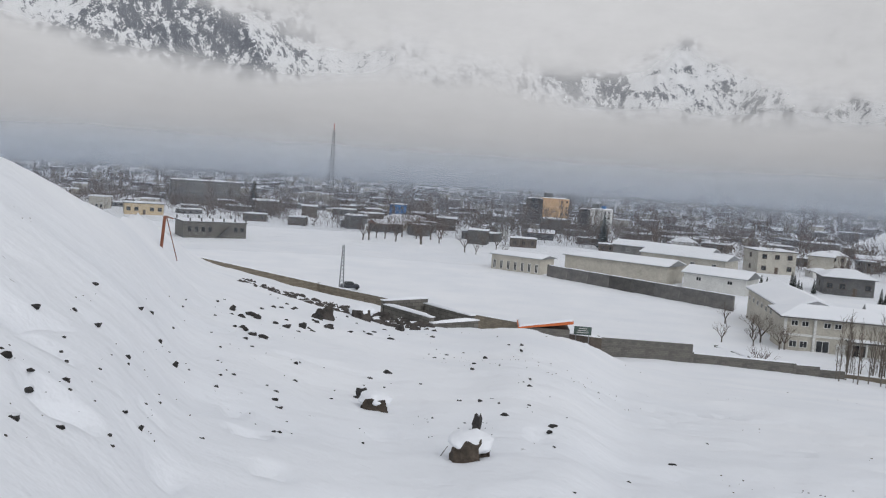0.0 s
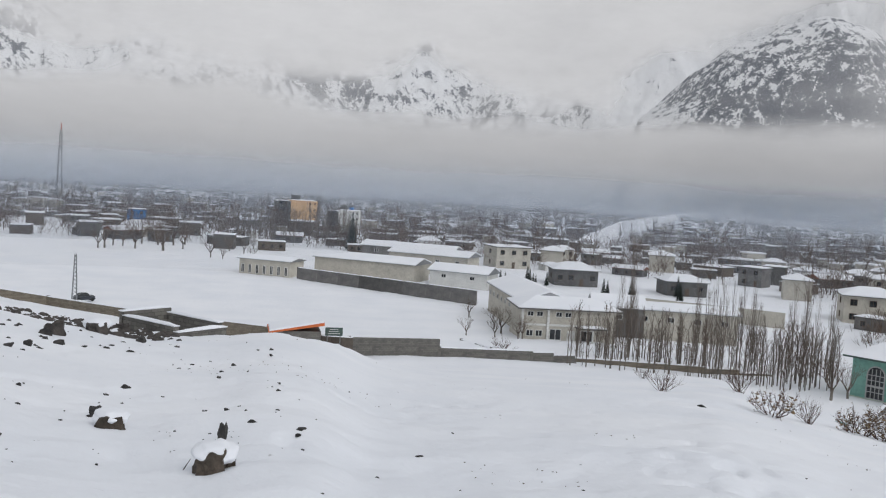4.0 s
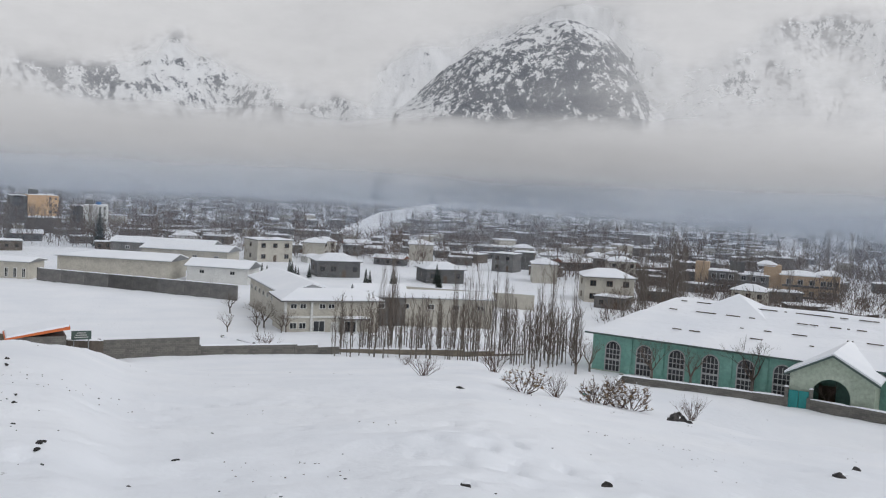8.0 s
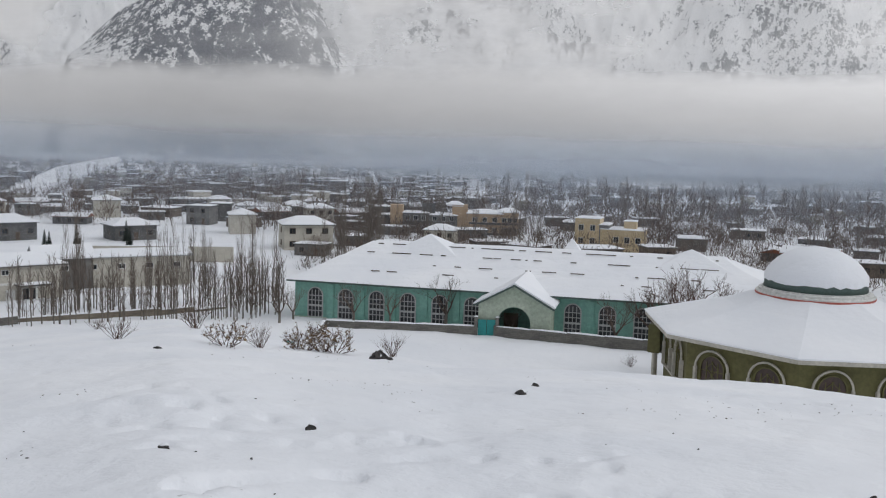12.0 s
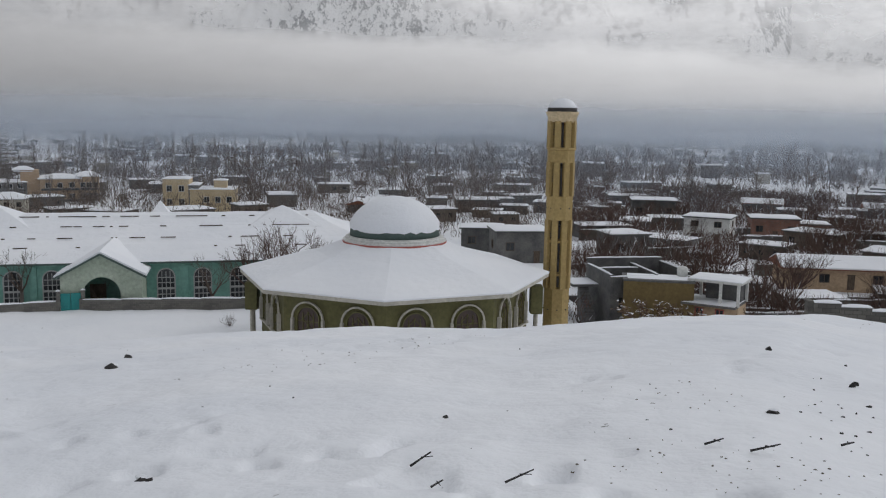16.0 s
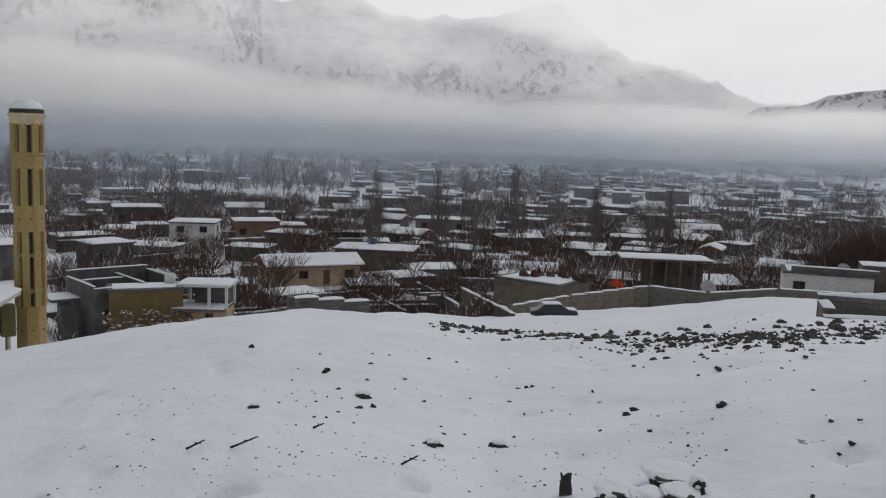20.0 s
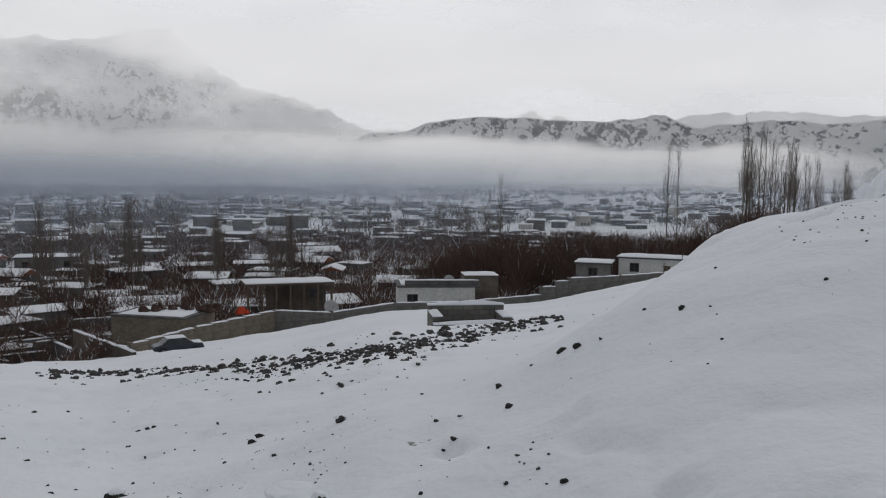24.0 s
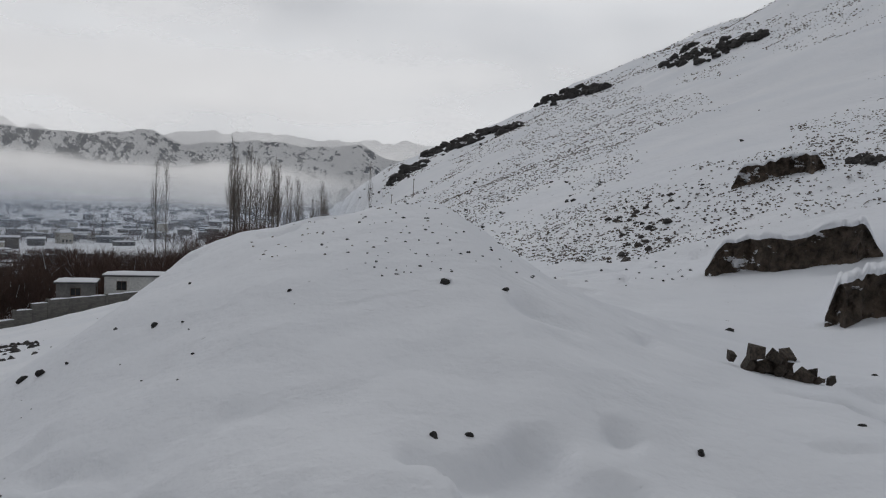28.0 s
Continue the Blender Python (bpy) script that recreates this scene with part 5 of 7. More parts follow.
def steel_shed():
    s = at("orange_shed", 4.8, 96, -19.6, "small shed with an orange fascia roof by the wall", "shed", turn=4)
    part("wall", box((0, 0, 1.6), (5.2, 4, 4.0)), BLOCK, s)
    q = bmesh.new()
    v = [q.verts.new(p) for p in ((-2.9, -2.4, 3.4), (2.9, -2.4, 4.3), (2.9, 2.4, 4.3), (-2.9, 2.4, 3.4), (-2.9, -2.4, 3.55), (2.9, -2.4, 4.6), (2.9, 2.4, 4.6), (-2.9, 2.4, 3.55))]
    for f in ((3, 2, 1, 0), (4, 5, 6, 7), (0, 1, 5, 4), (1, 2, 6, 5), (2, 3, 7, 6), (3, 0, 4, 7)):
        q.faces.new([v[i] for i in f])
    part("roof", q, ORANGE, s, "orange painted sheet roof")
    qs = bmesh.new()
    v = [qs.verts.new(p) for p in ((-2.8, -2.25, 3.57), (2.85, -2.25, 4.6), (2.85, 2.35, 4.6), (-2.8, 2.35, 3.57), (-2.7, -2.1, 3.75), (2.8, -2.1, 4.78), (2.8, 2.3, 4.78), (-2.7, 2.3, 3.75))]
    for f in ((3, 2, 1, 0), (4, 5, 6, 7), (0, 1, 5, 4), (1, 2, 6, 5), (2, 3, 7, 6), (3, 0, 4, 7)):
        qs.faces.new([v[i] for i in f])
    part("snow_cover", qs, SNOW, s)
    part("sign_board", box((4.2, 0, 3.3), (1.9, 0.1, 0.9), bevel=0.02), DOMEGREEN, s, "dark green board with unreadable pale lettering")
    for i in range(3):
        part("lettering", box((4.2, -0.06, 3.1 + i * 0.22), (1.3 - i * 0.2, 0.02, 0.07)), WHITE, s)
    for x in (3.5, 4.9):
        part("sign_post", tube((x, 0.05, 0), (x, 0.05, 3.0), 0.05), STEEL, s)


steel_shed()
wall_run("stone_ramp_wall", [polar(6.4, 97), polar(8.5, 99)], [-16.9, -17.35], 0.35, MUD, "low brown mud wall running down the slope", panel=1.6, steps=False)
wall_run("compound_wall", [polar(8.3, 99), polar(14.2, 101)], [-17.3, -17.3], 0.3, BLOCK, "grey concrete panel wall with posts", panel=2.4, cap=False)
wall_run("low_wall", [polar(14.2, 101), polar(20.2, 103), polar(23, 105)], [-18.3, -18.3, -18.9], 0.3, BLOCK, "low grey block wall with crumbling top", panel=3.0)
wall_run("low_wall", [polar(20.6, 106), polar(31, 110), polar(37, 116)], [-19.3, -19.4, -20.6], 0.3, BLOCK_TAN, "low sandy wall behind the young poplars", panel=4.0)
wall_run("low_wall", [polar(15.6, 122), polar(18.6, 112)], [-20.9, -20.2], 0.3, BLOCK, "low wall beside the house yard", panel=4.0)


def school_house():
    """Two-storey cream house with corner posts and a porch."""
    h = at("two_storey_house", 22.0, 137, -22.3, "two-storey cream house with a snowy hipped roof", "house", turn=14)
    part("wall", box((0, 0, 2.1), (14.5, 9, 6.4)), CREAM, h)
    part("roof", pitched(14.5, 9, 5.32, 1.2, 0.15, 3.5, 0.7), PLASTER, h)
    part("snow_cover", pitched(14.5, 9, 5.48, 1.2, 0.16, 3.5, 0.62), SNOW, h)
    for x in (-7.1, -3.2):
        part("corner_post", box((x, -4.62, 2.4), (0.35, 0.35, 5.7)), WHITE, h)
    part("floor_band", box((-1.5, -4.56, 3.0), (11.5, 0.2, 0.3)), WHITE, h)
    for x, z, w, hh in ((-5.9, 4.6, 0.9, 0.7), (-4.5, 4.6, 0.9, 0.7), (-1.6, 4.6, 0.9, 0.7), (-0.2, 4.6, 0.9, 0.7), (-5.9, 1.7, 1.0, 0.9), (-4.5, 1.7, 1.0, 0.9), (-2.0, 1.6, 1.7, 1.6), (2.8, 1.5, 1.8, 1.6)):
        window_on(h, x, z, w, hh, -4.5, WHITE)
    part("door", box((0.4, -4.52, 1.1), (1.2, 0.1, 2.2)), WHITE, h)
    part("canopy", box((3.2, -5.6, 2.9), (4.6, 2.2, 0.2)), CONCRETE, h)
    part("snow_cover", snow_slab(4.5, 2.1, 3.0, 0.2, 4, 3.2, -5.6), SNOW, h)
    for x in (1.1, 3.2, 5.3):
        part("porch_post", tube((x, -6.5, -0.3), (x, -6.5, 2.8), 0.13), WHITE, h)
    for z in (1.7, 4.5):
        window_on(h, -1, z, 1.2, 1.1, 7.25, WHITE, "x")


school_house()


def long_shed(name, az, d, w, dep, h, mat, label, turn, nwin, rise=1.6, base=None, winz=None, winsize=(1.1, 0.8)):
    s = at(name, az, d, base, label, "building", turn)
    part("wall", box((0, 0, h / 2 - 0.5), (w, dep, h + 1)), mat, s)
    part("roof", pitched(w, dep, h + 0.004, rise, 0.1, 0.0, 0.5), STEEL, s)
    part("snow_cover", pitched(w, dep, h + 0.11, rise, 0.22, 0.0, 0.45), SNOW, s)
    for i in range(nwin):
        x = ((i + 0.5) / nwin - 0.5) * w
        window_on(s, x, winz or h * 0.72, *winsize, -dep / 2, WHITE)
    return s


long_shed("dormitory", 28.6, 150, 21, 8, 4.9, CREAM, "long cream building with a snowy lean roof behind young poplars", 8, 5, base=-22.4, rise=0.7)
long_shed("grey_wing", 25.4, 148, 8, 7, 4.9, PLASTER, "grey plastered wing under a snowy roof", 8, 1, base=-22.4)
long_shed("classroom_block", 19.8, 154.5, 26, 9, 5.4, CREAM, "long cream two-storey block with a row of small windows", -75.8, 8, base=-22.6)
long_shed("compound_shed", 9.5, 215, 26, 10, 4.2, CREAM, "low cream shed with a broad snowy roof", -24, 0, base=-22.6, rise=1.2)
long_shed("compound_shed", 13.5, 235, 22, 10, 5.0, CREAM, "low cream shed with a broad snowy roof", -20, 4, base=-22.6, rise=1.2)
long_shed("compound_shed", 12.0, 260, 28, 9, 4.6, PLASTER, "low grey shed with a broad snowy roof", -18, 3, base=-22.6, rise=1.2)
long_shed("compound_shed", 15.5, 205, 14, 8, 3.6, WHITE, "low white shed with a broad snowy roof", -20, 2, base=-22.6, rise=1.4)
long_shed("arcade_block", 3.1, 210, 13, 7, 3.6, CREAM, "low cream block with a row of dark doorways", -28, 7, base=-22.6, rise=0.6, winz=1.4, winsize=(0.7, 1.9))
wall_run("long_compound_wall", [polar(4.8, 202), polar(16.4, 173)], [-19.9, -19.6], 0.4, PLASTER, "long grey plastered compound wall topped with snow", panel=6.0)
wall_run("long_compound_wall", [polar(24.5, 185), polar(35.5, 178)], [-19.6, -19.4], 0.4, CREAM, "long pale compound wall topped with snow", panel=6.0)


def tower_block(name, az, d, w, dep, h, mat, side_mat, floors, label, turn, base=-22.8):
    b = at(name, az, d, base, label, "building", turn)
    part("wall", box((w * 0.18, 0, h / 2 - 0.5), (w * 0.64, dep, h + 1)), mat, b)
    part("wing", box((-w * 0.32, 0.5, h / 2 - 0.8), (w * 0.36, dep - 1, h + 0.4)), side_mat, b)
    part("snow_cover", snow_slab(w * 0.62, dep - 0.2, h + 0.002, 0.25, 1, w * 0.18), SNOW, b)
    part("snow_cover", snow_slab(w * 0.34, dep - 1.2, h - 0.598, 0.25, 2, -w * 0.32, 0.5), SNOW, b)
    part("stair_head", box((0, 0, h + 1.1), (w * 0.2, dep * 0.3, 2.2)), CONCRETE, b)
    for f in range(floors):
        z = (f + 0.55) * h / floors
        part("balcony", box((-w * 0.32, -dep / 2 + 0.4, z - h / floors * 0.4), (w * 0.36, 1.0, 0.5)), CONCRETE, b)
        window_on(b, -w * 0.32, z, w * 0.2, 1.5, -dep / 2 + 1.0, CONCRETE)
        for x in (w * 0.32, w * 0.44):
            window_on(b, x, z, 0.9, 1.1, -dep / 2, mat)
    return b


tower_block("apartment_block", 4.4, 400, 18, 12, 13.6, PEACH, CONCRETE, 5, "peach-coloured apartment block with grey balconies in haze", 6)
wb = tower_block("white_block", 7.5, 405, 14.5, 11, 10.2, WHITE, CONCRETE, 4, "white apartment block with streaked wall in haze", -4)
part("water_tank", tube((3.5, 0, 10.3), (3.5, 0, 11.6), 1.1, n=12), BLUE, wb, "blue plastic water tank")


def hotel():
    h = at("hotel", 49.6, 252, -22.9, "tan hotel complex with stair towers and snowy roofs", "hotel", turn=0)
    for x, w, dep, z, mat, nm in ((-16.5, 3.6, 4, 8.2, TAN, "stair_tower"), (1.5, 4.4, 4.5, 8.6, TAN, "stair_tower")):
        part(nm, box((x, 0, z / 2 - 0.5), (w, dep, z + 1)), mat, h)
        part("tower_roof", pitched(w, dep, z + 0.004, 0.9, 0.12, w * 0.4, 0.4), SNOW, h)
    for x, w, dep, z, floors in ((-11.0, 7.4, 8, 6.0, 2), (-3.2, 8.0, 10, 5.6, 2), (8.5, 9.5, 9, 6.3, 2), (15.5, 5.0, 9, 6.8, 2)):
        part("wing", box((x, 1.0, z / 2 - 0.5), (w - 0.05, dep, z + 1)), TAN if x > 5 else PLASTER, h)
        part("wing_roof", pitched(w, dep, z + 0.02, 1.0, 0.25, w * 0.4, 0.5) if x > 5 else snow_slab(w + 0.3, dep + 0.3, z + 0.02, 0.3, x, 0, 0), SNOW, h).matrix_basis = Matrix.Translation((x, 1.0, 0))
        for f in range(floors):
            part("balcony", box((x, 1.0 - dep / 2 - 0.5, 0.8 + f * 2.9), (w - 0.6, 1.0, 0.5)), CONCRETE, h)
            for k in (-0.3, 0, 0.3):
                window_on(h, x + k * w, 1.8 + f * 2.9, 1.2, 1.3, 1.0 - dep / 2, WHITE)
    part("scaffold_sign", box((-7.5, 0, 7.2), (3.8, 0.2, 3.0)), CONCRETE, h, "blank grey hoarding")


hotel()


def cream_block():
    b = at("cream_guest_house", 59.7, 222, -22.8, "cream guest house with roof terraces under snow", "building", turn=-6)
    for nm, x, w, dep, z in (("wall", -5.5, 6.0, 8, 8.0), ("wall", 3.0, 10.5, 9, 5.6), ("stair_head", 4.6, 3.0, 3.4, 7.6), ("wall", -1.4, 2.4, 8.4, 6.6)):
        part(nm, box((x, 0, z / 2 - 0.5), (w, dep, z + 1)), BUFF if x != -1.4 else PLASTER, b)
        part("snow_cover", snow_slab(w + 0.4, dep + 0.4, z + 0.002, 0.28, x, x), SNOW, b)
    for x, z in ((-7.0, 5.8), (-4.2, 5.8), (-7.0, 2.6), (-4.2, 2.6), (1.6, 3.2), (4.2, 3.2), (6.8, 3.2), (1.6, 0.8)):
        window_on(b, x, z, 1.2, 1.4, -4.0 if x < -3 else -4.5, WHITE)


cream_block()
house("square_house", 18.2, 268, 11, 10, 6.4, CREAM, "square two-storey cream house with a snowy flat roof", 24, -22.8, floors=2, wins=3)
house("villa", 40.0, 205, 11, 9, 5.8, CREAM, "two-storey cream villa with a snowy roof", 10, -22.7, floors=2, wins=3, roof="hip")
house("villa", 29.3, 225, 10, 8, 3.6, PLASTER, "grey hip-roofed house under snow", 20, -22.7, wins=3, roof="hip")
house("villa", 22.5, 228, 11, 9, 4.2, PLASTER, "grey open-fronted house with snow on its hipped roof", 12, -22.7, wins=4, roof="hip")
house("town_hall_block", -17.4, 420, 30, 14, 11, PLASTER, "large grey three-storey block with rows of windows", 6, -23.6, floors=3, wins=8, category="building", trim=WHITE)
house("yellow_house", -21.0, 330, 13, 8, 4.2, BUFF, "low yellow house with a row of windows", 4, -23.2, wins=5)
house("white_hall", -4.6, 345, 17, 9, 3.0, WHITE, "low white building with a broad snowy roof", 0, -23.3, wins=4, roof="hip")
house("blue_fronted_house", -5.2, 420, 8, 7, 6.0, BLUE, "blue-fronted house in the hazy town", 0, -23.8, floors=2, wins=2)


# ---- the village below the slope ----
def roofless_rooms():
    h = at("unfinished_house", 87.6, 100, -20.8, "unfinished grey concrete house of roofless rooms and open stair", "house", turn=22)
    for c, s in (((0, -4, 2.3), (9, 0.25, 4.6)), ((0, 4, 2.7), (9, 0.25, 5.4)), ((-4.4, 0, 2.4), (0.25, 7.7, 4.8)), ((4.4, 0, 2.5), (0.25, 7.7, 5.0)), ((0.8, 0, 2.4), (0.22, 7.7, 4.8)), ((-2, 0.6, 2.4), (4.6, 0.22, 4.8))):
        part("wall", box((c[0], c[1], c[2] - 0.9), (s[0], s[1], s[2] + 1.8)), CONCRETE, h)
        part("snow_cap", snow_slab(s[0] + 0.05, s[1] + 0.05, c[2] + s[2] / 2 + 0.002, 0.13, c[0], c[0], c[1]), SNOW, h)
    for i in range(10):
        part("step", box((-6.2, -2.6 + i * 0.3, -0.7 + i * 0.15), (1.1, 0.29, 2.1 + i * 0.3)), CONCRETE, h)
    part("slab", box((-6.0, 1.6, 3.0), (3.0, 4.0, 0.25)), CONCRETE, h)
    part("snow_cover", snow_slab(2.9, 3.9, 3.13, 0.2, 2, -6.0, 1.6), SNOW, h)
    for x in (-3.0, -1.0, 2.4):
        part("opening", box((x, -4.14, 1.6), (1.1, 0.06, 1.5)), GLASS, h)


roofless_rooms()
yx = at("ochre_wall_house", 89.0, 94, -20.2, "house with a blank ochre yellow end wall", "house", turn=4)
part("wall", box((0, 2, 0.6), (7.2, 4, 6.4)), OCHRE, yx)
part("roof", box((0, 2, 3.9), (7.4, 4.2, 0.2)), CONCRETE, yx)
part("snow_cover", snow_slab(6.4, 3.2, 4.002, 0.09, 6, 0, 2.2), SNOW, yx)
part("water_tank", lathe([(0.55, 4.1), (0.6, 4.9), (0.4, 5.1), (0.1, 5.15)], 14, c=(2.6, 3)), WHITE, yx, "white plastic water tank", True)


def carport():
    h = at("pillared_porch_house", 92.7, 96, -20.3, "small house with a snowy slab roof on white pillars", "house", turn=-14)
    part("slab", box((0, 0, 4.3), (5.6, 4.4, 0.22), bevel=0.03), WHITE, h)
    part("snow_cover", snow_slab(5.5, 4.3, 4.415, 0.26, 5), SNOW, h)
    part("lower_slab", box((-0.4, -0.4, 1.9), (5.6, 5.0, 0.2)), PLASTER, h)
    part("snow_cover", snow_slab(5.4, 4.8, 2.004, 0.16, 9, -0.4, -0.4), SNOW, h)
    for x, y in ((-2.4, -1.9), (0.6, -1.9), (2.4, -1.9), (-2.4, 1.8), (2.4, 1.8)):
        part("pillar", box((x, y, 3.1), (0.28, 0.28, 2.4)), WHITE, h)
    part("room", box((0.4, 1.0, 3.0), (3.6, 2.0, 2.2)), CONCRETE, h)
    part("wall", box((0, 0, -0.3), (4.8, 3.6, 4.2)), TAN, h)
    for x in (-1.5, 0.6):
        window_on(h, x, 0.9, 0.8, 1.0, -1.8, REDP)


carport()
house("long_roof_house", 99.0, 134, 14, 7, 2.7, TAN, "long tan house under a broad snowy roof", 16, -22.0, wins=4, roof="tin")
house("white_balcony_house", 91.9, 178, 8.5, 7, 5.0, WHITE, "white two-storey house with a dark upper veranda", -10, -22.6, floors=2, wins=2)
house("brick_house", 95.6, 190, 9, 7, 4.4, BRICK, "red brick house with a flat snowy roof", 8, -22.8, wins=3)
house("brick_house", 97.6, 194, 7, 6, 3.2, BRICK, "low red brick house with a flat snowy roof", 8, -22.8, wins=2)
house("grey_house", 80.0, 140, 8.5, 7, 5.0, PLASTER, "grey plastered house with thick snow on its flat roof", 12, -22.0, wins=2)
house("grey_house", 77.6, 150, 7, 6, 4.2, CONCRETE, "bare concrete house beside the mosque", 0, -22.1, wins=2)
house("grey_house", 86.6, 146, 6.4, 6, 4.4, PLASTER, "square grey house with drifted snow on its roof", 25, -22.1, wins=2)
house("grey_house", 88.4, 215, 10, 8, 5.0, PLASTER, "grey flat-roofed house in the village", 5, -22.8, wins=3)
house("blue_tank_house", 103.4, 150, 13, 8, 3.4, MUD, "mud-plastered house with a blue tank on its roof", -10, -22.2, wins=3)
tx = at("blue_water_tank", 103.1, 152, -18.5, "blue plastic water tank on a snowy roof", "water tank")
part("body", lathe([(0.55, 0.0), (0.58, 0.8), (0.4, 1.1), (0.12, 1.2)], 16), BLUE, tx, smooth_faces=True)
part("lid", lathe([(0.16, 1.19), (0.16, 1.28)], 12), BLUE, tx)
wall_run("rubble_wall", [polar(97.9, 57), polar(102.9, 58.7)], [-10.35, -10.95], 0.6, STONE_WALL, "dark dry-stone wall capped with snow", panel=2.0)

# walled yard with the open shed, dishes and washing
WALL_A = [polar(110.8, 95), polar(112.2, 93), polar(116.0, 99), polar(121.0, 106)]
wall_run("village_wall", WALL_A, [-17.9, -17.3, -16.9, -16.3], 0.4, BLOCK_TAN, "sandy block wall with a ragged snowy top", panel=2.4)
WALL_B = [polar(121.0, 106), polar(124.6, 104), polar(128.7, 108), polar(133.0, 112), polar(138.2, 119)]
wall_run("village_wall", WALL_B, [-16.3, -16.3, -15.75, -16.1, -15.9], 0.4, BLOCK, "grey block wall climbing the slope under snow", panel=2.6, steps=False)
WALL_C = [polar(138.2, 119), polar(140.0, 121), polar(143.2, 126), polar(148.5, 136)]
wall_run("village_wall", WALL_C, [-15.2, -13.8, -13.8, -13.4], 0.4, BLOCK, "grey block wall stepping up the slope", panel=2.6)


def open_shed():
    s = at("open_shed", 121.8, 117, -18.6, "open-sided wooden shed with a long snowy roof", "shed", turn=10)
    part("roof", box((0, 0, 4.35), (11.5, 5.0, 0.24)), WOOD, s)
    part("snow_cover", snow_slab(11.4, 4.9, 4.475, 0.26, 2), SNOW, s)
    for i in range(7):
        part("post", box((-5.4 + i * 1.8, -2.2, 2.1), (0.24, 0.24, 4.3)), WOOD, s)
    part("back_wall", box((1.5, 1.9, 2.0), (8, 0.25, 4.4)), MUD, s)
    part("room", box((2.6, 0.6, 1.8), (4.0, 2.2, 4.4)), MUD, s)
    part("opening", box((3.4, -0.52, 2.8), (1.1, 0.06, 1.0)), GLASS, s)


open_shed()
yt = at("roof_terrace_house", 114.2, 106, -19.4, "flat-roofed house with clutter and washing on its terrace", "house", turn=-30)
part("wall", box((0, 0, 1.0), (9, 7, 4.2)), BLOCK_TAN, yt)
part("roof", box((0, 0, 3.2), (9.3, 7.3, 0.2)), CONCRETE, yt)
part("snow_cover", snow_slab(8, 6, 3.302, 0.12, 2), SNOW, yt)
rng = random.Random(12)
for i in range(9):
    q = at("roof_clutter", 113.0 + i * 0.55 + rng.uniform(-0.2, 0.2), 103 + rng.uniform(0, 4), -16.0, "dark bundle of firewood and sacking on the terrace", "clutter")
    part("sack", box((0, 0, 0.35), (rng.uniform(0.6, 1.6), 0.8, rng.uniform(0.5, 1.3)), rng.uniform(0, 3), 0.6, 0.12), CLOTH, q)
    part("sacking", box((0.3, 0.2, 0.15), (rng.uniform(0.8, 1.2), 0.9, 0.3), rng.uniform(0, 3), 0.7, 0.08), WOOD, q)
rc = at("red_cloth", 118.9, 104.5, -16.35, "bright red cloth hung over the wall", "cloth")
part("fold", box((0, 0, 0.35), (1.5, 0.5, 0.9), 0.3, 0.5, 0.15), REDCLOTH, rc)
part("fold", box((0.6, 0.05, 0.2), (0.8, 0.45, 0.6), -0.4, 0.6, 0.12), REDCLOTH, rc)


def dish(az, d, z, r, label):
    q = at("satellite_dish", az, d, z, label, "satellite dish", turn=25)
    bm = lathe([(0.03, -0.02), (r * 0.4, 0.04), (r * 0.75, 0.15), (r, 0.3), (r, 0.33), (r * 0.74, 0.19), (r * 0.4, 0.08), (0.03, 0.02)], 24)
    p = part("reflector", bm, DISHGREY, q, smooth_faces=True)
    p.matrix_basis = Matrix.Translation((0, 0, 1.0)) @ Matrix.Rotation(radians(62), 4, "X")
    part("mast", tube((0, 0.1, -0.5), (0, 0.1, 1.0), 0.05), STEEL, q)
    part("feed_arm", tube((0, 0.0, 0.7), (0, -0.75, 1.25), 0.02), STEEL, q)
    part("feed", box((0, -0.78, 1.28), (0.12, 0.16, 0.12), bevel=0.02), STEEL, q)


dish(124.55, 106, -17.1, 0.95, "grey satellite dish above the yard wall")
dish(132.2, 116, -15.0, 0.8, "grey satellite dish on the white house")


def white_house():
    h = at("white_house", 131.3, 117.5, -18.0, "white flat-roofed house behind the grey wall", "house", turn=6)
    part("wall", box((0, 0, 1.1), (10, 6, 4.6)), WHITE, h)
    part("roof", box((0.2, 0, 3.5), (10.8, 6.8, 0.22)), CONCRETE, h)
    part("parapet", box((0.6, -3.0, 3.95), (9.6, 0.25, 0.7)), PLASTER, h)
    part("snow_cap", snow_slab(9.7, 0.35, 4.302, 0.14, 2, 0.6, -3.0), SNOW, h)
    part("snow_cover", snow_slab(10.0, 5.6, 3.612, 0.25, 2, 0.4, 0.3), SNOW, h)
    window_on(h, -3.2, 1.9, 1.3, 1.1, -3.0, WOOD)
    part("annex", box((6.2, 1, 2.4), (4.5, 4, 4.6)), MUD, h)
    part("snow_cover", snow_slab(4.6, 4.1, 4.702, 0.22, 4, 6.2, 1), SNOW, h)


white_house()
house("pale_annex", 145.2, 138, 9.5, 5, 3.0, WHITE, "low pale building under a thick snowy roof", -6, -15.2, wins=2)
house("pale_annex", 141.6, 136, 5, 5, 2.6, PLASTER, "small grey outhouse under a thick snowy roof", -6, -15.6, wins=1)
ruin("collapsed_stone_pen", 133.6, 40.5, 3.6, 2.2, 1.0, "collapsed stone pen half buried in snow", 10)


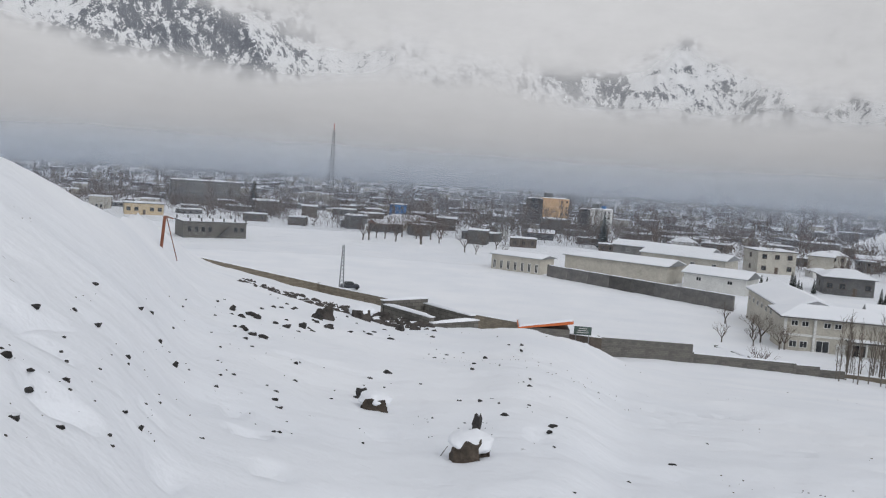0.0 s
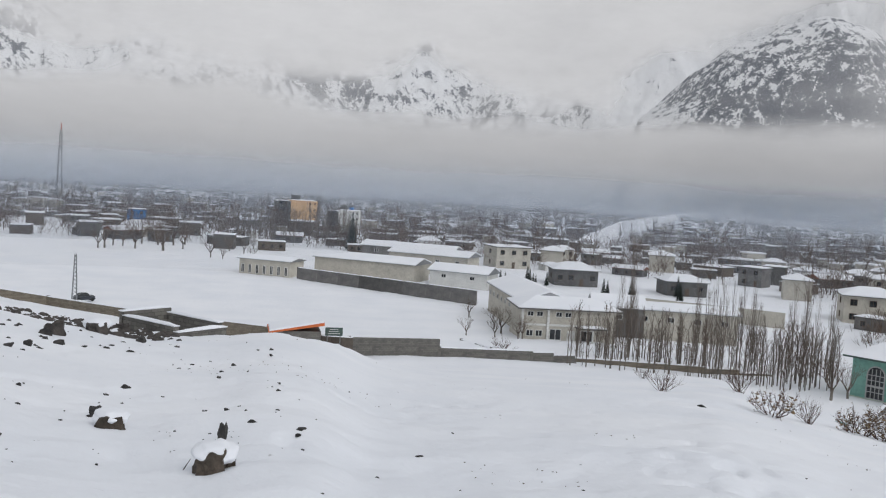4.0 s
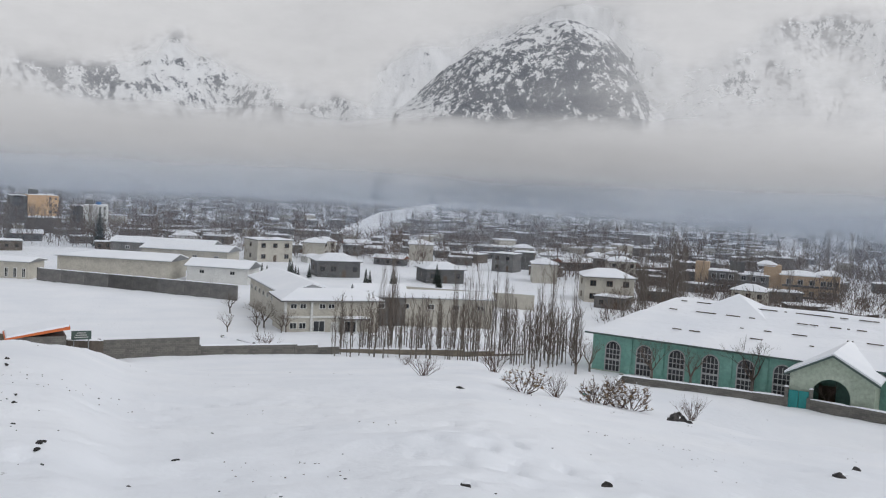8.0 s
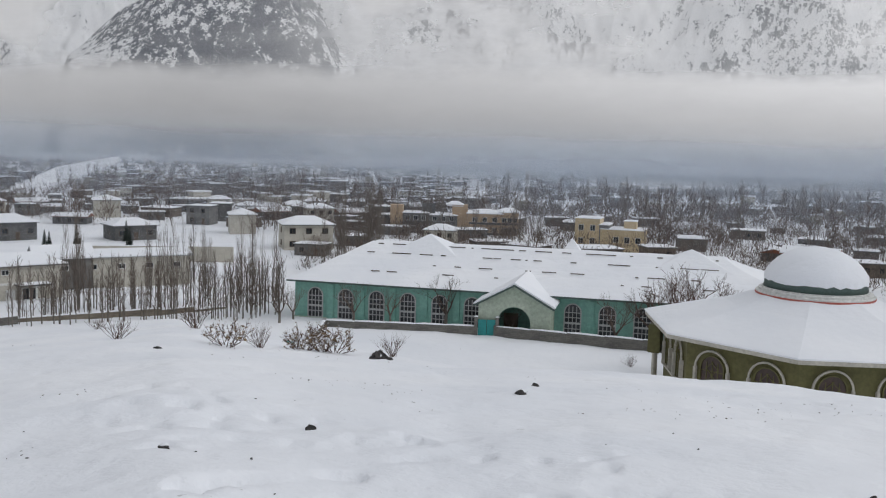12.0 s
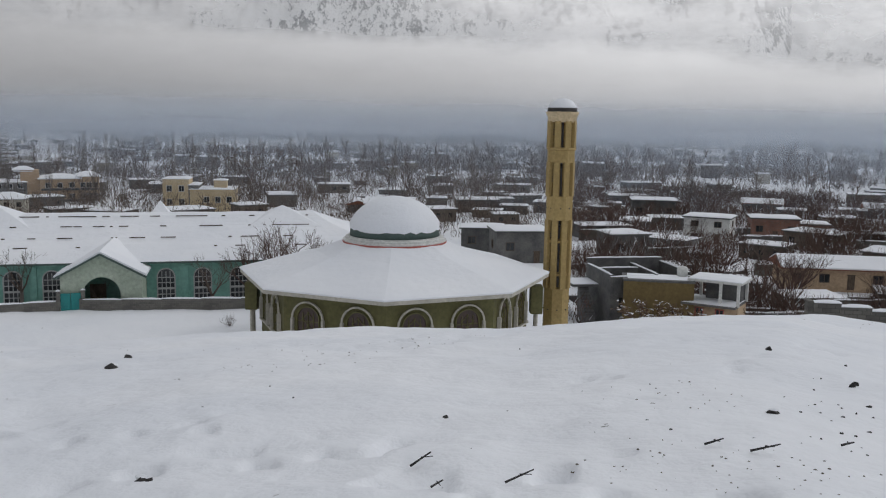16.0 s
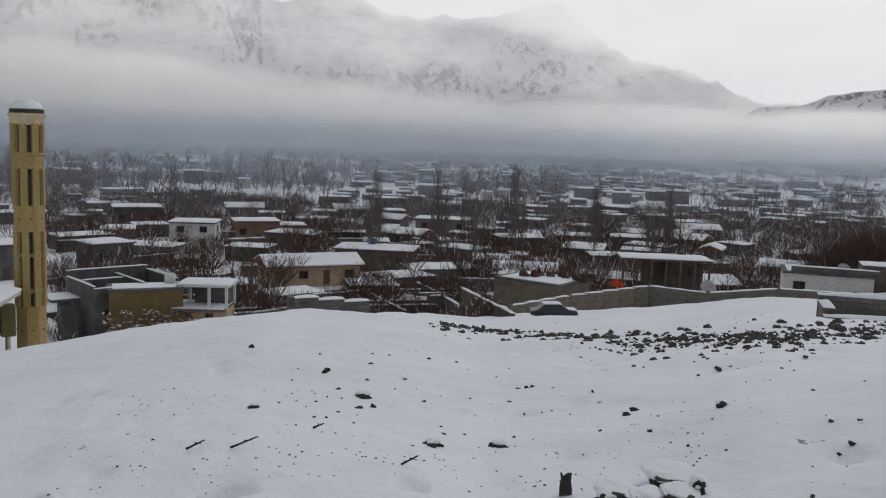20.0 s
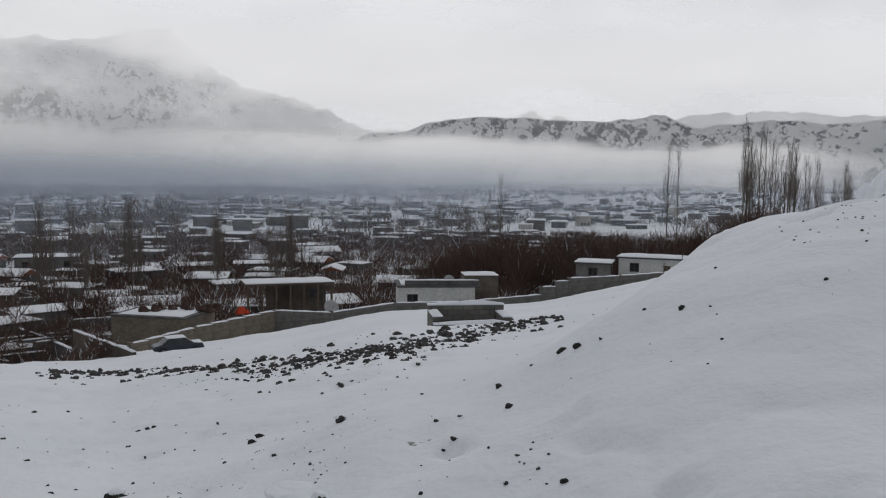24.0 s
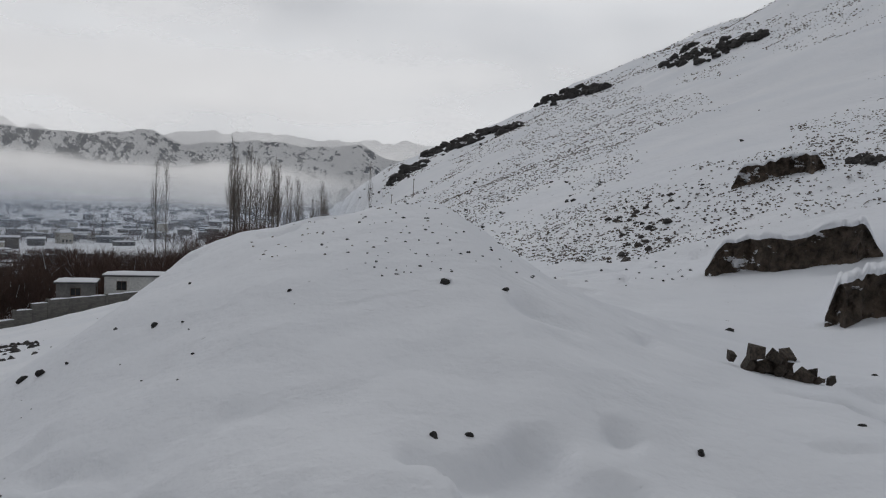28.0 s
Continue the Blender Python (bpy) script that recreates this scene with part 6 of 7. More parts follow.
def car():
    c = at("parked_car", 115.0, 79, gz(*polar(115.0, 79)) - 0.22, "dark saloon car parked in the snow, roof covered white", "car", turn=12)
    out = [(-2.1, 0.35), (-2.1, 0.75), (-1.5, 0.85), (-0.9, 1.35), (0.5, 1.38), (1.2, 0.92), (2.05, 0.8), (2.15, 0.35)]
    b = prism(out, -0.8, 0.8)
    bmesh.ops.bevel(b, geom=b.edges[:], offset=0.07, segments=2, affect="EDGES")
    part("body", b, CARPAINT, c, smooth_faces=False)
    part("windscreen", prism([(0.55, 1.3), (1.15, 0.95), (1.12, 0.93), (0.5, 1.28)], -0.7, 0.7), GLASS, c)
    for s in (-1, 1):
        part("side_glass", prism([(-1.3, 0.9), (-0.85, 1.27), (0.45, 1.29), (0.95, 0.93)], s * 0.805 - 0.01, s * 0.805 + 0.01), GLASS, c)
        for x in (-1.35, 1.35):
            w = part("wheel", tube((x, s * 0.68, 0.32), (x, s * 0.84, 0.32), 0.32, n=16), TYRE, c)
            part("hub", tube((x, s * 0.83, 0.32), (x, s * 0.86, 0.32), 0.17, n=10), STEEL, w)
    part("snow_cover", snow_slab(1.6, 1.4, 1.36, 0.16, 3, -0.2), SNOW, c)
    part("snow_cover", snow_slab(0.9, 1.4, 0.86, 0.1, 5, 1.6), SNOW, c)


car()
car_field = at("field_car", -8.0, 158, -22.4, "small dark vehicle standing out in the white field", "car", 20)
part("body", box((0, 0, 0.6), (3.4, 1.5, 0.7), 0, 0.9, 0.12), CARPAINT, car_field)
part("cabin", box((-0.2, 0, 1.15), (1.8, 1.35, 0.5), 0, 0.75, 0.1), GLASS, car_field)
for x_ in (-1.1, 1.1):
    for y_ in (-0.7, 0.7):
        part("wheel", tube((x_, y_ - 0.1, 0.3), (x_, y_ + 0.1, 0.3), 0.3, n=12), TYRE, car_field)

# posts and the earth wall by the track
for az_, d_, h_ in ((160.6, 120, 1.7), (162.0, 122, 2.4), (147.0, 131, 2.4), (145.9, 130, 2.2)):
    p_ = at("wooden_post", az_, d_, None, "thin grey wooden post by the track", "post")
    part("shaft", tube((0, 0, -0.5), (0.05, 0, h_), 0.055, 0.04, 7), WOOD, p_)
    part("head", box((0.05, 0, h_ + 0.06), (0.2, 0.14, 0.14), bevel=0.02), WOOD, p_)
wall_run("track_wall", [polar(161.0, 84), polar(164.0, 80), polar(167.5, 84)], [-1.75, -1.3, -0.35], 0.5, MUD, "crumbling mud wall along the snowy track", panel=2.5)

# ---- houses of the town, one by one ----
town_rng = random.Random(41)
taken = []
for ob_ in list(scene.objects):
    if ob_.parent is None and ob_.type == "EMPTY":
        t_ = ob_.matrix_basis.translation
        if t_.xy.length > 90:
            taken.append((t_.x, t_.y, 9.0))


def free(x, y, r):
    return all((x - a) ** 2 + (y - b) ** 2 > (r + c) ** 2 for a, b, c in taken)


def open_land(az, d):
    """The white field, the hall's and mosque's yards and the pale gravel fan stay free."""
    if az < 22 and d < 275 + 60 * smooth(0, -20, az) and not (az > 17 and d > 190):
        return True
    if 17 <= az < 36 and d < 262:
        return True
    if 22 <= az < 40 and d < 190:
        return True
    if 36 <= az < 84 and d < 150:
        return True
    along = float(np.interp(d, [405, 424, 656, 950, 1470, 1864], [22.4, 24.2, 25.75, 27.5, 29.0, 30.4]))
    if 380 < d < 1900 and -1.6 < az - along < 0.8:
        return True
    return False


PROTO = []
PROTO_SIZES = []
for i_, (w_, dp_, h_, mat_, fl_, roof_) in enumerate(((9, 7, 3.2, PLASTER, 1, "flat"), (11, 8, 3.4, MUD, 1, "flat"), (8, 7, 5.8, PLASTER, 2, "flat"), (12, 7, 3.0, CONCRETE, 1, "tin"), (10, 9, 6.0, CREAM, 2, "hip"), (7, 6, 3.0, MUD, 1, "flat"), (14, 8, 3.2, PLASTER, 1, "flat"), (9, 8, 3.3, WHITE, 1, "hip"))):
    PROTO_SIZES.append((w_, dp_, h_))
    PROTO.append((house("town_house", 0, 10, w_, dp_, h_, mat_, ["grey plastered flat-roofed house under snow", "mud-walled flat-roofed house under snow", "two-storey grey house with a snowy flat roof", "long low house with a snowy pitched roof", "two-storey cream house with a snowy hipped roof", "small mud house with snow on its roof", "long grey house with snow on its flat roof", "white house with a snowy hipped roof"][i_], 0, -500, floors=fl_, wins=2 if w_ < 10 else 3, roof=roof_, group="houses of the town", sides=False, door=i_ % 2 == 0), max(w_, dp_)))
spots = []
for ring, n_try, a0_, a1_ in (((112, 200), 300, 84, 146), ((190, 330), 340, 17, 146), ((280, 480), 520, -30, 146), ((480, 800), 1000, -30, 150), ((800, 1600), 1900, -30, 152)):
    for _ in range(n_try):
        az_, d_ = town_rng.uniform(a0_, a1_), math.sqrt(town_rng.uniform(ring[0] ** 2, ring[1] ** 2))
        if open_land(az_, d_) or (az_ > 125 and d_ > 860 and town_rng.random() < 0.5) or (az_ > 120 and d_ < 122 + (az_ - 120) * 2.4) or (50 < az_ < 100 and 250 < d_ < 1000 and town_rng.random() < 0.7):
            continue
        x_, y_ = polar(az_, d_)
        which = town_rng.randrange(len(PROTO))
        if az_ > 50 and d_ < 340 and which in (2, 4, 7):
            which = town_rng.choice((0, 1, 5, 6))
        k_ = town_rng.uniform(0.6, 0.95)
        if not free(x_, y_, PROTO[which][1] * 0.6 * k_):
            continue
        taken.append((x_, y_, PROTO[which][1] * 0.55 * k_))
        spots.append((d_, x_, y_, which, k_, -az_ + town_rng.choice((0, 90, 20, -25, 8)) + town_rng.uniform(-8, 8), town_rng.uniform(0.85, 1.15)))
spots.sort()
for d_, x_, y_, which, k_, turn_, kz_ in spots[:280]:
    ob_ = copy_thing(PROTO[which][0], pose(x_, y_, gz(x_, y_) - 0.1, 0, 0, turn_))
    ob_.scale = (k_, k_, k_ * kz_)
# the rest of the town, too many to count
fv, ff, fm = [], [], []
for d_, x_, y_, which, k_, turn_, kz_ in spots[280:]:
    w_, dp_, h_ = PROTO_SIZES[which]
    c_, s_ = math.cos(radians(turn_)), math.sin(radians(turn_))
    zg = gz(x_, y_) - 0.5
    for hw, hd, z0, z1, mi in ((w_ / 2, dp_ / 2, 0, h_ + 0.5, which % 3), (w_ / 2 + 0.4, dp_ / 2 + 0.4, h_ + 0.5, h_ + 0.95, 3)):
        b_ = len(fv)
        for zz in (z0, z1):
            for sx, sy in ((-1, -1), (1, -1), (1, 1), (-1, 1)):
                px_, py_ = sx * hw * k_, sy * hd * k_
                fv.append((x_ + px_ * c_ - py_ * s_, y_ + px_ * s_ + py_ * c_, zg + zz * k_ * kz_))
        for f in ((4, 5, 6, 7), (0, 1, 5, 4), (1, 2, 6, 5), (2, 3, 7, 6), (3, 0, 4, 7)):
            ff.append(tuple(b_ + q for q in f))
            fm.append(mi)
    for side in (-1, 1):
        for u_ in (-0.28, 0.0, 0.28):
            b_ = len(fv)
            for du, dz in ((-0.55, 0.9), (0.55, 0.9), (0.55, 2.2), (-0.55, 2.2)):
                px_, py_ = (u_ * w_ + du) * k_, side * (dp_ / 2 + 0.03) * k_
                fv.append((x_ + px_ * c_ - py_ * s_, y_ + px_ * s_ + py_ * c_, zg + (0.5 + dz) * k_ * kz_))
            ff.append((b_, b_ + 1, b_ + 2, b_ + 3))
            fm.append(4)
far_me = mesh_from("far_houses", fv, ff, None, True)
for mt_ in (PLASTER, MUD, CREAM, SNOW, GLASS):
    far_me.materials.append(mt_)
far_me.polygons.foreach_set("material_index", fm)
tagged(new("far_houses", far_me), "countless low flat-roofed houses under snow in the haze", "houses", kind="stuff")
for proto, _ in PROTO:
    for o_ in list(proto.children_recursive) + [proto]:
        bpy.data.objects.remove(o_)

# ---- trees ----
grove = random.Random(77)
for i_ in range(220):
    az_ = 22.5 + 16.3 * grove.random() ** 0.9
    plant("sapling", az_, grove.uniform(100, 122) + max(0, az_ - 34) * 1.5, grove.uniform(3.8, 7.4), group="young poplars by the wall", wide=grove.uniform(1.0, 1.5))
for i_ in range(26):
    plant("poplar", grove.choice((25.8, 30.5, 31.6, 33.5, 36.5, 38.2)) + grove.uniform(-0.9, 0.9), grove.uniform(108, 126), grove.uniform(8.5, 12.5), wide=0.9, group="young poplars by the wall")
for az_, d_, h_ in ((32.9, 114, 9.5), (31.0, 118, 10), (25.7, 116, 11), (26.3, 118, 12.5), (41.2, 140, 12), (36.0, 150, 11)):
    plant("poplar", az_, d_, h_, group="poplars behind the wall")
for i_ in range(16):
    plant("poplar", grove.uniform(42.0, 45.0), grove.uniform(160, 178), grove.uniform(14, 18.5), group="poplar clump")
for i_ in range(60):
    plant("poplar", grove.uniform(0.6, 8.5), grove.uniform(305, 335), grove.uniform(9, 14), group="row of poplars by the field")
for i_ in range(12):
    plant("spread", grove.uniform(-7.5, -2.2), grove.uniform(262, 290), grove.uniform(7, 11), group="bare trees at the field's edge")
for i_ in range(7):
    plant("spread", grove.uniform(-1, 2.4), grove.uniform(240, 285), grove.uniform(4, 7))
for i_ in range(9):
    plant("spread", grove.uniform(15.8, 19.6), grove.uniform(128, 158), grove.uniform(3, 5), group="bare saplings in the yard")
for i_ in range(14):
    plant("conifer", grove.uniform(16.5, 30), grove.uniform(190, 225), grove.uniform(3, 5.5), group="small conifers in the compound")
plant("conifer", 8.1, 300, 12.5)
plant("conifer", -14.4, 400, 13, wide=1.5)
for az_, d_, h_ in ((38.4, 100, 5.5), (39.3, 103, 4.5), (43.2, 101, 5.5), (49.2, 99.5, 6.8), (60.2, 92.5, 6.4), (45.6, 100, 5.0), (53.5, 96, 3.4), (36.6, 108, 4.6)):
    plant("spread", az_, d_, h_)
for az_, d_, h_ in ((64.2, 92, 9.4), (62.6, 94, 7.0), (65.4, 96, 8.6)):
    plant("orchard", az_, d_, h_)
for i_ in range(70):
    az_, d_ = grove.uniform(43, 84), grove.uniform(200, 420)
    plant("poplar", az_, d_, grove.uniform(11, 18), group="poplars of the town")
for i_ in range(230):
    az_, d_ = grove.uniform(84, 134), math.sqrt(grove.uniform(100 ** 2, 250 ** 2))
    if free(*polar(az_, d_), -2.0) and not (az_ > 110 and d_ < 116):
        plant("orchard" if i_ % 3 else "spread", az_, d_, grove.uniform(4, 7), group="fruit trees of the village")
for i_ in range(58):
    az_ = grove.choice((109.3, 109.9, 112.3, 112.6, 117.6, 120.8, 121.6, 122.2, 103.1, 107.5)) + grove.uniform(-0.5, 0.5)
    plant("poplar", az_, grove.uniform(150, 200), grove.uniform(11.5, 17.5), wide=1.2, group="poplars of the village")
def orchard_height(az, d):
    return min(12.5, float(np.interp(az, [131, 136, 142, 151], [-0.08, -0.06, -0.042, -0.022])) * d - gz(*polar(az, d)))


for i_ in range(135):
    az_, d_ = grove.uniform(130.5, 152.0), grove.uniform(146, 190)
    if free(*polar(az_, d_), -3.0):
        plant("orchard", az_, d_, max(4.0, orchard_height(az_, d_)) * grove.uniform(0.7, 1.05), group="orchard beyond the wall")
for i_ in range(34):
    az_ = 150.3 + 6.4 * grove.random() ** 1.1
    plant("poplar", az_, grove.uniform(145, 165), grove.uniform(11, 17) * (1 - 0.075 * (az_ - 150.3)), z=-6.5, wide=1.25, group="poplars beyond the bank")
for az_, d_, h_, z_ in ((146.0, 160, 16, -10.0), (146.6, 162, 15.5, -10.0), (135.5, 215, 18, -17.5), (134.8, 216, 14, -17.5), (159.2, 150, 9, -2.5), (136.0, 220, 12, -17.5)):
    plant("poplar", az_, d_, h_, z_)
for az_, s_, h_ in ((37.2, -0.222, 1.3), (28.6, -0.208, 1.6), (45.8, -0.233, 1.4), (18.2, -0.185, 2.6), (27.4, -0.197, 1.2), (33.2, -0.2, 2.2), (61.3, -0.233, 1.2)):
    x_, y_, r_ = meets(az_, s_)
    plant("bush", az_, r_, h_)
for az_, s_, h_ in ((35.2, -0.2205, 2.0), (42.0, -0.2285, 2.3), (41.2, -0.2275, 1.9), (40.2, -0.2255, 2.1), (39.7, -0.224, 1.6)):
    x_, y_, r_ = meets(az_, s_)
    plant("leafy", az_, r_, h_ * 1.45, gz(x_, y_) - 0.4 * h_, wide=0.85, group="russet bushes by the yard wall")
# the snow-flecked bush before the ochre wall and the large trees between the nearest houses
for az_, d_, h_ in ((88.4, 90.5, 6.6), (89.7, 90.0, 6.4), (90.6, 91.0, 5.8)):
    plant("leafy", az_, d_, h_)
for az_, d_, h_ in ((94.3, 97, 4.2), (95.1, 112, 7.0), (96.4, 118, 6.5), (97.4, 124, 6.0), (91.4, 128, 6.5), (93.0, 135, 6.0), (102.0, 116, 5.2), (100.6, 108, 4.0), (104.6, 112, 5.5), (106.8, 105, 4.6), (108.4, 110, 4.8), (105.6, 128, 6.2), (109.6, 122, 6.0), (85.6, 118, 5.5), (84.8, 130, 5.5), (98.6, 150, 6.5)):
    plant("orchard", az_, d_, h_ * 1.15, wide=1.2)
for i_ in range(26):
    plant("orchard", grove.uniform(101.5, 110.5), grove.uniform(92, 125), grove.uniform(3.2, 5.0), group="fruit trees of the village")
# low yard walls through the village
yard_rng = random.Random(8)
for i_ in range(64):
    az_, d_ = (yard_rng.uniform(83.5, 111), math.sqrt(yard_rng.uniform(98 ** 2, 205 ** 2))) if i_ < 46 else (yard_rng.uniform(102, 110.6), yard_rng.uniform(90, 122))
    x_, y_ = polar(az_, d_)
    if not free(x_, y_, -3.0):
        continue
    ang_, half_ = radians(-az_ + yard_rng.choice((12, 12, -70, 25))), yard_rng.uniform(3, 8)
    zt_ = gz(x_, y_) + yard_rng.uniform(1.3, 2.1)
    wall_run("yard_wall", [(x_ - math.cos(ang_) * half_, y_ - math.sin(ang_) * half_), (x_ + math.cos(ang_) * half_, y_ + math.sin(ang_) * half_)], [zt_, zt_ + yard_rng.uniform(-0.3, 0.3)], 0.35, yard_rng.choice((MUD, CONCRETE, STONE_WALL, PLASTER)), "low dark yard wall under a line of snow", panel=4.0)

# scrub between the houses and woods across the valley: past counting
scrub_rng = random.Random(19)
spots_ = []
while len(spots_) < 5200:
    az_, d_ = scrub_rng.uniform(83, 151), math.sqrt(scrub_rng.uniform(94 ** 2, 300 ** 2))
    x_, y_ = polar(az_, d_)
    if (az_ > 110 and d_ < 112 + max(0, az_ - 121) * 1.4) or not free(x_, y_, -1.5):
        continue
    low_ = float(fbm(np.array(x_ / 18), np.array(y_ / 18), 3, 91)) < -0.1
    spots_.append((x_, y_, gz(x_, y_) - 0.1, scrub_rng.uniform(0.5, 1.1) if low_ else scrub_rng.uniform(1.4, 5.4), 1.2 if low_ else scrub_rng.uniform(1.4, 3.4), 20 if low_ else 84, 0.045 + 0.0001 * d_))
for _ in range(420):
    az_, d_ = scrub_rng.uniform(101.5, 110.8), scrub_rng.uniform(88, 128)
    x_, y_ = polar(az_, d_)
    spots_.append((x_, y_, gz(x_, y_) - 0.1, scrub_rng.uniform(0.8, 2.6), scrub_rng.uniform(1.4, 3.0), 60, 0.05))
for _ in range(560):
    az_, d_ = scrub_rng.uniform(110, 127), scrub_rng.uniform(119, 185)
    x_, y_ = polar(az_, d_)
    if free(x_, y_, -1.5) and not (az_ > 120 and d_ < 124):
        spots_.append((x_, y_, gz(x_, y_) - 0.1, scrub_rng.uniform(1.5, 4.2), scrub_rng.uniform(1.6, 3.2), 64, 0.055))
clumps("village_scrub", spots_, TWIG_RED, "leafless brown shrubs and hedges between the houses", "shrubs", 23, 0.07)
spots_ = []
for _ in range(420):
    az_, d_ = scrub_rng.uniform(130.0, 152), scrub_rng.uniform(144, 195)
    x_, y_ = polar(az_, d_)
    if free(x_, y_, -1.5):
        tall = max(3.0, orchard_height(az_, d_)) * scrub_rng.uniform(0.4, 1.0)
        spots_.append((x_, y_, gz(x_, y_) - 0.1, tall, tall * 0.55, 64, 0.042))
clumps("orchard_brush", spots_, TWIG_RED, "dense leafless reddish-brown thicket among the orchard trees", "shrubs", 29, 0.02)
spots_ = []
wood_rng = np.random.default_rng(19)
wood_az, wood_d = wood_rng.uniform(-30, 156, 30000), 230 * 7.0 ** wood_rng.random(30000)
wood_thick = fbm(wood_az / 7.0, np.log(wood_d) * 9, 3, 61)
for az_, d_, thick in zip(wood_az.tolist(), wood_d.tolist(), wood_thick.tolist()):
    if thick < -0.16 or open_land(az_, d_) or thick < (-0.16 if az_ < 45 and d_ < 900 else 0.0 if az_ < 45 else -0.08 if az_ < 100 and 330 < d_ < 800 else 0.14) or (az_ > 118 and d_ < 260) or (d_ < 330 and scrub_rng.random() < 0.55):
        continue
    x_, y_ = polar(az_, d_)
    lofty = scrub_rng.random() < 0.14
    tall = scrub_rng.uniform(9, 15) if lofty else scrub_rng.uniform(3, 7)
    spots_.append((x_, y_, -22.5 - 4.0 * float(smooth(200, 900, d_)), tall, tall * (0.16 if lofty else 0.8), 20 if d_ > 500 else 32, 0.03 + (0.0004 if 48 < az_ < 130 else 0.0003) * d_))
for _ in range(1300):
    az_, d_ = scrub_rng.uniform(40, 84), scrub_rng.uniform(160, 345)
    x_, y_ = polar(az_, d_)
    if free(x_, y_, -2.0):
        tall = scrub_rng.uniform(2.0, 6.5)
        spots_.append((x_, y_, gz(x_, y_) - 0.1, tall, tall * 0.8, 50, 0.07))
clumps("far_woods", spots_, TWIG, "bare grey-brown trees and hedges across the hazy valley", "trees", 9)
ROCKS_SLOPE_NORTH = [(0.6, -0.292, 0.0115), (-7.0, -0.262, 0.0115), (5.8, -0.276, 0.0090), (-11.0, -0.227, 0.0090), (-26.1, -0.249, 0.0218), (-27.3, -0.213, 0.0192), (-28.5, -0.203, 0.0141), (-19.3, -0.204, 0.0102), (-23.2, -0.143, 0.0096), (-26.1, -0.167, 0.0141), (-24.1, -0.170, 0.0115), (-11.7, -0.301, 0.0064), (-15.4, -0.387, 0.0090), (-12.1, -0.301, 0.0064), (-6.4, -0.312, 0.0064), (1.0, -0.257, 0.0090), (-5.2, -0.234, 0.0141)]
ROCKS_SLOPE_EAST = [(40.6, -0.314, 0.0141), (31.7, -0.325, 0.0167), (19.4, -0.350, 0.0260), (20.0, -0.352, 0.022), (19.7, -0.346, 0.02), (54.3, -0.270, 0.0192), (55.2, -0.260, 0.0154), (5.6, -0.278, 0.0115), (45.0, -0.235, 0.0231), (45.6, -0.237, 0.0128), (56.6, -0.394, 0.0141), (56.2, -0.393, 0.0192), (75.4, -0.338, 0.0115), (13.2, -0.304, 0.0090), (44.7, -0.236, 0.0218), (31.0, -0.221, 0.0115), (10.7, -0.328, 0.0077), (13.4, -0.303, 0.0077), (15.4, -0.276, 0.0064)]
ROCKS_SLOPE_SOUTH = [(102.8, -0.294, 0.0269), (103.5, -0.305, 0.0128), (102.5, -0.306, 0.0141), (104.0, -0.413, 0.0192), (95.6, -0.238, 0.0096), (100.4, -0.264, 0.0083), (95.9, -0.304, 0.0167), (108.8, -0.253, 0.0096), (101.2, -0.285, 0.0096), (107.5, -0.346, 0.0256), (111.8, -0.345, 0.0269), (124.4, -0.372, 0.0128), (120.3, -0.292, 0.0141), (113.8, -0.275, 0.0077), (103.5, -0.417, 0.0192), (100.3, -0.266, 0.0077), (107.4, -0.347, 0.0205)]
ROCKS_MOUND = [(135.5, -0.235, 0.0115), (136.2, -0.256, 0.0154), (119.8, -0.298, 0.0154), (125.4, -0.275, 0.0218), (136.7, -0.309, 0.0090), (140.4, -0.187, 0.0115), (-173.4, -0.294, 0.0167), (168.0, -0.093, 0.0115), (164.3, -0.087, 0.0192), (163.9, -0.253, 0.0154), (166.1, -0.253, 0.0115), (139.4, -0.192, 0.0141), (-179.9, -0.255, 0.0128), (146.6, -0.141, 0.0102), (113.4, -0.277, 0.0090), (-171.1, -0.207, 0.0128), (-170.2, -0.157, 0.0090), (-178.1, -0.125, 0.0154), (171.9, 0.006, 0.0077), (166.6, -0.026, 0.0077)]

# ---- stones in the snow ----
stone_rng = random.Random(3)
STONES = []
for s_ in range(9):
    bm = bmesh.new()
    bmesh.ops.create_icosphere(bm, subdivisions=3, radius=0.5)
    # split and broken faces
    for k in range(11):
        nrm = Vector((stone_rng.uniform(-1, 1), stone_rng.uniform(-1, 1), stone_rng.uniform(-0.5, 1))).normalized()
        cut = stone_rng.uniform(0.2, 0.36)
        for v in bm.verts:
            over = v.co.dot(nrm) - cut
            if over > 0:
                v.co -= nrm * over
    for v in bm.verts:
        v.co *= 1 + noise.noise(v.co * 6 + Vector((0, s_ * 5, 0))) * 0.16
        v.co.x *= 1.25
        v.co.z *= 0.6 + 0.05 * s_
        v.co.y *= 0.8
    me = bpy.data.meshes.new("stone")
    bm.to_mesh(me)
    bm.free()
    me.materials.append(ROCK)
    STONES.append(me)
CAPS = []
for s_ in range(3):
    bm = lathe([(0.52, 0.0), (0.5, 0.12), (0.36, 0.24), (0.15, 0.3), (0.02, 0.31)], 14)
    for v in bm.verts:
        v.co += Vector((noise.noise(v.co * 3 + Vector((s_, 0, 0))), noise.noise(v.co * 3 + Vector((0, s_, 0))), 0)) * 0.12
    me = bpy.data.meshes.new("snow_cap")
    bm.to_mesh(me)
    bm.free()
    me.polygons.foreach_set("use_smooth", [True] * len(me.polygons))
    me.materials.append(SNOW)
    CAPS.append(me)


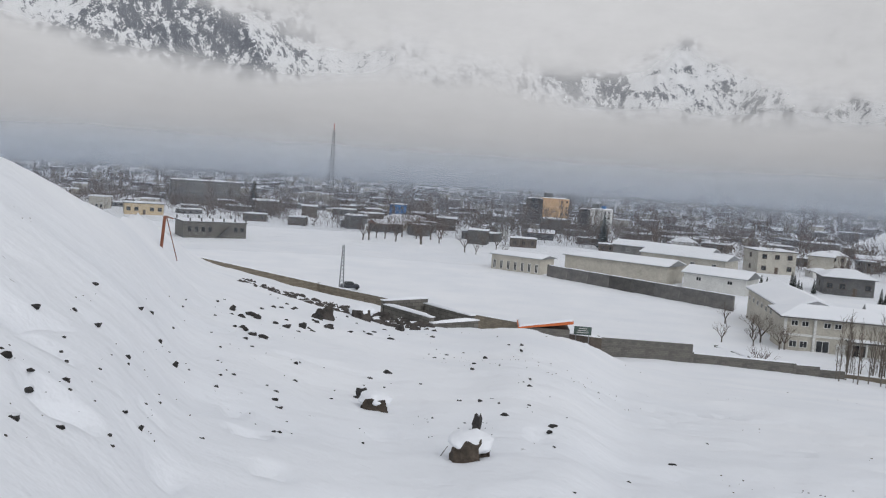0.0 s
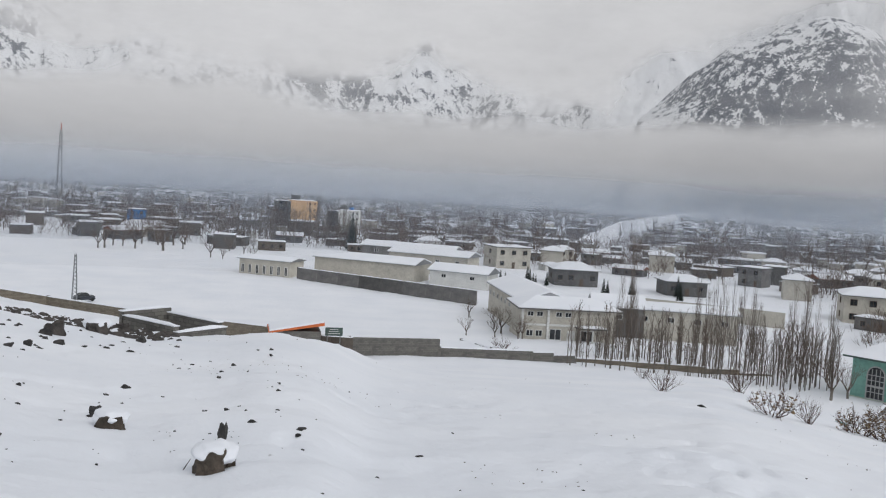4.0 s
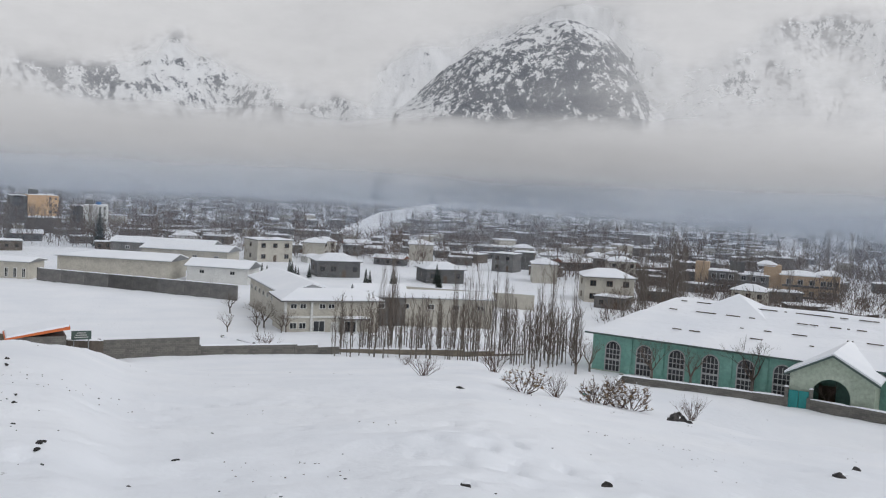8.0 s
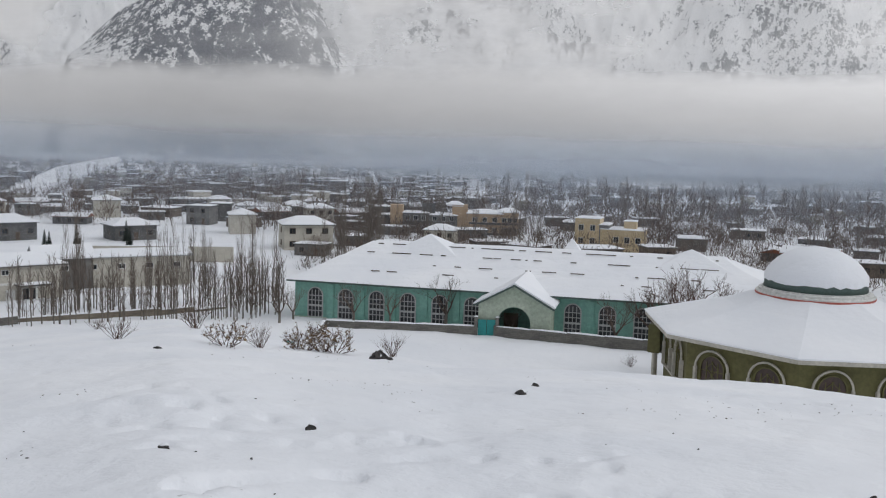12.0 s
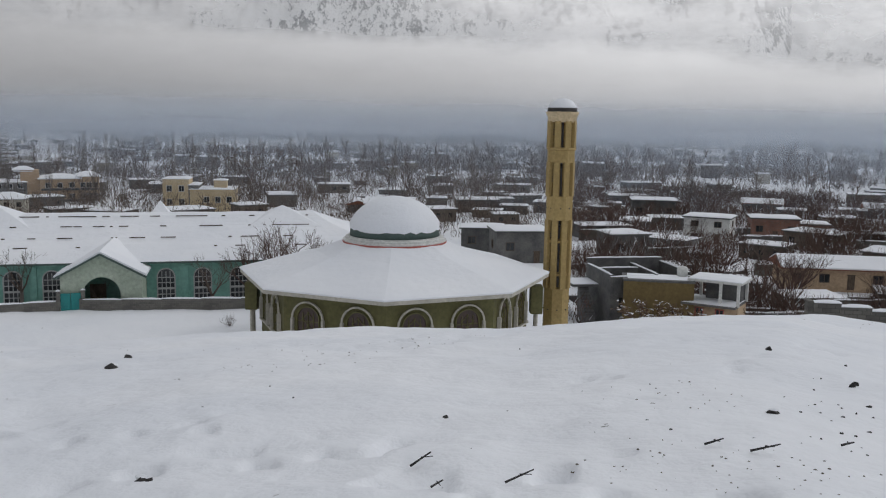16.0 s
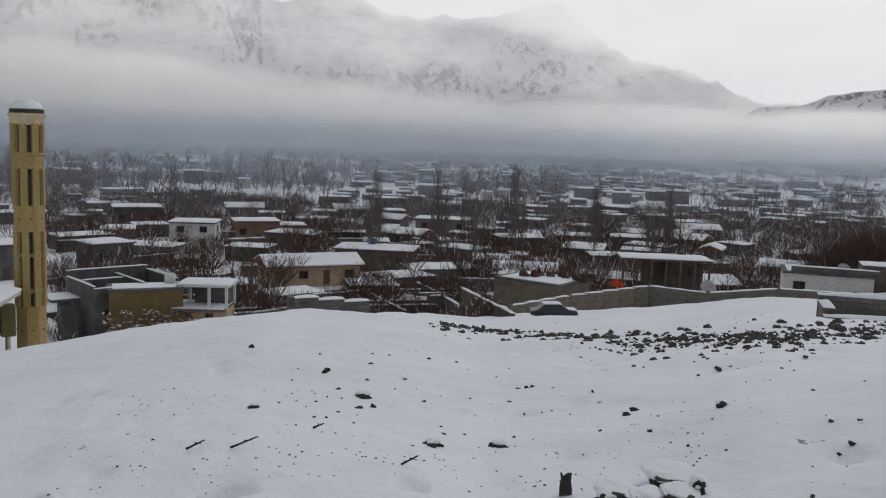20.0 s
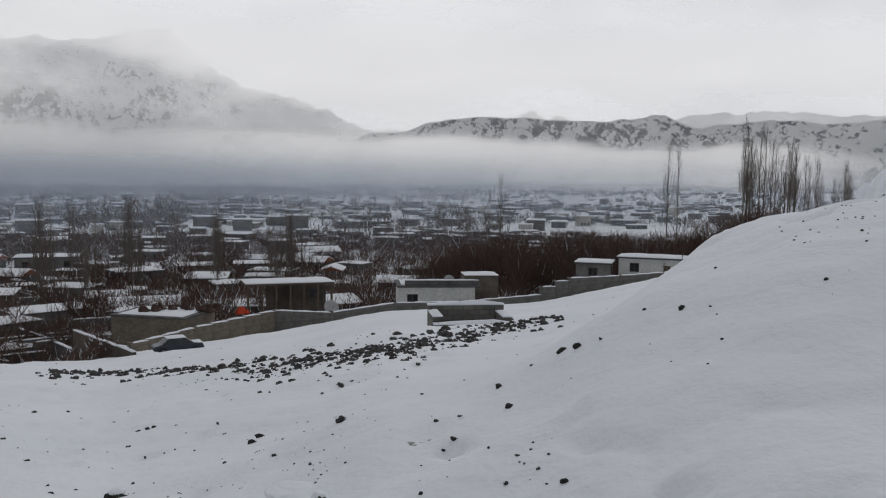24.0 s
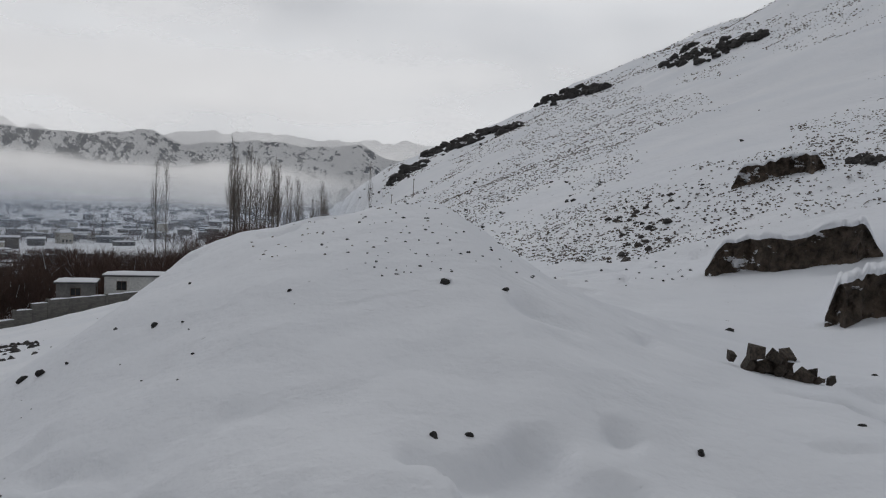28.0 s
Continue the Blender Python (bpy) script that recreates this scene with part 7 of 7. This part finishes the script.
def stone(x, y, size, flat=1.0, cap=False, group=""):
    root = thing("stone", x, y, gz(x, y), stone_rng.uniform(0, 360), "dark stone with snow on top poking out of the snow" if cap else "dark stone poking out of the snow", "stone", group)
    body = share("rock", STONES[stone_rng.randrange(9)], root, Matrix.Translation((0, 0, size * 0.04 * flat)) @ Matrix.Diagonal((size, size, size * flat, 1)))
    if cap:
        # drifted snow lies on the uphill side
        turn_ = root.matrix_basis.to_euler().z
        px_out, py_out = math.cos(-turn_ + math.atan2(y, x)), math.sin(-turn_ + math.atan2(y, x))
        share("snow_cap", CAPS[stone_rng.randrange(3)], root, Matrix.Translation((size * 0.24 * px_out, size * 0.24 * py_out, size * 0.15 * flat)) @ Matrix.Diagonal((size * 0.72, size * 0.62, size * 0.4, 1)))
    return root


for rows_ in (ROCKS_SLOPE_NORTH, ROCKS_SLOPE_EAST, ROCKS_SLOPE_SOUTH, ROCKS_MOUND):
    for az_, s_, w_ in rows_:
        x_, y_, r_ = meets(az_, s_)
        stone(x_, y_, w_ * r_ * 0.95, 0.75 if w_ > 0.025 else 0.85, w_ > 0.016)
def boulder(az, s, w, tall, mat, label, mound=True, lean=0.0):
    """A half-buried split boulder: a bare broken face towards the valley, drifted snow over its back."""
    x, y, r = meets(az, s)
    root = thing("boulder", x, y, gz(x, y), -az, label, "boulder")
    W, H = w * r, tall * r
    bm = bmesh.new()
    bmesh.ops.create_cube(bm, size=1.0)
    bmesh.ops.subdivide_edges(bm, edges=bm.edges[:], cuts=5, use_grid_fill=True)
    for v in bm.verts:
        q = v.co.copy()
        q.x *= 1 - 0.35 * max(0, q.z + 0.1)
        q += Vector((noise.noise(q * 2.1 + Vector((az, 0, 0))), noise.noise(q * 2.1 + Vector((0, az, 0))), noise.noise(q * 2.1 + Vector((0, 0, az))))) * 0.3
        q += Vector((noise.noise(q * 6), noise.noise(q * 6 + Vector((3, 0, 0))), 0)) * 0.1
        v.co = Vector((q.x * W + lean * q.z * W, q.y * W * 0.7, q.z * H * 1.5 + H * 0.2))
    part("rock", bm, mat, root)
    if mound:
        sm = bmesh.new()
        bmesh.ops.create_icosphere(sm, subdivisions=4, radius=1.0)
        for v in sm.verts:
            k = 1 + 0.22 * noise.noise(v.co * 1.7 + Vector((az, 0, 0))) + 0.07 * noise.noise(v.co * 5)
            v.co = Vector((v.co.x * W * 0.72 * k, v.co.y * W * 0.85 * k + W * 0.48, v.co.z * H * 0.6 * k + H * 0.72))
        part("snow_mound", sm, SNOW, root, "soft heaped snow", True)
    return root


for az_, s_, w_, h_, mat_, lb_, md_ in ((0.5, -0.3225, 0.034, 0.022, SPLIT, "large half-buried brown boulder under heaped snow", True), (1.45, -0.3175, 0.010, 0.014, SPLIT, "upright split brown stone in the snow", False),
                                        (0.85, -0.2885, 0.009, 0.017, ROCK, "dark pointed stone standing in the snow", False), (-5.8, -0.2745, 0.026, 0.014, SPLIT, "half-buried brown boulder under heaped snow", True),
                                        (-6.7, -0.2605, 0.011, 0.010, ROCK, "dark stone standing in the snow", False), (-9.5, -0.1755, 0.017, 0.012, RUBBLE, "broken stub of stone wall in snow", False),
                                        (-7.05, -0.1745, 0.02, 0.011, RUBBLE, "dark boulder lying above the hut", True), (-5.7, -0.175, 0.016, 0.009, RUBBLE, "dark boulder beside the ruined hut", False),
                                        (116.1, -0.392, 0.013, 0.022, ROCK, "dark upright slab of stone in the snow", False), (119.2, -0.393, 0.036, 0.012, ROCK, "dark slab under a thick pillow of snow", True),
                                        (122.4, -0.364, 0.04, 0.009, ROCK, "flat dark slab under a thick pillow of snow", True), (124.2, -0.371, 0.014, 0.014, ROCK, "dark stone beside the snowy slabs", True),
                                        (121.2, -0.397, 0.03, 0.014, ROCK, "dark slab under a thick pillow of snow", True), (123.2, -0.383, 0.03, 0.010, ROCK, "low slab buried under snow", True)):
    boulder(az_, s_, w_, h_, mat_, lb_, md_)
# smaller loose stones over the slopes
for n_, a0_, a1_, s0_, s1_, big in ((40, -28, 6, -0.30, -0.15, 0.22), (34, -16, -3, -0.20, -0.165, 0.5), (24, 5, 60, -0.42, -0.21, 0.10), (20, 60, 100, -0.42, -0.25, 0.08), (30, 100, 140, -0.36, -0.19, 0.15), (6, 138, 160, -0.16, -0.03, 0.10), (24, 164, 190, -0.05, 0.12, 0.25)):
    for _ in range(n_):
        x_, y_, r_ = meets(stone_rng.uniform(a0_, a1_), stone_rng.uniform(s0_, s1_))
        stone(x_, y_, big * stone_rng.uniform(0.35, 1.0) * (0.4 + r_ / 40), stone_rng.uniform(0.5, 1.0), stone_rng.random() < 0.4)


def scatter(name, rows_, mat, label, category, seed, snowy=0.45):
    """Countless angular bits lying on the ground, as one object. rows_: x, y, size."""
    rng = np.random.default_rng(seed)
    rows_ = np.array(rows_)
    x, y, s = rows_[:, 0], rows_[:, 1], rows_[:, 2]
    z = ground_z(x, y)
    n, m = len(x), 6
    a, b, t = rng.uniform(0.6, 1.2, n), rng.uniform(0.5, 1.1, n), rng.uniform(0, 6.283, n)
    vs = np.zeros((n, 3 * m, 3))
    for j, (lev, rr) in enumerate(((-0.3, 1.0), (0.22, 0.95), (0.5, 0.5))):
        for k in range(m):
            ang = t + k * 6.283 / m + rng.uniform(-0.25, 0.25, n)
            q = rr * rng.uniform(0.75, 1.15, n) * s * 0.62
            vs[:, j * m + k] = np.stack([x + np.cos(ang) * q * a, y + np.sin(ang) * q * b, z + lev * s * rng.uniform(0.35, 0.85, n)], -1)
    fs = []
    for base in range(0, n * 3 * m, 3 * m):
        for lv in (0, m):
            for k in range(m):
                fs.append((base + lv + k, base + lv + (k + 1) % m, base + lv + m + (k + 1) % m, base + lv + m + k))
        fs.append(tuple(base + 2 * m + k for k in range(m)))
    me = mesh_from(name, vs.reshape(-1, 3).tolist(), fs, mat, True)
    # snow lies on the flat tops
    me.materials.append(SNOW)
    which = np.zeros((n, 2 * m + 1), int)
    which[:, 2 * m] = rng.random(n) < snowy
    me.polygons.foreach_set("material_index", which.ravel().tolist())
    return tagged(new(name, me), label, category, kind="stuff")


bits_rng = random.Random(4)


BAND_LINE = [(107, -0.212), (110.3, -0.2155), (114, -0.2185), (118.6, -0.2165), (125.4, -0.2056), (129.4, -0.1966), (134.5, -0.178), (139, -0.161)]
BAND_FAR = [meets(a_, s_)[2] for a_, s_ in BAND_LINE]


def rubble_spot(rng):
    az = rng.uniform(107, 139.5) if rng.random() < 0.5 else min(139.5, rng.gauss(128, 6))
    r = np.interp(az, [q[0] for q in BAND_LINE], BAND_FAR) + rng.gauss(0, 1.5) + (rng.uniform(-7, 5) if rng.random() < 0.3 else 0)
    return (*polar(az, r), (0.07 + 0.36 * rng.random() ** 2.2) * r / 40)


scatter("stone_rubble", [rubble_spot(bits_rng) for _ in range(1300)], ROCK, "band of dark tumbled stones from a fallen wall", "rubble", 4, 0.2)


def hut_spot(rng):
    if rng.random() < 0.5:
        return (*polar(rng.uniform(-15, -8), rng.uniform(52, 68)), rng.uniform(0.15, 0.6))
    return (*polar(rng.gauss(-5.0, 1.8), rng.uniform(47, 58)), rng.uniform(0.2, 0.8))


scatter("hut_rubble", [hut_spot(bits_rng) for _ in range(220)], RUBBLE, "dark stones tumbled round the roofless hut", "rubble", 5)


nprng = np.random.default_rng(6)
ha, hr = np.radians(nprng.uniform(160, 205, 90000)), 26 * (16 ** nprng.random(90000))
hx, hy = hr * np.sin(ha), hr * np.cos(ha)
up_, along_ = hx * HILL_N[0] + hy * HILL_N[1], -hx * HILL_N[1] + hy * HILL_N[0]
keep_ = (up_ > 9) & (fbm(along_ / 30 + up_ / 40, up_ / 9 - along_ / 26, 4, 71) + 0.25 * nprng.random(90000) + 0.12 * smooth(30, 140, up_) > 0.13)
scatter("hillside_scrub", np.stack([hx, hy, nprng.uniform(0.035, 0.125, 90000) * (0.36 + hr / 78)], -1)[keep_][:34000], EARTH, "dark tufts and stones dotting the snowy mountainside in streaks", "scrub", 6)
ga, gr = np.radians(nprng.uniform(-28, 172, 26000)), 5 * (14 ** nprng.random(26000))
gx_, gy_ = gr * np.sin(ga), gr * np.cos(ga)
keep_ = fbm(gx_ / 4, gy_ / 4, 2, 81) > 0.3
scatter("grass_tips", np.stack([gx_, gy_, nprng.uniform(0.008, 0.026, 26000) * (0.8 + gr / 25)], -1)[keep_][:900], EARTH, "dry grass tips and pebbles just breaking the snow", "debris", 7)
track_rows = []
for _ in range(260):
    x_, y_, r_ = meets(bits_rng.uniform(158, 181), bits_rng.uniform(-0.085, 0.03))
    track_rows.append((x_, y_, r_ * bits_rng.uniform(0.001, 0.0042)))
scatter("track_stones", track_rows, ROCK, "small dark stones strewn along the snowy track", "debris", 12)
slope_rows = []
for n_, a0_, a1_, s0_, s1_ in ((170, -28, 5, -0.31, -0.15), (60, 96, 112, -0.36, -0.24), (70, 112, 140, -0.34, -0.19), (10, 140, 156, -0.2, -0.08)):
    for _ in range(n_):
        x_, y_, r_ = meets(bits_rng.uniform(a0_, a1_), bits_rng.uniform(s0_, s1_))
        slope_rows.append((x_, y_, r_ * (0.0012 + 0.0042 * bits_rng.random() ** 2)))
scatter("slope_stones", slope_rows, ROCK, "small dark stones poking through the snow on the slope", "debris", 14)
# stones under the cut bank beside the track
scatter("stone_patch", [(*polar(bits_rng.uniform(174.4, 178.4), meets(176.4, -0.022)[2] * bits_rng.uniform(0.8, 1.2)), bits_rng.uniform(0.1, 0.32)) for _ in range(50)], RUBBLE, "patch of dark stones at the foot of the mountainside", "rubble", 8)


# ---- earth banks and the stone heap by the track ----
def make_bank():
    m, nt, bs = mat_base("snow_flecked_earth")
    n1, n2, n3 = noise_node(nt, 0.7, 5.0, 0.65), noise_node(nt, 5.0, 4.0, 0.65), noise_node(nt, 1.3, 5.0, 0.7, stretch=(1, 1, 2.2))
    earth = ramp_node(nt, n2.outputs[0], [(0.3, (0.035, 0.027, 0.021)), (0.7, (0.17, 0.132, 0.1))])
    big = ramp_node(nt, n1.outputs[0], [(0.35, (0.6, 0.6, 0.6)), (0.65, (1.1, 1.08, 1.05))])
    lodged = ramp_node(nt, n3.outputs[0], [(0.585, (0, 0, 0)), (0.61, (1, 1, 1))])
    col = mix_node(nt, lodged.outputs[0], mix_node(nt, 1.0, earth.outputs[0], big.outputs[0], "MULTIPLY"), (0.82, 0.835, 0.865))
    nt.links.new(col, bs.inputs["Base Color"])
    bs.inputs["Roughness"].default_value = 0.95
    bump_into(nt, bs, [(n1.outputs[0], 0.8, 0.5), (n2.outputs[0], 0.9, 0.12)])
    return m


BANK_EARTH = make_bank()



def earth_bank(name, az0, az1, s0, s1, rise, mat, label, category, seed, ragged=0.15):
    """A cut bank between two bearings: a ragged bare face, and snow from its edge back to the slope."""
    mid = meets((az0 + az1) / 2, (s0 + s1) / 2)
    r = mid[2]
    root = thing(name, mid[0], mid[1], gz(mid[0], mid[1]), 0, label, category)
    n, m = 110, 14
    H = rise * r
    face, cap = bmesh.new(), bmesh.new()
    rows_f, rows_c = [[] for _ in range(m + 1)], [[] for _ in range(6)]
    o = Vector((mid[0], mid[1], gz(mid[0], mid[1])))
    for i in range(n + 1):
        u = i / n
        az = az0 + (az1 - az0) * u
        q = r * (1 + 0.03 * noise.noise((u * 3, seed, 0.5)) + 0.012 * noise.noise((u * 11, seed, 2.5)))
        out = Vector((math.sin(radians(az)), math.cos(radians(az)), 0))
        foot = out * q
        env = float(smooth(-0.04, 0.12, u) * (1 - smooth(0.86, 1.03, u)))
        h = H * env * max(0.3 if ragged < 0.5 else 0.02, 0.92 + 2.0 * ragged * noise.noise((u * 3.0, seed * 1.7, 3.0)) + 0.6 * ragged * noise.noise((u * 8 + 2.5 * noise.noise((u * 2.7, seed, 1.0)), seed, 7.0)))
        zb = gz(foot.x, foot.y)
        for j in range(m + 1):
            v = j / m
            back = 0.35 * h * v - 0.30 * h * float(smooth(0.75, 1.0, v))
            p = foot + out * back
            p.z = zb - 0.25 + (h + 0.25) * v
            d = 0.30 * noise.noise(p * (2.2 / H) + Vector((seed, 0, 0))) + 0.16 * noise.noise(p * (6 / H)) + 0.1 * abs(noise.noise(p * (15 / H)))
            p += out * (d * h) + Vector((0, 0, 0.25 * d * h * (1 - v)))
            rows_f[j].append(face.verts.new(p - o))
        edge = rows_f[m][-1].co + o
        for k, (dy, dz) in enumerate(((-0.10, -0.08), (-0.13, 0.05), (0.15, 0.2), (0.9, 0.24), (2.0, 0.15), (3.2, -0.6))):
            p = edge + out * (dy * h + 0.02) + Vector((0, 0, dz * h * 0.6 + 0.05 * h * noise.noise(edge * (3 / H) + Vector((k, seed, 0)))))
            if k > 2:
                g = gz(p.x, p.y)
                p.z = max(p.z, g + 0.02) if k < 5 else g - 0.15
            rows_c[k].append(cap.verts.new(p - o))
    for rows_, bm in ((rows_f, face), (rows_c, cap)):
        for a_, b_ in zip(rows_, rows_[1:]):
            for i in range(n):
                bm.faces.new((a_[i], a_[i + 1], b_[i + 1], b_[i]))
    part("bank_face", face, mat, root, "bare face of earth and stones")
    part("snow_lip", cap, SNOW, root, "snow overhanging the face", True)
    return root


earth_bank("earth_bank", 180.4, 190.2, -0.046, -0.066, 0.04, BANK_EARTH, "long bare brown earth bank under a lip of snow", "bank", 13, 0.15)
earth_bank("earth_bank", 187.2, 193.5, -0.102, -0.098, 0.048, BANK_EARTH, "rounded bare earth bank under a lip of snow", "bank", 9, 0.15)
earth_bank("earth_bank", 181.8, 187.0, 0.036, 0.040, 0.022, BANK_EARTH, "small earth scar high on the mountainside", "bank", 5, 0.15)


def outcrop(az0, az1, s0, s1, thick, n, seed):
    """Dark broken rock along a ledge of the mountainside."""
    rng = random.Random(seed)
    rows_ = []
    for _ in range(n):
        u = rng.random()
        az = az0 + (az1 - az0) * u
        x, y, r = meets(az, s0 + (s1 - s0) * u + rng.gauss(0, 0.4) * thick * math.sin(math.pi * (0.12 + 0.8 * u)))
        rows_.append((x, y, r * (0.003 + 0.013 * rng.random() ** 1.6)))
    scatter("rock_outcrop", rows_, ROCK, "dark broken rock outcrop on the snowy mountainside", "rock", seed)


outcrop(162.6, 166.9, 0.056, 0.082, 0.012, 120, 2)
outcrop(168.9, 174.2, 0.112, 0.134, 0.008, 130, 7)
outcrop(177.6, 183.4, 0.158, 0.188, 0.012, 130, 11)
outcrop(160.4, 162.8, 0.018, 0.045, 0.008, 60, 4)
outcrop(165.4, 169.0, 0.072, 0.09, 0.005, 40, 15)
outcrop(188.3, 190.0, 0.055, 0.058, 0.005, 30, 17)
px_, py_, pr_ = meets(184.6, -0.167)
pile = thing("stone_heap", px_, py_, gz(px_, py_), 20, "heap of split brown stones with snow between them", "stone heap")
pile_rng = random.Random(6)
PILE = []
for i_ in range(7):
    bm = bmesh.new()
    bmesh.ops.create_cube(bm, size=1.0)
    for v in bm.verts:
        v.co += Vector((pile_rng.uniform(-0.22, 0.22), pile_rng.uniform(-0.22, 0.22), pile_rng.uniform(-0.2, 0.2)))
    bmesh.ops.bevel(bm, geom=bm.edges[:], offset=0.05, segments=1, affect="EDGES")
    me = bpy.data.meshes.new("slab")
    bm.to_mesh(me)
    bm.free()
    me.materials.append(SPLIT)
    PILE.append(me)
k_ = pr_ / 10
for i_ in range(26):
    lift = abs(pile_rng.gauss(0, 0.11)) if i_ < 14 else 0.0
    side_ = pile_rng.gauss(0, 0.17) if i_ < 14 else pile_rng.uniform(-0.6, 0.45)
    px2, py2 = side_ * k_, pile_rng.gauss(0, 0.1) * k_
    big_ = pile_rng.uniform(0.11, 0.21) * k_ * (1 if i_ < 14 else 0.45)
    w2 = pile.matrix_basis @ Vector((px2, py2, 0))
    share("slab", PILE[pile_rng.randrange(7)], pile, pose(px2, py2, gz(w2.x, w2.y) - gz(px_, py_) + 0.03 * k_ + lift * k_, pile_rng.uniform(-30, 30), pile_rng.uniform(-40, 40), pile_rng.uniform(0, 360)) @ Matrix.Diagonal((big_, big_ * 0.5, big_ * 0.8, 1)))
for dx_, dz_ in ((-0.12, 0.16), (0.1, 0.2)):
    share("snow_cap", CAPS[0], pile, Matrix.Translation((dx_ * k_, 0.02, dz_ * k_)) @ Matrix.Diagonal((0.16 * k_, 0.12 * k_, 0.12 * k_, 1)))


# ---- sticks and dry stalks ----
def stick(az, s, w, turn):
    x, y, r = meets(az, s)
    root = thing("stick", x, y, gz(x, y), turn - az, "thin dark broken branch lying on the snow", "stick")
    L = w * r
    part("branch", tube((-L / 2, 0, 0.02), (L / 2, 0.02, 0.05 + 0.25 * L), 0.018 * r / 12, 0.010 * r / 12, 6), ROCK, root)
    part("twig", tube((0, 0, 0.06 + 0.1 * L), (L * 0.3, -0.1, 0.05 + 0.28 * L), 0.010 * r / 12, 0.005 * r / 12, 5), ROCK, root)


for az_, s_, w_, tn_ in ((73.85, -0.392, 0.028, 30), (80.3, -0.408, 0.034, 15), (74.9, -0.418, 0.014, 0), (92.4, -0.349, 0.02, 0), (95.4, -0.349, 0.03, 0), (100.0, -0.33, 0.012, -20), (106.0, -0.37, 0.02, 10)):
    stick(az_, s_, w_, tn_)
x_, y_, r_ = meets(0.05, -0.318)
stalks = thing("dry_stalks", x_, y_, gz(x_, y_), 0, "clump of dry spiky stalks beside the dark stones", "plant")
stalk_rng = random.Random(2)
for i_ in range(10):
    a_, l_ = stalk_rng.uniform(0, 6.283), stalk_rng.uniform(0.06, 0.18)
    f_ = Vector((stalk_rng.uniform(-0.3, 0.3), stalk_rng.uniform(-0.15, 0.15), -0.03))
    part("stalk", tube(f_, f_ + Vector((math.cos(a_) * l_ * 0.6, math.sin(a_) * l_ * 0.6, l_)), 0.008, 0.003, 4), EARTH, stalks)
